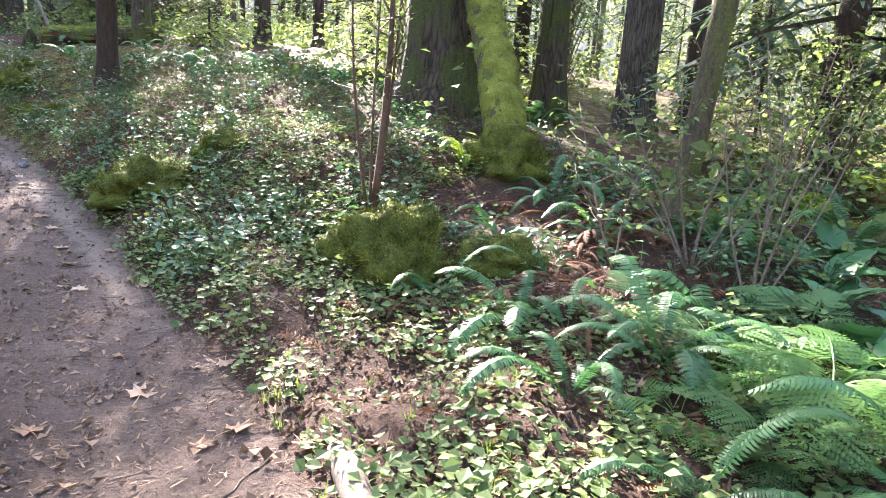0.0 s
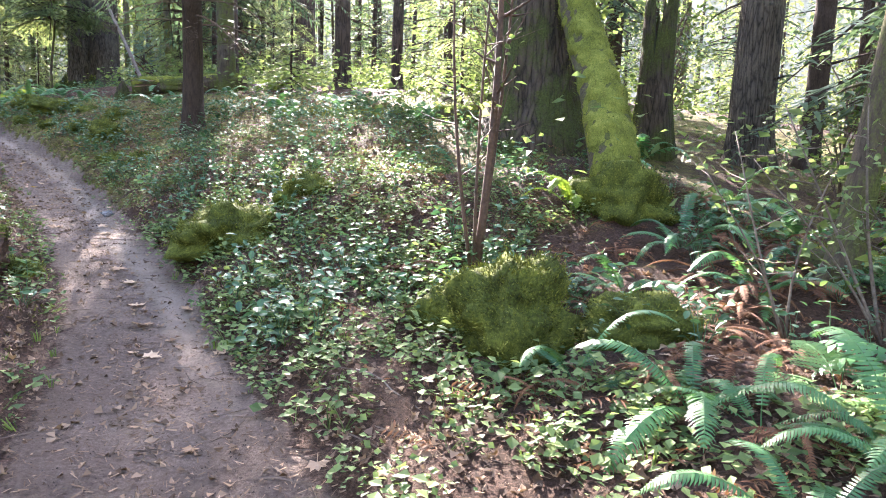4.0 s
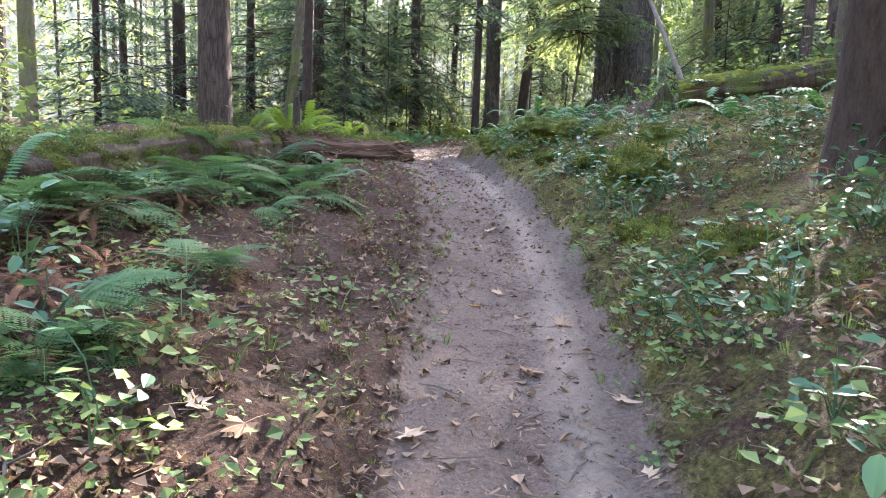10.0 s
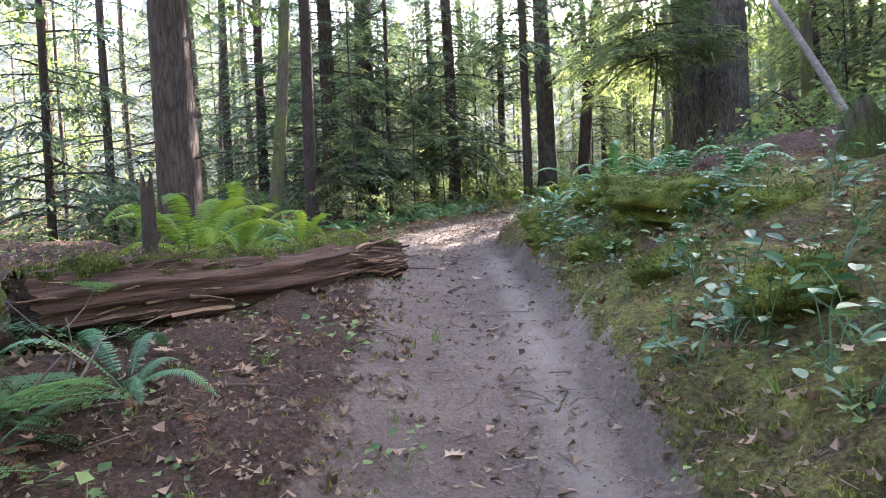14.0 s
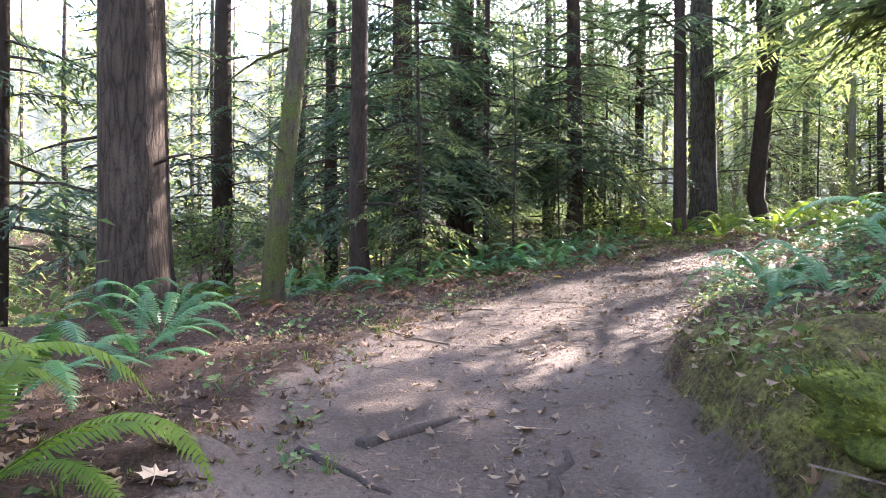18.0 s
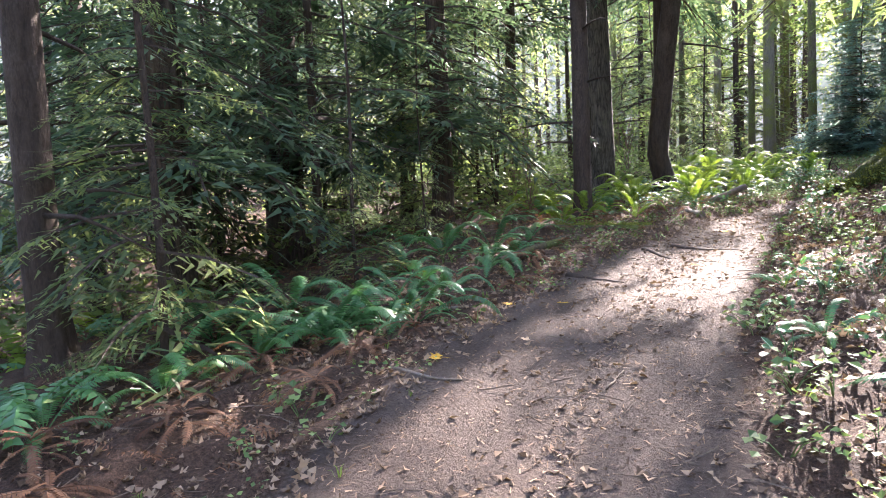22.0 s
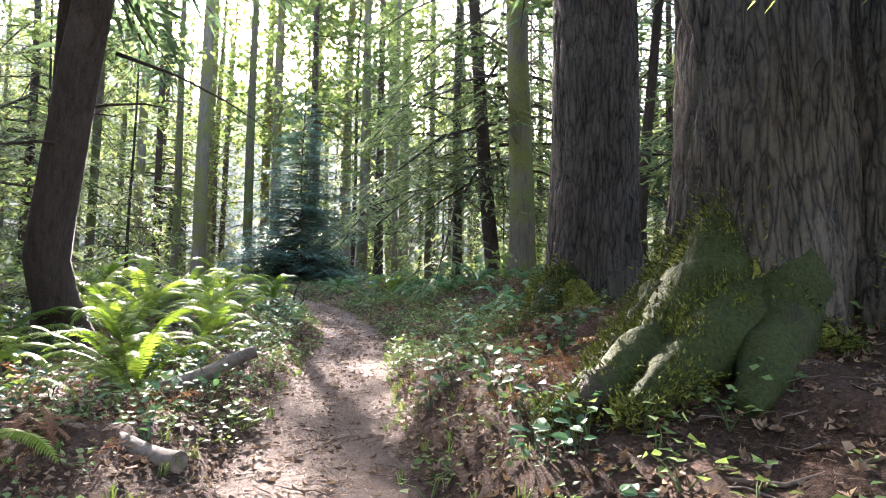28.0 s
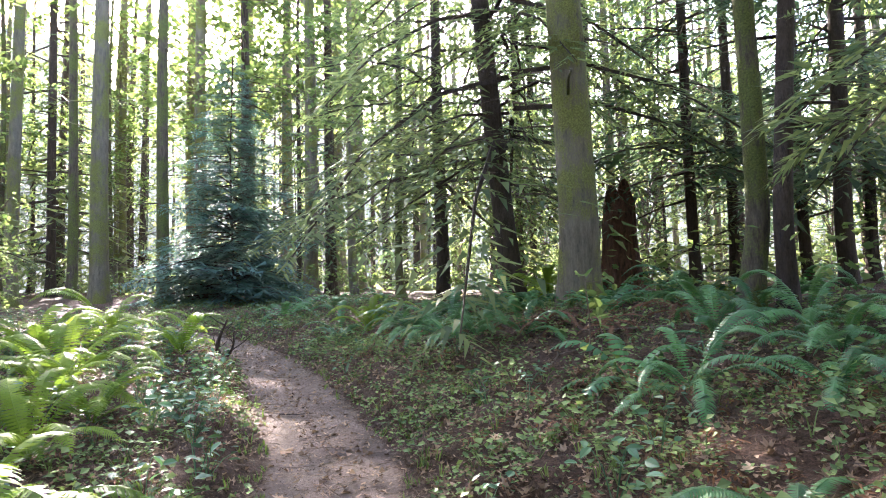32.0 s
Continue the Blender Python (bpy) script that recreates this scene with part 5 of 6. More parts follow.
        k = 1 + 0.42 * noise.noise(p * 1.4 + Vector((seed, 0, 0))) + 0.28 * noise.noise(p * 3.2 + Vector((0, seed, 0))) + 0.16 * noise.noise(p * 8) + 0.07 * noise.noise(p * 19)
        v.co = Vector((p.x * k * size[0], p.y * k * size[1], p.z * k * size[2]))
    me = bpy.data.meshes.new(name)
    bm.to_mesh(me)
    co = np.array([v.co[:] for v in bm.verts])
    no = np.array([v.normal[:] for v in bm.verts])
    bm.free()
    me.materials.append(mat)
    me.polygons.foreach_set("use_smooth", np.full(len(me.polygons), True))
    z = gz(x, y) + dz
    if not furry:
        return solo(name, me, pose(x, y, z, 0, 0, rng.uniform(0, 360)), label, category)
    ob = thing(name, x, y, z, rng.uniform(0, 6.3), 1.0, label, category)
    part("body", me, ob)
    furry = int(furry * 1.8)
    up = np.nonzero(no[:, 2] > -0.2)[0]
    pick = up[rng.integers(0, len(up), furry)]
    part("moss", Geo().add(*fuzz(rng, co[pick] + rng.normal(0, 0.02, (furry, 3)), no[pick], 0.010, 0.030)).mesh("moss", MOSS, False), ob, None, "short shaggy moss")
    return ob


def splinter_mesh(rng):
    """A torn slab of wood, one unit long, thin and pointed."""
    n, v = 5, []
    for i in range(n):
        f = i / (n - 1)
        w, h = 0.055 * (1 - 0.75 * f ** 2) * rng.uniform(0.6, 1.2), 0.016 * rng.uniform(0.7, 1.3)
        y, z = rng.normal(0, 0.012), 0.03 * f * f + rng.normal(0, 0.006)
        v += [(f, y - w, z - h), (f, y + w, z - h * rng.uniform(0.3, 1)), (f, y + w * 0.8, z + h), (f, y - w * 0.7, z + h * rng.uniform(0.5, 1.4))]
    q = [(4 * i + k, 4 * i + (k + 1) % 4, 4 * i + 4 + (k + 1) % 4, 4 * i + 4 + k) for i in range(n - 1) for k in range(4)] + [(3, 2, 1, 0), (4 * n - 4, 4 * n - 3, 4 * n - 2, 4 * n - 1)]
    return Geo().add(np.array(v), np.array(q)).mesh("splinter", SPLINTER, False)


SPLINTERS = [splinter_mesh(np.random.default_rng(300 + k)) for k in range(7)]


def log_thing(name, a, b, r0, r1, bark, seed, label, moss=0.0, splinters=0, rot_depth=0.0):
    """A fallen log from a to b: fluted body with ragged ends, moss in patches along its back, torn slabs."""
    rng = np.random.default_rng(seed)
    a, b = Vector(a), Vector(b)
    ob = thing(name, *a, 0, 1.0, label, "log")
    L = (b - a).length
    ex = (b - a).normalized()
    ey = Vector((0, 0, 1)).cross(ex).normalized()
    ez = ex.cross(ey)
    m = Matrix((ex, ey, ez)).transposed().to_4x4()
    sides = 56 if r0 > 0.15 else 18
    n = int(max(14, min(60, L / 0.09)))
    bend = 0.12 * r0 * rng.normal(0, 1, 4)

    def radius(f, ang):
        x, c, s = f * L, math.cos(ang), math.sin(ang)
        k = 1 + 0.10 * noise.noise((c * 1.2, s * 1.2, x * 1.1 + seed)) + 0.05 * noise.noise((c * 4, s * 4, x * 1.6 + seed))
        if rot_depth:
            k += rot_depth * (0.9 * noise.noise((c * 2.2, s * 2.2, x * 1.5 + seed)) + 0.8 * noise.noise((c * 6.5, s * 6.5, x * 0.9 + seed)) + 0.35 * noise.noise((c * 15, s * 15, x * 2.0)))
        if rot_depth:
            k *= 0.8 + 0.2 * min(1.0, 5 * f, 5 * (1 - f))
        return (r0 + (r1 - r0) * f) * k

    def middle(f):
        return bend[0] * math.sin(f * 5) + bend[1] * math.sin(f * 11), bend[2] * math.sin(f * 6) + bend[3] * math.sin(f * 9)

    v = []
    for i in range(n):
        f = i / (n - 1)
        cy, cz = middle(f)
        for k in range(sides):
            ang = k * 2 * math.pi / sides
            rr = radius(f, ang)
            end = (1 if i == n - 1 else -1 if i == 0 else 0.5 if i == n - 2 else -0.5 if i == 1 else 0)
            dx = end * (rot_depth + 0.03) * 0.25 * noise.noise((math.cos(ang) * 3.5, math.sin(ang) * 3.5, seed + i))
            v.append((f * L + dx, cy + rr * math.cos(ang), cz + rr * math.sin(ang)))
    q = [(i * sides + k, i * sides + (k + 1) % sides, (i + 1) * sides + (k + 1) % sides, (i + 1) * sides + k) for i in range(n - 1) for k in range(sides)]
    g = Geo().add(np.array(v), np.array(q))
    for i, x in ((0, 0.22 * r0 + 0.1 * rot_depth), (n - 1, L - 0.22 * r0 - 0.1 * rot_depth)):
        ring = np.vstack([np.array(v)[i * sides:(i + 1) * sides], [(x, 0, 0)]])
        g.add(ring, np.array([(k, (k + 1) % sides, sides) if i else ((k + 1) % sides, k, sides) for k in range(sides)]))
    part("body", g.mesh("body", bark), ob, m)
    if moss > 0:
        rows, cols, vv, thick = int(max(40, L * 20)), 22, [], []
        for i in range(rows):
            f = i / (rows - 1)
            cy, cz = middle(f)
            for k in range(cols):
                ang = math.pi / 2 + (k / (cols - 1) - 0.5) * math.pi * 1.5 * min(1.0, moss)
                rim = abs(2 * k / (cols - 1) - 1)
                grown = noise.noise((i * 0.21, k * 0.30, seed + 5)) + 0.6 * noise.noise((i * 0.7, k * 0.8, seed)) + 0.25 + 0.35 * moss - rim * 0.9
                lift = radius(f, ang) + max(-0.05, min(0.045, 0.07 * grown))
                vv.append((f * L, cy + lift * math.cos(ang), cz + lift * math.sin(ang)))
                thick.append(grown)
        vv = np.array(vv)
        cells = [(i, k) for i in range(rows - 1) for k in range(cols - 1) if max(thick[i * cols + k], thick[(i + 1) * cols + k + 1]) > -0.3]
        q = np.array([(i * cols + k, i * cols + k + 1, (i + 1) * cols + k + 1, (i + 1) * cols + k) for i, k in cells])
        lush = np.array([t > 0.05 for t in thick])
        mm = int(2000 * L * (r0 / 0.3) ** 0.5)
        pick = np.nonzero(lush)[0][rng.integers(0, int(lush.sum()), mm)]
        g = Geo().add(vv, q).add(*fuzz(rng, vv[pick] + rng.normal(0, 0.03, (mm, 3)), vv[pick] * [0, 1, 1], 0.010, 0.026))
        part("moss", g.mesh("moss", MOSS), ob, m, "green moss in patches along the top")
    for k in range(splinters):
        f = rng.uniform(0.0, 0.95) if k % 3 == 0 else rng.uniform(0, 0.4) ** 1.3
        ang = rng.uniform(-0.8, 1.0) if k % 4 else math.pi - rng.uniform(-0.7, 1.0)
        rr = radius(f, ang) * rng.uniform(0.94, 1.0)
        size = rng.uniform(0.12, 0.42) * (r0 / 0.28) if k % 5 else rng.uniform(0.4, 0.7)
        flip = 180 if f * L > size * 0.9 and rng.random() < 0.5 else 0
        part("splinter", SPLINTERS[k % 7], ob, m @ pose(f * L, rr * math.cos(ang), rr * math.sin(ang), math.degrees(ang) - 90) @ pose(0, 0, 0, rng.uniform(-40, 40), rng.uniform(-6, 3), flip + rng.uniform(-9, 9)) @ Matrix.Diagonal((size, size * rng.uniform(0.12, 0.55) + 0.05, size * rng.uniform(0.5, 2.2) + 0.05, 1)))
    return ob


def stick(x, y, length, r, turn, seed, mat=None, label="fallen bare stick lying on the ground", category="stick", lift=0.0, fork=False):
    rng = np.random.default_rng(seed)
    d = np.array([math.cos(turn), math.sin(turn)])
    pts = []
    for f in np.linspace(-0.5, 0.5, 7):
        q = np.array([x, y]) + d * f * length + np.array([-d[1], d[0]]) * rng.normal(0, 0.02 * length)
        pts.append((q[0] - x, q[1] - y, gz(*q) + r * 0.6 + lift * (f + 0.5)))
    z0 = pts[0][2]
    pts = np.array(pts) - [0, 0, z0]
    v, f = tube(pts, r * np.linspace(1.0, 0.5, 7), 7, 0.12, rng)
    g = Geo().add(v, f)
    if fork:
        a = pts[3]
        g.add(*tube([a, a + [0.12 * length * d[1], -0.12 * length * d[0], 0.03], a + [0.1 * length * d[0] + 0.22 * length * d[1], 0.1 * length * d[1] - 0.22 * length * d[0], 0.04]], [r * 0.6, r * 0.45, r * 0.2], 5))
    return solo("stick", g.mesh("stick", mat or DEADWOOD), pose(x, y, z0), label, category, "fallen sticks")


boulder("mossy_boulder", -0.33, 5.3, (0.44, 0.40, 0.46), MOSS, 2, "round boulder thickly grown with yellow-green moss", "rock", 0.17, 6000)
boulder("moss_hummock", 0.55, 5.5, (0.40, 0.32, 0.22), MOSS, 6, "low hummock of bright yellow moss and leaf litter", "moss", 0.06, 1400)
boulder("moss_hummock", -0.85, 5.7, (0.25, 0.2, 0.2), MOSS, 9, "small mossy stub beside the saplings", "moss", 0.05, 700)
boulder("moss_hummock", -3.5, 7.85, (0.86, 0.5, 0.30), MOSS, 12, "long mossy hummock beside the trail", "moss", -0.02, 6000)
boulder("moss_hummock", -2.9, 8.75, (0.4, 0.3, 0.22), MOSS, 15, "moss-grown hummock under shrub leaves", "moss", 0.02, 2200)
boulder("moss_hummock", 0.85, 8.4, (0.55, 0.42, 0.42), MOSS, 19, "moss-covered root mass of the leaning snag", "moss", 0.02, 5000)
boulder("mossy_boulder", -9.0, 14.0, (0.36, 0.30, 0.28), MOSS, 22, "dark boulder capped with shaggy moss on the bank", "rock", 0.06, 2600)
boulder("moss_hummock", -12.3, 16.9, (0.6, 0.45, 0.26), MOSS, 25, "bright green moss hummock on the bank", "moss", 0.05, 2000)
boulder("moss_hummock", -13.4, 17.5, (0.5, 0.4, 0.25), MOSS, 27, "bright green moss hummock on the bank", "moss", 0.05, 1800)
boulder("moss_hummock", -6.0, 5.75, (0.42, 0.3, 0.34), MOSS, 33, "mound of moss and duff against the rotten log", "moss", 0.02, 2600)
boulder("moss_hummock", -5.45, 6.05, (0.26, 0.2, 0.2), MOSS, 34, "mound of moss and duff against the rotten log", "moss", 0.0, 1400)
boulder("moss_hummock", -5.0, 6.42, (0.26, 0.2, 0.12), MOSS, 35, "low moss pad at the log's end", "moss", 0.0, 1200)
for k, (x, y, s) in enumerate([(-7.0, 12.2, 0.42), (-8.1, 12.9, 0.36), (-9.4, 14.2, 0.3), (-10.4, 15.2, 0.4), (-11.4, 15.6, 0.34), (-11.2, 16.6, 0.46), (-12.6, 16.2, 0.34), (-13.7, 16.8, 0.36), (-14.6, 17.6, 0.4), (-9.9, 15.9, 0.5)]):
    boulder("moss_hummock", x, y, (s * 0.9, s * 0.7, s * 0.42), MOSS, 200 + k, "shaggy green moss hummock on the bank", "moss", -0.06, 1600)
boulder("stone", -6.14, 9.62, (0.10, 0.07, 0.05), STONE, 31, "small dark grey stone in the trail", "rock", 0.02)

# leaning snag and old stump above the start
LOGS = [
    ("mossy_snag", (0.88, 8.6, 0.95), (0.25, 11.4, 4.6), 0.31, 0.2, BARK_MOSSY, 41, "leaning dead trunk covered in green moss", 1.0, 0),
    ("rotten_log", (-4.75, 6.05, 0.38), (-6.7, 4.75, 0.55), 0.30, 0.33, ROTTEN, 43, "rotten red-brown log with mossy top and splintered end", 0.34, 150, 0.16),
    ("rotten_log", (-14.75, 15.4, 1.86), (-13.0, 11.9, 1.82), 0.23, 0.24, ROTTEN, 45, "rotten fallen log with mossy back and splintered end beside the trail", 0.42, 210, 0.24),
    ("fallen_log", (-12.95, 11.8, 1.80), (-9.75, 6.2, 1.15), 0.24, 0.27, BARK_LOG, 44, "long dark fallen log with moss along its top", 0.7, 14, 0.14),
    ("fallen_log", (-11.1, 18.45, gz(-11.1, 18.45) + 0.24), (-8.3, 19.7, gz(-8.3, 19.7) + 0.24), 0.27, 0.25, BARK_LOG, 46, "fallen mossy log with a torn stump end", 0.6, 24, 0.14),
    ("fallen_log", (2.4, 7.5, 0.50), (8.2, 5.6, 0.38), 0.19, 0.15, BARK_LOG, 47, "dark fallen log lying behind the ferns", 0.35, 0),
    ("fallen_log", (-6.0, 15.5, 2.1), (-1.0, 13.0, 2.2), 0.2, 0.14, BARK_MOSSY, 48, "thin mossy fallen trunk across the slope", 0.7, 0),
    ("fallen_log", (-25.0, 29.3, 3.12), (-23.95, 28.75, 3.08), 0.07, 0.06, DEADWOOD, 50, "short weathered log at the trail edge", 0.0, 0),
    ("fallen_branch", (-24.9, 30.3, 3.2), (-24.25, 30.85, 3.5), 0.06, 0.055, DEADWOOD, 51, "broken stout branch poking up at the trail edge", 0.0, 0),
    ("fallen_log", (-25.2, 26.4, 2.93), (-24.1, 27.5, 2.88), 0.10, 0.08, BARK_LOG, 52, "dark fallen limb along the trail edge", 0.3, 4),
    ("fallen_log", (-23.9, 23.9, gz(-23.9, 23.9) + 0.06), (-24.15, 25.4, gz(-24.15, 25.4) + 0.1), 0.065, 0.045, BARK_LOG, 53, "grey fallen limb along the trail edge", 0.0, 0),
    ("fallen_log", (-0.40, 2.78, gz(-0.40, 2.78) + 0.02), (-0.02, 1.75, gz(-0.02, 1.75) + 0.03), 0.07, 0.06, DEADWOOD, 56, "short pale weathered log at the trail edge", 0.0, 6, 0.1),
    ("leaning_pole", (-12.8, 22.0, gz(-12.8, 22.0) - 0.1), (-15.8, 23.4, 8.2), 0.06, 0.04, DEADWOOD, 54, "thin dead pole leaning among the trees", 0.0, 0),
    ("fallen_limb", (5.5, 9.4, 2.2), (9.6, 8.2, 3.6), 0.10, 0.06, BARK_DARK, 55, "long dark limb slanting from a trunk", 0.0, 0),
]
for spec in LOGS:
    log_thing(*spec)


def stump(x, y, r, h, mat, seed, label, teeth=0.5):
    rng = np.random.default_rng(seed)
    n, rows, v = 40, 14, []
    for j in range(rows):
        for k in range(n):
            a = k * 2 * math.pi / n
            top = h * (1 - teeth * (0.5 + 0.5 * math.sin(a * 2 + seed)) * (0.6 + 0.8 * abs(noise.noise((math.cos(a) * 3, math.sin(a) * 3, seed)))))
            z = -0.3 + (top + 0.3) * j / (rows - 1)
            rr = r * (1 + 0.4 * math.exp(-max(z, 0) / 0.5) - 0.12 * z / h) * (1 + 0.16 * noise.noise((math.cos(a) * 3.5, math.sin(a) * 3.5, z * 0.5)))
            if j == rows - 1:
                rr *= 0.85
            v.append((rr * math.cos(a), rr * math.sin(a), z))
    i = (np.arange(rows - 1)[:, None] * n + np.arange(n)[None]).ravel()
    j = (np.arange(rows - 1)[:, None] * n + (np.arange(n)[None] + 1) % n).ravel()
    g = Geo().add(np.array(v), np.stack([i, j, j + n, i + n], 1))
    top = len(v) - n
    v2 = np.vstack([np.array(v)[top:], [(0, 0, h * 0.35)]])
    g.add(v2, np.array([(k, (k + 1) % n, n) for k in range(n)]))
    return solo("stump", g.mesh("stump", mat), pose(x, y, gz(x, y)), label, "stump")


stump(0.0, 11.6, 0.74, 5.2, BARK_STUMP, 61, "broad old cedar stump, mossy and hollow")
stump(1.9, 12.2, 0.28, 3.4, BARK_STUMP, 62, "tall rotten brown stump with torn top")
stump(-11.3, 18.3, 0.16, 0.5, BARK_STUMP, 63, "torn brown stump at the log's end", 0.95)
stump(-19.6, 42.6, 0.34, 2.3, BARK_ROT, 64, "tall dark red rotten stump", 0.4)
stump(-14.2, 12.85, 0.05, 0.9, BARK_DARK, 66, "thin dark broken stub on the log", 0.3)

# roots across the trail
ROOTS = [(-15.7, 16.95, 0.95, 0.05, 2.4), (-16.6, 16.7, 0.75, 0.05, 2.0), (-15.3, 15.95, 0.8, 0.04, 1.0), (-16.2, 16.2, 0.6, 0.035, 0.4), (-22.6, 26.5, 0.9, 0.05, 0.2), (-22.9, 25.85, 0.7, 0.05, -0.5), (-13.9, 15.6, 0.5, 0.03, 2.2), (-22.6, 24.2, 0.7, 0.045, 0.3), (-24.85, 37.5, 0.4, 0.02, 0.3)]
for k, (x, y, L, r, a) in enumerate(ROOTS):
    ob = stick(x, y, L, r, a, 70 + k, BARK_DARK, "worn tree root crossing the trail", "root")
    ob.name = "root"
    ob["group"] = "roots in the trail"
    ob.location.z -= r * 0.85

STICKS = [(-21.5, 20.95, 0.55, 0.022, 0.6), (-20.55, 21.9, 0.35, 0.012, 1.9), (-21.5, 22.35, 0.18, 0.008, 0.5), (-24.2, 26.1, 1.5, 0.02, 0.25), (-23.9, 25.4, 1.2, 0.018, 0.9), (-23.2, 22.9, 0.7, 0.02, 0.7), (-22.8, 22.4, 0.5, 0.02, 0.9),
          (-6.6, 7.9, 0.7, 0.018, 1.0), (-8.9, 11.2, 0.5, 0.012, 2.6), (-11.2, 14.25, 0.22, 0.014, 2.1), (-1.1, 4.55, 0.7, 0.012, -0.7), (-0.75, 2.6, 0.4, 0.008, 1.2), (-1.35, 2.3, 0.3, 0.012, 0.1), (-20.3, 27.6, 2.3, 0.018, -0.25), (-19.6, 27.3, 1.9, 0.016, 0.3), (-20.0, 28.1, 1.4, 0.014, 0.7),
          (-20.9, 27.5, 1.2, 0.012, 2.5), (-21.6, 36.6, 1.0, 0.02, 0.2), (-21.0, 37.2, 1.3, 0.018, 2.8), (-22.1, 37.0, 0.8, 0.015, 1.2), (-10.5, 12.0, 0.6, 0.012, 2.4), (-13.0, 13.6, 0.8, 0.014, 2.2), (-7.4, 8.2, 0.6, 0.012, 2.9), (0.2, 7.3, 1.9, 0.014, 0.1), (-1.6, 7.0, 1.2, 0.014, 2.9), (-18.9, 17.6, 0.9, 0.016, 0.5), (-20.2, 18.6, 1.1, 0.02, 0.9), (-19.3, 18.3, 0.4, 0.01, 2.4)]
for k, (x, y, L, r, a) in enumerate(STICKS):
    stick(x, y, L, r * 0.75, a, 90 + k, (DEADWOOD, TWIG)[k % 2], fork=k % 3 == 1)

# uprooted tangle behind the giants
ob = thing("root_tangle", -18.0, 30.4, gz(-18.0, 30.4), 0, 1.0, "tangle of dark broken roots and limbs", "deadwood")
rngt = np.random.default_rng(77)
for k in range(22):
    a, L = rngt.uniform(-0.9, 2.2), rngt.uniform(0.5, 1.9)
    e = np.array([math.cos(a) * L, math.sin(a) * L * 0.6, rngt.uniform(-0.12, 0.2)])
    s = np.array([rngt.uniform(-0.4, 0.4), rngt.uniform(-0.4, 0.4), rngt.uniform(0.3, 1.7)])
    w = rngt.uniform(0.015, 0.055)
    pts = spline_table([s, s + (e - s) * 0.35 + rngt.normal(0, 0.13, 3), s + (e - s) * 0.7 + rngt.normal(0, 0.13, 3), e], 4)
    v, f = tube(pts, w * np.linspace(1.0, 0.35, len(pts)), 8, 0.16, rngt)
    part("limb", Geo().add(v, f).mesh("limb", BARK_DARK if k % 3 else BARK_ROT), ob)


# ---- saplings and shrubs near the start ----
def stems(name, x, y, defs, mat, label, category, leaves=None, seed=1):
    """Slim stems from one foot; defs: lean x, lean y, height, radius."""
    rng = np.random.default_rng(seed)
    ob = thing(name, x, y, gz(x, y), 0, 1.0, label, category)
    tips = []
    for lx, ly, h, r in defs:
        f = np.linspace(0, 1, 8)
        bend = rng.uniform(-0.08, 0.08, 2)
        pts = np.stack([lx * h * f + bend[0] * np.sin(f * 4), ly * h * f + bend[1] * np.sin(f * 3.3), h * f - 0.05], 1)
        g = Geo().add(*tube(pts, r * (1 - 0.75 * f), 7, 0.05, rng))
        for k in range(int(h * 5)):
            q = rng.uniform(0.3, 0.95)
            o = np.array([np.interp(q, f, pts[:, i]) for i in range(3)])
            d = rng.normal(0, 1, 3) * [1, 1, 0.4] + [0, 0, 0.5]
            d = d / np.linalg.norm(d) * rng.uniform(0.15, 0.55)
            g.add(*tube([o, o + d * 0.5, o + d + [0, 0, 0.04]], [r * 0.35, r * 0.22, r * 0.08], 4, close=False))
            tips += [o + d * t for t in (0.5, 0.75, 1.0)]
        part("stem", g.mesh("stem", mat), ob)
    if leaves and tips:
        mat2, n, size = leaves
        p = np.array(tips)[rng.integers(0, len(tips), n)] + rng.normal(0, 0.05, (n, 3))
        part("foliage", Geo().add(*spread(LEAF_V * 1.0, LEAF_F, p, turns(rng, n, 0.5, size * 0.7, size * 1.2))).mesh("foliage", mat2, False), ob)
    return ob


LEAF_V = np.array([(0, 0, 0), (0.28, 0.30, 0.07), (0.68, 0.26, 0.05), (1.0, 0, -0.08), (0.68, -0.26, 0.05), (0.28, -0.30, 0.07)])
LEAF_F = np.array([(0, 3, 2, 1), (0, 5, 4, 3)])
BROAD_V = np.array([(0, 0, 0), (0.12, 0.17, 0.04), (0.36, 0.27, 0.08), (0.64, 0.24, 0.07), (0.86, 0.12, 0.01), (1.0, 0, -0.06), (0.86, -0.12, 0.01), (0.64, -0.24, 0.07), (0.36, -0.27, 0.08), (0.12, -0.17, 0.04), (0.36, 0, 0.0), (0.66, 0, 0.0)])
BROAD_F = np.array([(0, 10, 2, 1), (10, 11, 3, 2), (11, 5, 4, 3), (0, 9, 8, 10), (10, 8, 7, 11), (11, 7, 6, 5)])
SMALL_V = np.array([(0, 0, 0), (0.52, 0.44, 0.09), (1.0, 0, -0.06), (0.56, -0.42, 0.07)])
SMALL_F = np.array([(0, 3, 2, 1)])
stems("dead_stub", -26.6, 40.6, [(0.05, 0.0, 0.65, 0.05), (0.5, 0.1, 0.45, 0.03), (-0.35, 0.1, 0.4, 0.025)], BARK_DARK, "small dark forked dead stub by the trail", "deadwood", None, 65)
stems("sapling", -0.68, 6.55, [(0.03, 0.02, 4.4, 0.045), (0.08, 0.0, 4.0, 0.022), (-0.1, 0.03, 3.6, 0.02), (0.02, -0.06, 3.4, 0.018)], STEM_RED, "clump of bare reddish-brown sapling stems", "sapling", (SHRUB_LEAF, 90, 0.06), 101)
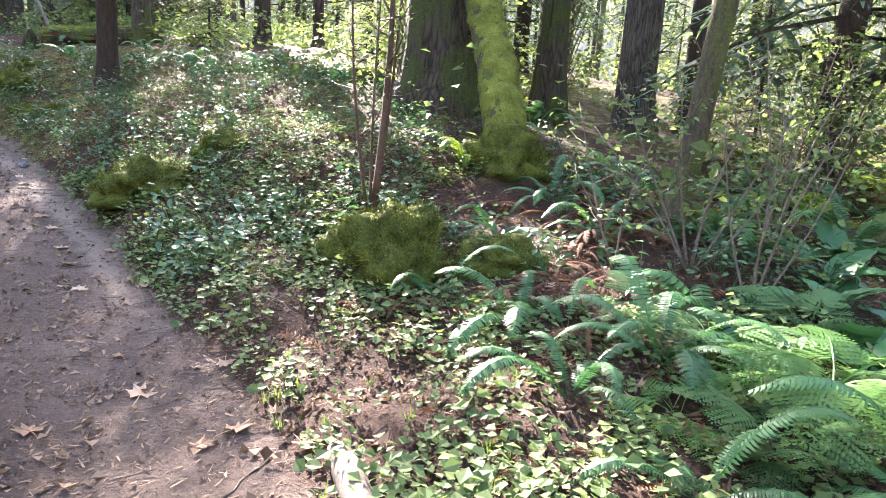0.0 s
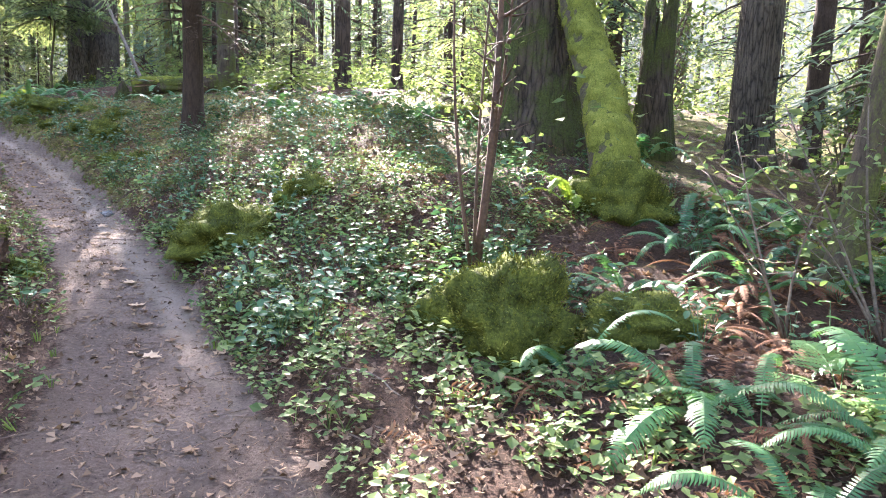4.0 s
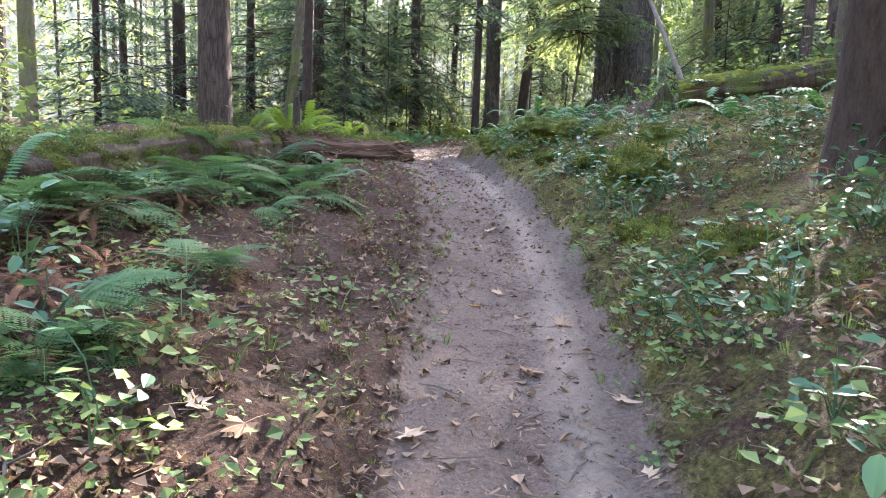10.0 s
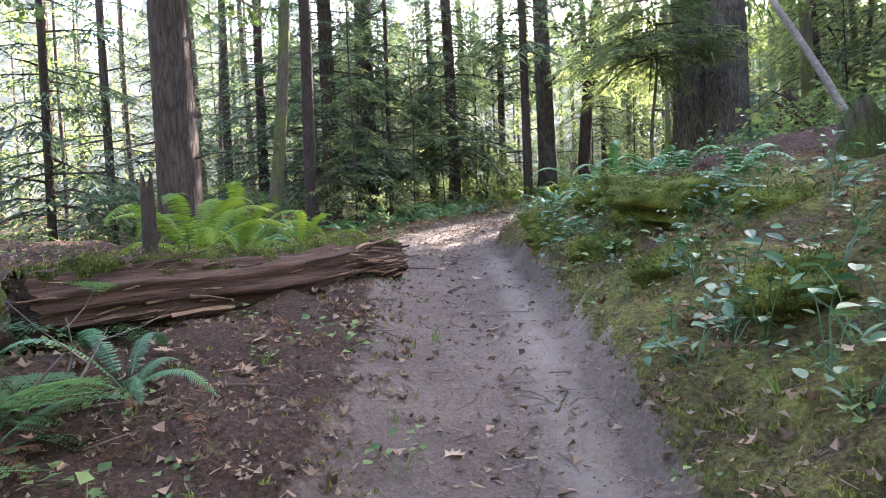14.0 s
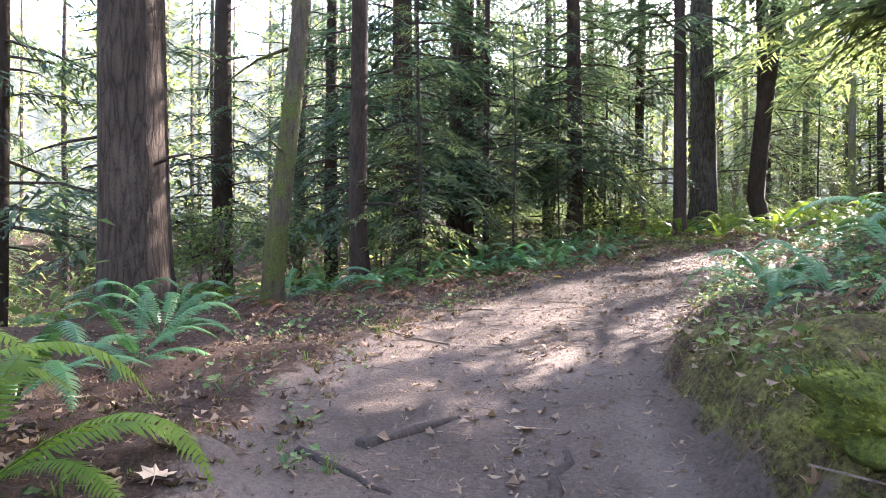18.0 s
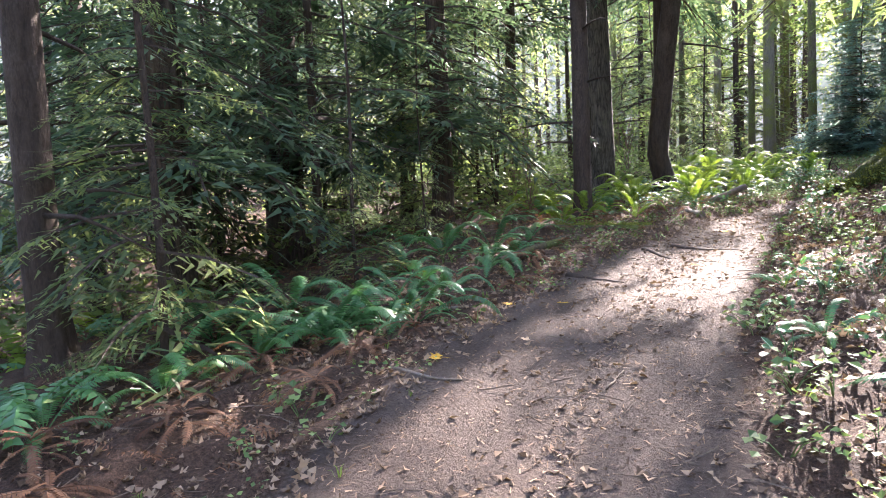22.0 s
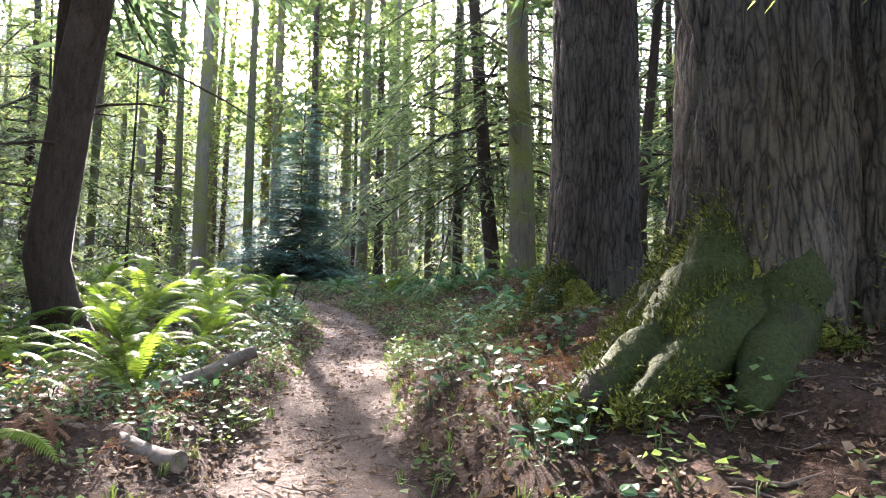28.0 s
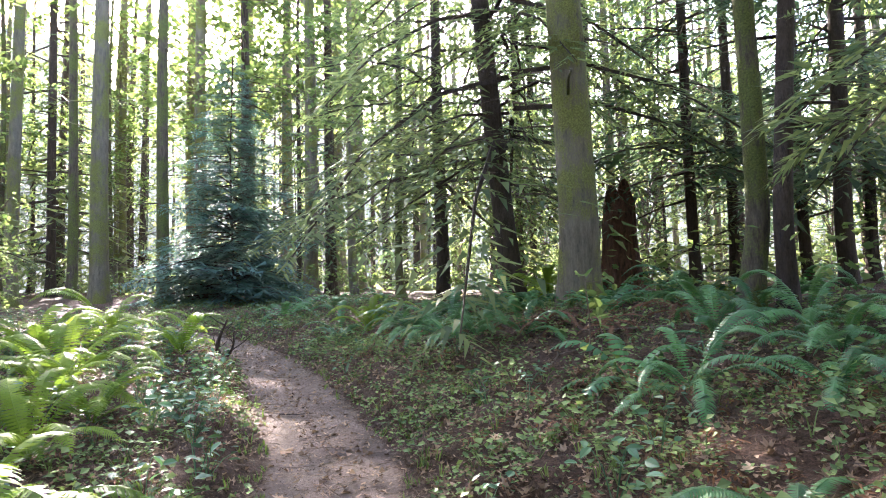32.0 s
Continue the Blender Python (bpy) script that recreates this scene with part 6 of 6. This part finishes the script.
stems("dead_twigs", -12.0, 11.9, [(0.9, 0.3, 0.35, 0.012), (0.5, -0.6, 0.4, 0.011), (-0.4, 0.4, 0.45, 0.010), (0.1, 0.8, 0.4, 0.010), (1.3, -0.3, 0.3, 0.009), (-0.8, -0.3, 0.35, 0.009)], DEADWOOD, "tangle of pale dry twigs against the log", "twigs", None, 114)
stems("shrub", -6.3, 6.2, [(0.2, 0.0, 0.6, 0.008), (-0.3, 0.2, 0.55, 0.007), (0.4, 0.3, 0.6, 0.007), (0.7, -0.1, 0.5, 0.006)], TWIG, "small shrub with broad blue-green leaves over the log", "shrub", (SALAL, 60, 0.13), 115)
stems("shrub", 2.3, 5.7, [(0.25, 0.0, 1.9, 0.018), (-0.15, 0.05, 1.8, 0.016), (-0.45, 0.1, 1.7, 0.016), (0.5, 0.0, 1.6, 0.014), (0.7, 0.1, 1.5, 0.013), (-0.7, 0.1, 1.3, 0.013)], DEADWOOD, "thin tan twiggy shrub with few small leaves", "shrub", (HERB, 260, 0.06), 112)
stems("shrub", 3.3, 6.3, [(0.25, 0.0, 1.9, 0.016), (-0.35, 0.05, 1.8, 0.014), (0.5, 0.0, 1.6, 0.014), (-0.1, 0.1, 2.1, 0.013)], DEADWOOD, "thin tan twiggy shrub with few small leaves", "shrub", (HERB, 300, 0.06), 113)
stems("shrub", 2.5, 4.9, [(0.3, 0.0, 1.6, 0.014), (0.1, 0.15, 1.8, 0.012), (-0.25, 0.1, 1.5, 0.012), (0.05, -0.1, 1.4, 0.010), (0.5, 0.1, 1.7, 0.011)], DEADWOOD, "thin tan twiggy shrub with few small leaves", "shrub", (HERB, 160, 0.06), 102)
stems("shrub", 1.6, 5.6, [(-0.3, 0.1, 1.5, 0.012), (0.2, 0.1, 1.5, 0.012), (-0.5, 0.0, 1.3, 0.010)], DEADWOOD, "thin tan twiggy shrub with few small leaves", "shrub", (HERB, 120, 0.06), 103)
stems("dry_canes", 1.9, 1.95, [(1.2, 0.75, 1.3, 0.012), (1.45, 0.8, 1.2, 0.012), (1.1, 0.4, 1.1, 0.010), (1.7, 0.1, 0.6, 0.008)], TWIG, "long dry tan canes arching over the leaves", "shrub", None, 104)
stems("shrub", 3.6, 6.9, [(0.2, 0.0, 2.2, 0.015), (-0.2, 0.1, 2.0, 0.014), (0.0, -0.2, 1.8, 0.012), (0.4, 0.1, 2.0, 0.012)], TWIG, "leafy light green shrub", "shrub", (SHRUB_LEAF, 420, 0.07), 105)
stems("shrub", 4.6, 8.3, [(0.2, 0.0, 2.2, 0.015), (-0.2, 0.1, 2.0, 0.014), (0.0, -0.2, 1.8, 0.012)], TWIG, "leafy light green shrub", "shrub", (SHRUB_LEAF, 420, 0.08), 106)
stems("seedling", -21.9, 36.5, [(0.02, 0.0, 0.95, 0.010), (0.3, 0.1, 0.6, 0.007)], TWIG, "young sapling with pale drooping leaves", "sapling", (SHRUB_LEAF, 60, 0.13), 107)
for k, (x, y) in enumerate([(-33.5, 27.0), (-31.0, 27.5), (-30.5, 21.5), (-29.5, 29.0), (-34.0, 24.0)]):
    stems("thicket", x, y, [(0.05 * i - 0.15, 0.07 * ((i * 7) % 5) - 0.15, 3.2 + 0.3 * (i % 3), 0.022) for i in range(7)], BARK_DARK, "thicket of thin dark stems with sparse leaves", "shrub", (SHRUB_LEAF, 260, 0.09), 120 + k)


# ---- large wet-ground leaves ----
def big_leaf_mesh(rng):
    n, v = 12, []
    for i in range(n):
        f = i / (n - 1)
        w = 0.27 * math.sin(math.pi * f ** 0.75) ** 0.8 + 0.004
        z = 0.35 * f - 0.5 * f * f
        for s in (-1, -0.5, 0, 0.5, 1):
            v.append((f, w * s, z + 0.10 * abs(s) * w / 0.27 + 0.018 * math.sin(f * 30 + s * 5)))
    q = [(i * 5 + k, i * 5 + k + 1, i * 5 + k + 6, i * 5 + k + 5) for i in range(n - 1) for k in range(4)]
    return Geo().add(np.array(v), np.array(q)).mesh("leaf", SKUNK)


BIG_LEAF = [big_leaf_mesh(rng) for _ in range(2)]
r4 = np.random.default_rng(51)
for x, y in [(2.57, 3.55), (2.95, 3.0), (3.3, 2.55), (2.75, 4.0), (3.35, 3.3), (3.1, 3.6), (3.7, 4.5), (3.3, 4.3), (2.9, 2.4), (3.7, 2.9), (4.0, 3.9), (3.0, 4.7), (3.6, 3.9), (4.1, 4.7), (3.4, 5.4), (4.2, 3.2), (4.6, 5.6), (2.4, 2.6), (3.9, 6.1), (5.0, 4.2)]:
    ob = thing("skunk_cabbage", x, y, gz(x, y) - 0.03, 0, r4.uniform(0.9, 1.15), "clump of huge glossy green leaves on wet ground", "plant", "large-leaved plants")
    for k in range(6):
        part("leaf", BIG_LEAF[k % 2], ob, pose(0, 0, 0, r4.uniform(-15, 15), r4.uniform(-55, -5), k * 60 + r4.uniform(-20, 20)) @ Matrix.Scale(r4.uniform(0.32, 0.54), 4))


# ---- fallen maple leaves ----
def maple_mesh(rng, mat):
    """A five-lobed leaf, one unit across, curled a little."""
    rim = []
    for k, (ang, L) in enumerate(((-2.2, 0.40), (-1.75, 0.36), (-1.15, 0.66), (-0.85, 0.46), (-0.55, 0.74), (-0.28, 0.48), (0.0, 0.80), (0.28, 0.48), (0.55, 0.74), (0.85, 0.46), (1.15, 0.66), (1.75, 0.36), (2.2, 0.40))):
        w = 0.10 if L > 0.5 else 0.0
        for da in ((-w, w) if w else (0,)):
            rim.append((ang + da * 0.9, L * (0.84 if w else 1) * 0.62))
        if w:
            rim.insert(-1, (ang, L * 0.66))
    curl, tw = rng.uniform(0.1, 0.5), rng.uniform(-0.3, 0.3)
    pts = [(0, 0, 0.02)] + [(r * math.cos(a), r * math.sin(a), curl * r * r + tw * r * math.sin(2 * a) * 0.6 + rng.uniform(-0.02, 0.03)) for a, r in rim]
    n = len(rim)
    g = Geo().add(np.array(pts), np.array([(0, k + 1, k + 2) for k in range(n - 1)]))
    g.add(*tube([(0, 0, 0.02), (-0.25, 0.02, 0.03), (-0.5, 0.06, 0.01)], [0.012, 0.010, 0.007], 3, close=False))
    return g.mesh("maple_leaf", mat, False)


rm = np.random.default_rng(61)
MAPLE = [maple_mesh(rm, MAPLE_DRY) for _ in range(4)]
MAPLE_Y = [maple_mesh(rm, MAPLE_GOLD) for _ in range(2)]


def maple(x, y, size, gold=False):
    pool = MAPLE_Y if gold else MAPLE
    m = pose(x, y, gz(x, y) + 0.012, rm.uniform(-12, 12), rm.uniform(-12, 12), rm.uniform(0, 360)) @ Matrix.Scale(size, 4)
    solo("maple_leaf", pool[int(rm.integers(len(pool)))], m, "fallen yellow maple leaf on the dirt" if gold else "dry tan fallen maple leaf", "leaf", "fallen maple leaves")


for x, y in [(-0.79, 3.2), (-0.58, 2.85), (-0.95, 3.0), (-0.9, 3.7), (-2.5, 5.4), (-5.9, 8.66), (-6.15, 8.55), (-6.34, 7.65), (-7.45, 8.95), (-7.6, 8.8), (-7.47, 10.62), (-7.81, 11.31), (-8.58, 11.52), (-5.75, 8.9), (-5.5, 8.6), (-9.6, 12.2), (-10.1, 12.9), (-12.6, 12.6), (-11.0, 11.7), (-15.5, 16.7), (-15.0, 16.2), (-14.2, 16.1),
             (-3.4, 5.9), (-3.0, 5.3), (-3.2, 6.3), (-3.7, 6.3), (-4.1, 6.9), (-4.5, 7.3), (-18.6, 17.1), (-19.2, 17.4), (-18.0, 16.6), (-19.8, 18.3), (-24.5, 35.0), (-24.3, 34.2), (-24.7, 36.1), (-10.7, 14.9), (-11.9, 16.5), (-9.9, 14.6), (-2.0, 4.0), (-1.6, 3.4), (-1.9, 2.9), (-7.3, 9.6), (-6.9, 10.6), (-16.4, 17.3)]:
    maple(x, y, rm.uniform(0.15, 0.24))
for x, y in [(-22.17, 23.15), (-21.72, 21.25), (-22.5, 22.75), (-23.1, 27.9)]:
    maple(x, y, rm.uniform(0.17, 0.22), True)
px, py = rm.uniform(-27, 2, 1500), rm.uniform(0, 38, 1500)
_, pl, ph = ground(px, py)
k = 0
for x, y, l, h in zip(px, py, pl, ph):
    if abs(l) < h + 2.6 and k < 150 and rm.random() < (0.35 if abs(l) < h else 1.0):
        maple(x, y, rm.uniform(0.10, 0.2), rm.random() < 0.05)
        k += 1


# ---- ground cover, countless ----
def patch(x, y, scale, seed):
    return np.array([noise.noise((a * scale, b * scale, seed)) for a, b in zip(x, y)])


def candidates(n, seed, reach, y0=-1.5, y1=47.0):
    rng = np.random.default_rng(seed)
    s = rng.uniform(0, 1, n)
    ys = LINE[:, 1]
    i = np.interp(y0 + (y1 - y0) * s, ys, np.arange(len(ys)))
    i0 = i.astype(int)
    d = rng.uniform(-1, 1, n)
    d = np.sign(d) * np.abs(d) ** 1.35 * reach
    x = np.interp(i, np.arange(len(ys)), LINE[:, 0]) - LINE_T[i0, 1] * d
    y = np.interp(i, np.arange(len(ys)), LINE[:, 1]) + LINE_T[i0, 0] * d
    z, lat, half = ground(x, y)
    return rng, x, y, z, lat, np.abs(lat) - half


def leafy_form(seed, leaves, radius, low, high, size, stalks=0):
    """A small plant: leaves held round a centre."""
    rng = np.random.default_rng(seed)
    a = rng.uniform(0, 6.3, leaves)
    r = radius * np.sqrt(rng.uniform(0, 1, leaves))
    p = np.stack([r * np.cos(a), r * np.sin(a), rng.uniform(low, high, leaves)], 1)
    v, f = spread(SMALL_V if size < 0.08 else BROAD_V, SMALL_F if size < 0.08 else BROAD_F, p, turns(rng, leaves, 0.33, size * 0.7, size * 1.25))
    for k in range(stalks):
        b = p[k % leaves]
        tv, tf = tube([(0, 0, -0.02), b * [0.5, 0.5, 0.7], b], [0.004, 0.003, 0.002], 3, close=False)
        f = np.vstack([f, tf + len(v)])
        v = np.vstack([v, tv])
    return v, f


def cover(name, forms, rng, x, y, z, lo, hi, tilt, mat, label, category, slots=None):
    g = Geo()
    which = rng.integers(0, len(forms), len(x))
    p = np.stack([x, y, z], 1)
    for k, (v, f) in enumerate(forms):
        sel = which == k
        if sel.any():
            g.add(*spread(v, f, p[sel], turns(rng, int(sel.sum()), tilt, lo, hi)))
    return tagged(new(name, g.mesh(name, mat, False)), label, category, kind="stuff")


# low herbs: thick beside the lower trail and beyond the giants, thin on the bare duff
rg, x, y, z, lat, out = candidates(26000, 1, 6.5)
dens = np.interp(y, [0, 6, 10, 13, 17, 21, 25, 30, 34, 47], [1.3, 1.3, 1.0, 0.5, 0.45, 0.5, 0.6, 0.55, 0.6, 0.6])
dens = np.where((lat > 0) & (y > 10.5) & (y < 23), dens * np.where(y < 16, 0.3, 0.6), dens)
dens = np.where((lat < 0) & (y > 5.5) & (y < 13), dens * 1.7, dens)
dens = np.where((lat < 0) & (y > 32.5), dens * 3.2, dens)
dens = np.where((lat > 0) & (y > 29), dens * 1.5, dens)
dens = np.where((lat > 0) & (y > 22) & (y < 28), dens * 0.5, dens)
dens = np.where((lat > 0) & (y > 3) & (y < 10), dens * 1.3, dens)
keep = (out > 0.02) & (rg.uniform(0, 1, len(x)) < np.clip(dens * (0.55 + 0.9 * patch(x, y, 0.9, 3)) * np.clip(0.4 + out * 2, 0, 1), 0, 1))
HERB_FORMS = [leafy_form(s, 12, 0.11, 0.012, 0.09, 0.036) for s in (1, 2, 3)] + [leafy_form(4, 12, 0.14, 0.03, 0.18, 0.06, 3)]
keep &= (x - 1.25) ** 2 + (y - 6.3) ** 2 > 1.7 ** 2
cover("ground_herbs", HERB_FORMS, rg, x[keep], y[keep], z[keep], 0.7, 1.35, 0.15, HERB, "low creeping green herbs and seedlings", "plants")

rg, x, y, z, lat, out = candidates(9000, 71, 4.2, -1.0, 8.0)
keep = (out > 0.04) & (lat < 0.6) & (rg.uniform(0, 1, len(x)) < 0.45 + 0.9 * patch(x, y, 0.8, 31))
keep &= (x - 1.25) ** 2 + (y - 6.3) ** 2 > 1.8 ** 2
cover("trefoil_carpet", [leafy_form(s, 10, 0.11, 0.02, 0.13, 0.062) for s in (41, 42, 43)], rg, x[keep], y[keep], z[keep], 0.7, 1.2, 0.15, HERB, "carpet of low trefoil leaves beside the path", "plants")

# glossy shrub leaves on the sunny bank
rg, x, y, z, lat, out = candidates(7000, 2, 6.0)
bank = ((lat < 0) & (y > 5) & (y < 11)) * 1.3 + ((lat < 0) & (y >= 11) & (y < 17.5)) * 1.9 + ((lat > 0) & (y > 29)) * 0.5 + ((lat < 0) & (y > 30)) * 0.2 + ((lat > 0) & (y > 3) & (y < 9)) * 0.3 + ((lat < 0) & (y > 20) & (y < 30)) * 0.25
keep = (out > 0.22) & (rg.uniform(0, 1, len(x)) < np.clip(bank * (0.5 + 1.1 * patch(x, y, 0.7, 8)), 0, 1))
SALAL_FORMS = [leafy_form(s, 15, 0.18, 0.06, 0.36, 0.08, 5) for s in (11, 12, 13)]
cover("glossy_shrubs", SALAL_FORMS, rg, x[keep], y[keep], z[keep], 0.7, 1.25, 0.15, SALAL, "knee-high shrubs with glossy oval leaves", "shrubs")

# low undergrowth farther off among the trees
rg, x, y, z, lat, out = candidates(10000, 81, 19.0, -3.0, 60.0)
keep = (out > 4.5) & (rg.uniform(0, 1, len(x)) < 0.75 + 0.7 * patch(x, y, 0.3, 91))
cover("undergrowth", [leafy_form(s, 9, 0.42, 0.05, 0.6, 0.079) for s in (51, 52, 53)], rg, x[keep], y[keep], z[keep], 1.2, 2.2, 0.15, SHRUB_LEAF, "light green undergrowth among the trees", "plants")

# leaf litter
rg, x, y, z, lat, out = candidates(72000, 3, 4.6)
keep = (rg.uniform(0, 1, len(x)) < np.where(out < -0.15, 0.35, np.where(out < 0.1, 0.35, 0.95)))
cover("leaf_litter", [(SMALL_V * [1, 1, 2.2], SMALL_F), (SMALL_V * [1, 0.6, -2.0], SMALL_F), (SMALL_V * [0.8, 1.2, 3.0], SMALL_F)], rg, x[keep], y[keep], z[keep] + 0.012, 0.018, 0.075, 0.3, LITTER, "brown and tan dead leaves strewn on the ground", "leaf litter")

rg, x, y, z, lat, out = candidates(19000, 33, 4.0)
keep = (out > 0.05) & (rg.uniform(0, 1, len(x)) < np.interp(y, [0, 8, 10, 20, 27, 32, 47], [0.6, 0.6, 0.8, 0.7, 1.0, 0.8, 0.35]))
rg2, x2, y2, z2, lat2, out2 = candidates(12000, 34, 4.0, 22.0, 40.0)
rg3, x3, y3, z3, lat3, out3 = candidates(5000, 35, 4.5, 0.0, 9.5)
rg4, x4, y4, z4, lat4, out4 = candidates(9000, 36, 3.4, 4.5, 24.0)
k2, k3, k4 = (lat2 < 0) & (out2 > 0.1), (lat3 < 0) & (out3 > 0.15), (lat4 > 0) & (out4 > 0.12)
x, y, z = np.concatenate([x[keep], x2[k2], x3[k3], x4[k4]]), np.concatenate([y[keep], y2[k2], y3[k3], y4[k4]]), np.concatenate([z[keep], z2[k2], z3[k3], z4[k4]])
def lobed(seed):
    """A shrivelled lobed leaf, about one unit long."""
    r = np.random.default_rng(seed)
    v = [(0, 0, 0.0)]
    for k in range(10):
        a = k * 2 * math.pi / 10 + r.uniform(-0.15, 0.15)
        d = (0.5 if k % 2 == 0 else 0.27) * r.uniform(0.7, 1.2)
        v.append((d * math.cos(a), 0.8 * d * math.sin(a), r.uniform(0.0, 0.9) * d + 0.5 * d * d))
    return np.array(v), np.array([(0, k + 1, (k + 1) % 10 + 1) for k in range(10)])
cover("curled_leaves", [lobed(s) for s in (1, 2, 3, 4)], rg, x, y, z + 0.008, 0.035, 0.095, 0.4, LITTER, "curled brown dead leaves on the banks", "leaf litter")

# twigs, needles and crumbs
rg, x, y, z, lat, out = candidates(9000, 4, 4.5)
TWIG_FORMS = [tube([(-0.5, 0, 0), (0, 0.05 * s, 0.02), (0.5, 0, 0)], [0.012, 0.014, 0.006], 3, close=False) for s in (1, -2, 3)]
keep = rg.uniform(0, 1, len(x)) < np.where(out < -0.1, 0.35, 0.8)
cover("twigs", TWIG_FORMS, rg, x[keep], y[keep], z[keep] + 0.008, 0.08, 0.34, 0.08, TWIG, "small fallen twigs and bark crumbs", "twigs")
rg, x, y, z, lat, out = candidates(48000, 5, 1.6)
keep = out < 0.15
CRUMB = [(np.array([(0, 0, 0), (0.6, 0.25, 0.25), (1, 0, 0.05), (0.5, -0.3, 0.1), (0.5, 0, 0.45)]), np.array([(0, 1, 4), (1, 2, 4), (2, 3, 4), (3, 0, 4)]))]
cover("dirt_crumbs", CRUMB, rg, x[keep], y[keep], z[keep] - 0.002, 0.005, 0.020, 0.2, CRUMBS, "crumbs of dirt, cones and bark on the trail", "debris")

rg, x, y, z, lat, out = candidates(80000, 25, 2.3, 0.0, 42.0)
keep = rg.uniform(0, 1, len(x)) < np.where(out < -0.2, 0.8, 1.0)
CHIP = [(np.array([(-0.5, -0.05, 0), (0.5, -0.03, 0.06), (0.5, 0.04, 0.05), (-0.5, 0.05, 0.02)]) * [1, k, 1], np.array([(0, 1, 2, 3)])) for k in (0.7, 1.2, 2.4)]
cover("needle_litter", CHIP, rg, x[keep], y[keep], z[keep] + 0.006, 0.015, 0.06, 0.25, LITTER, "fallen needles, bark chips and leaf scraps", "leaf litter")

# dead brown fern fronds and needles in heaps
rg, x, y, z, lat, out = candidates(9000, 6, 6.0)
red = ((x - 1.25) ** 2 + (y - 6.3) ** 2 < 1.9 ** 2) * 1.0 + ((lat < 0) & (y < 10)) * 0.5 + ((lat > 0) & (y > 6) & (y < 16)) * 0.15 + ((lat > 0) & (y > 19) & (y < 31)) * 0.7 + ((lat < 0) & (y > 29) & (y < 36)) * 0.7 + 0.12
keep = (out > 0.5) & (rg.uniform(0, 1, len(x)) < red)
def strip(n, seed):
    r = np.random.default_rng(seed)
    p = np.stack([np.linspace(0.05, 0.9, n), np.zeros(n), 0.12 * np.sin(np.linspace(0, 3, n))], 1)
    v, f = spread(np.array([(0, 0, 0), (0.5, 0.12, 0.0), (1, 0, -0.15), (0.5, -0.12, 0)]), np.array([(0, 1, 2, 3)]), np.repeat(p, 2, 0), np.array([rot(r.uniform(-0.5, 0.5), r.uniform(-0.4, 0.6), sd * 1.2) * 0.22 for _ in range(n) for sd in (-1, 1)]))
    return v, f
cover("dead_fronds", [strip(9, s) for s in (1, 2, 3)], rg, x[keep], y[keep], z[keep] + 0.03, 0.14, 0.34, 0.35, FERN_DEAD, "heaps of withered rust-brown fern fronds", "dead ferns")

# grass at the trail edge
rg, x, y, z, lat, out = candidates(9000, 7, 2.6)
grassy = np.interp(y, [0, 5, 9, 20, 29, 32, 47], [0.15, 0.3, 0.12, 0.05, 0.2, 0.55, 0.5])
keep = (out > -0.05) & (out < 1.3) & (rg.uniform(0, 1, len(x)) < grassy)
def tuft(seed):
    r = np.random.default_rng(seed)
    v, f = [], []
    for k in range(9):
        a, L, b = r.uniform(0, 6.3), r.uniform(0.5, 1.0), r.uniform(0.15, 0.6)
        d, w = np.array([math.cos(a), math.sin(a), 0]), np.array([-math.sin(a), math.cos(a), 0]) * 0.03
        o = d * r.uniform(0, 0.25)
        m = o + d * b * 0.35 * L + [0, 0, 0.6 * L]
        e = o + d * b * L + [0, 0, 0.85 * L - b * 0.4]
        n = len(v)
        v += [o - w, o + w, m + w * 0.8, m - w * 0.8, e + w * 0.1, e - w * 0.1]
        f += [(n, n + 1, n + 2, n + 3), (n + 3, n + 2, n + 4, n + 5)]
    return np.array(v), np.array(f)
cover("grass", [tuft(s) for s in (1, 2, 3)], rg, x[keep], y[keep], z[keep], 0.06, 0.15, 0.2, GRASS, "thin grass along the trail edge", "grass")

# moss cushions on the banks
def sprig(seed):
    r = np.random.default_rng(seed)
    p = r.normal(0, 0.6, (9, 3)) * [1, 1, 0.1]
    return fuzz(r, p, np.tile([0, 0, 1.0], (9, 1)), 0.5, 1.1)


rg, x, y, z, lat, out = candidates(52000, 8, 2.8, 5.0, 19.5)
mossy = np.where(lat < 0, np.interp(y, [5, 8, 10, 12, 18.5, 19.5], [0.3, 0.5, 0.6, 1.0, 1.0, 0.2]), 0.3)
keep = (out > 0.10) & (rg.uniform(0, 1, len(x)) < mossy * np.interp(out, [0.1, 1.1, 2.0], [1.0, 0.75, 0.25]) * np.clip(0.40 + 1.8 * patch(x, y, 1.1, 21), 0, 1))
rg2, x2, y2, z2, lat2, out2 = candidates(9000, 28, 3.0, 0.0, 44.0)
k2 = (out2 > 0.1) & (rg2.uniform(0, 1, len(x2)) < 0.5 * np.clip(0.1 + 1.8 * patch(x2, y2, 1.1, 22), 0, 1))
x, y, z = np.concatenate([x[keep], x2[k2]]), np.concatenate([y[keep], y2[k2]]), np.concatenate([z[keep], z2[k2]])
cover("bank_moss", [sprig(s) for s in (1, 2, 3)], rg, x, y, z, 0.014, 0.034, 0.3, MOSS, "shaggy moss cushions on the bank", "moss")
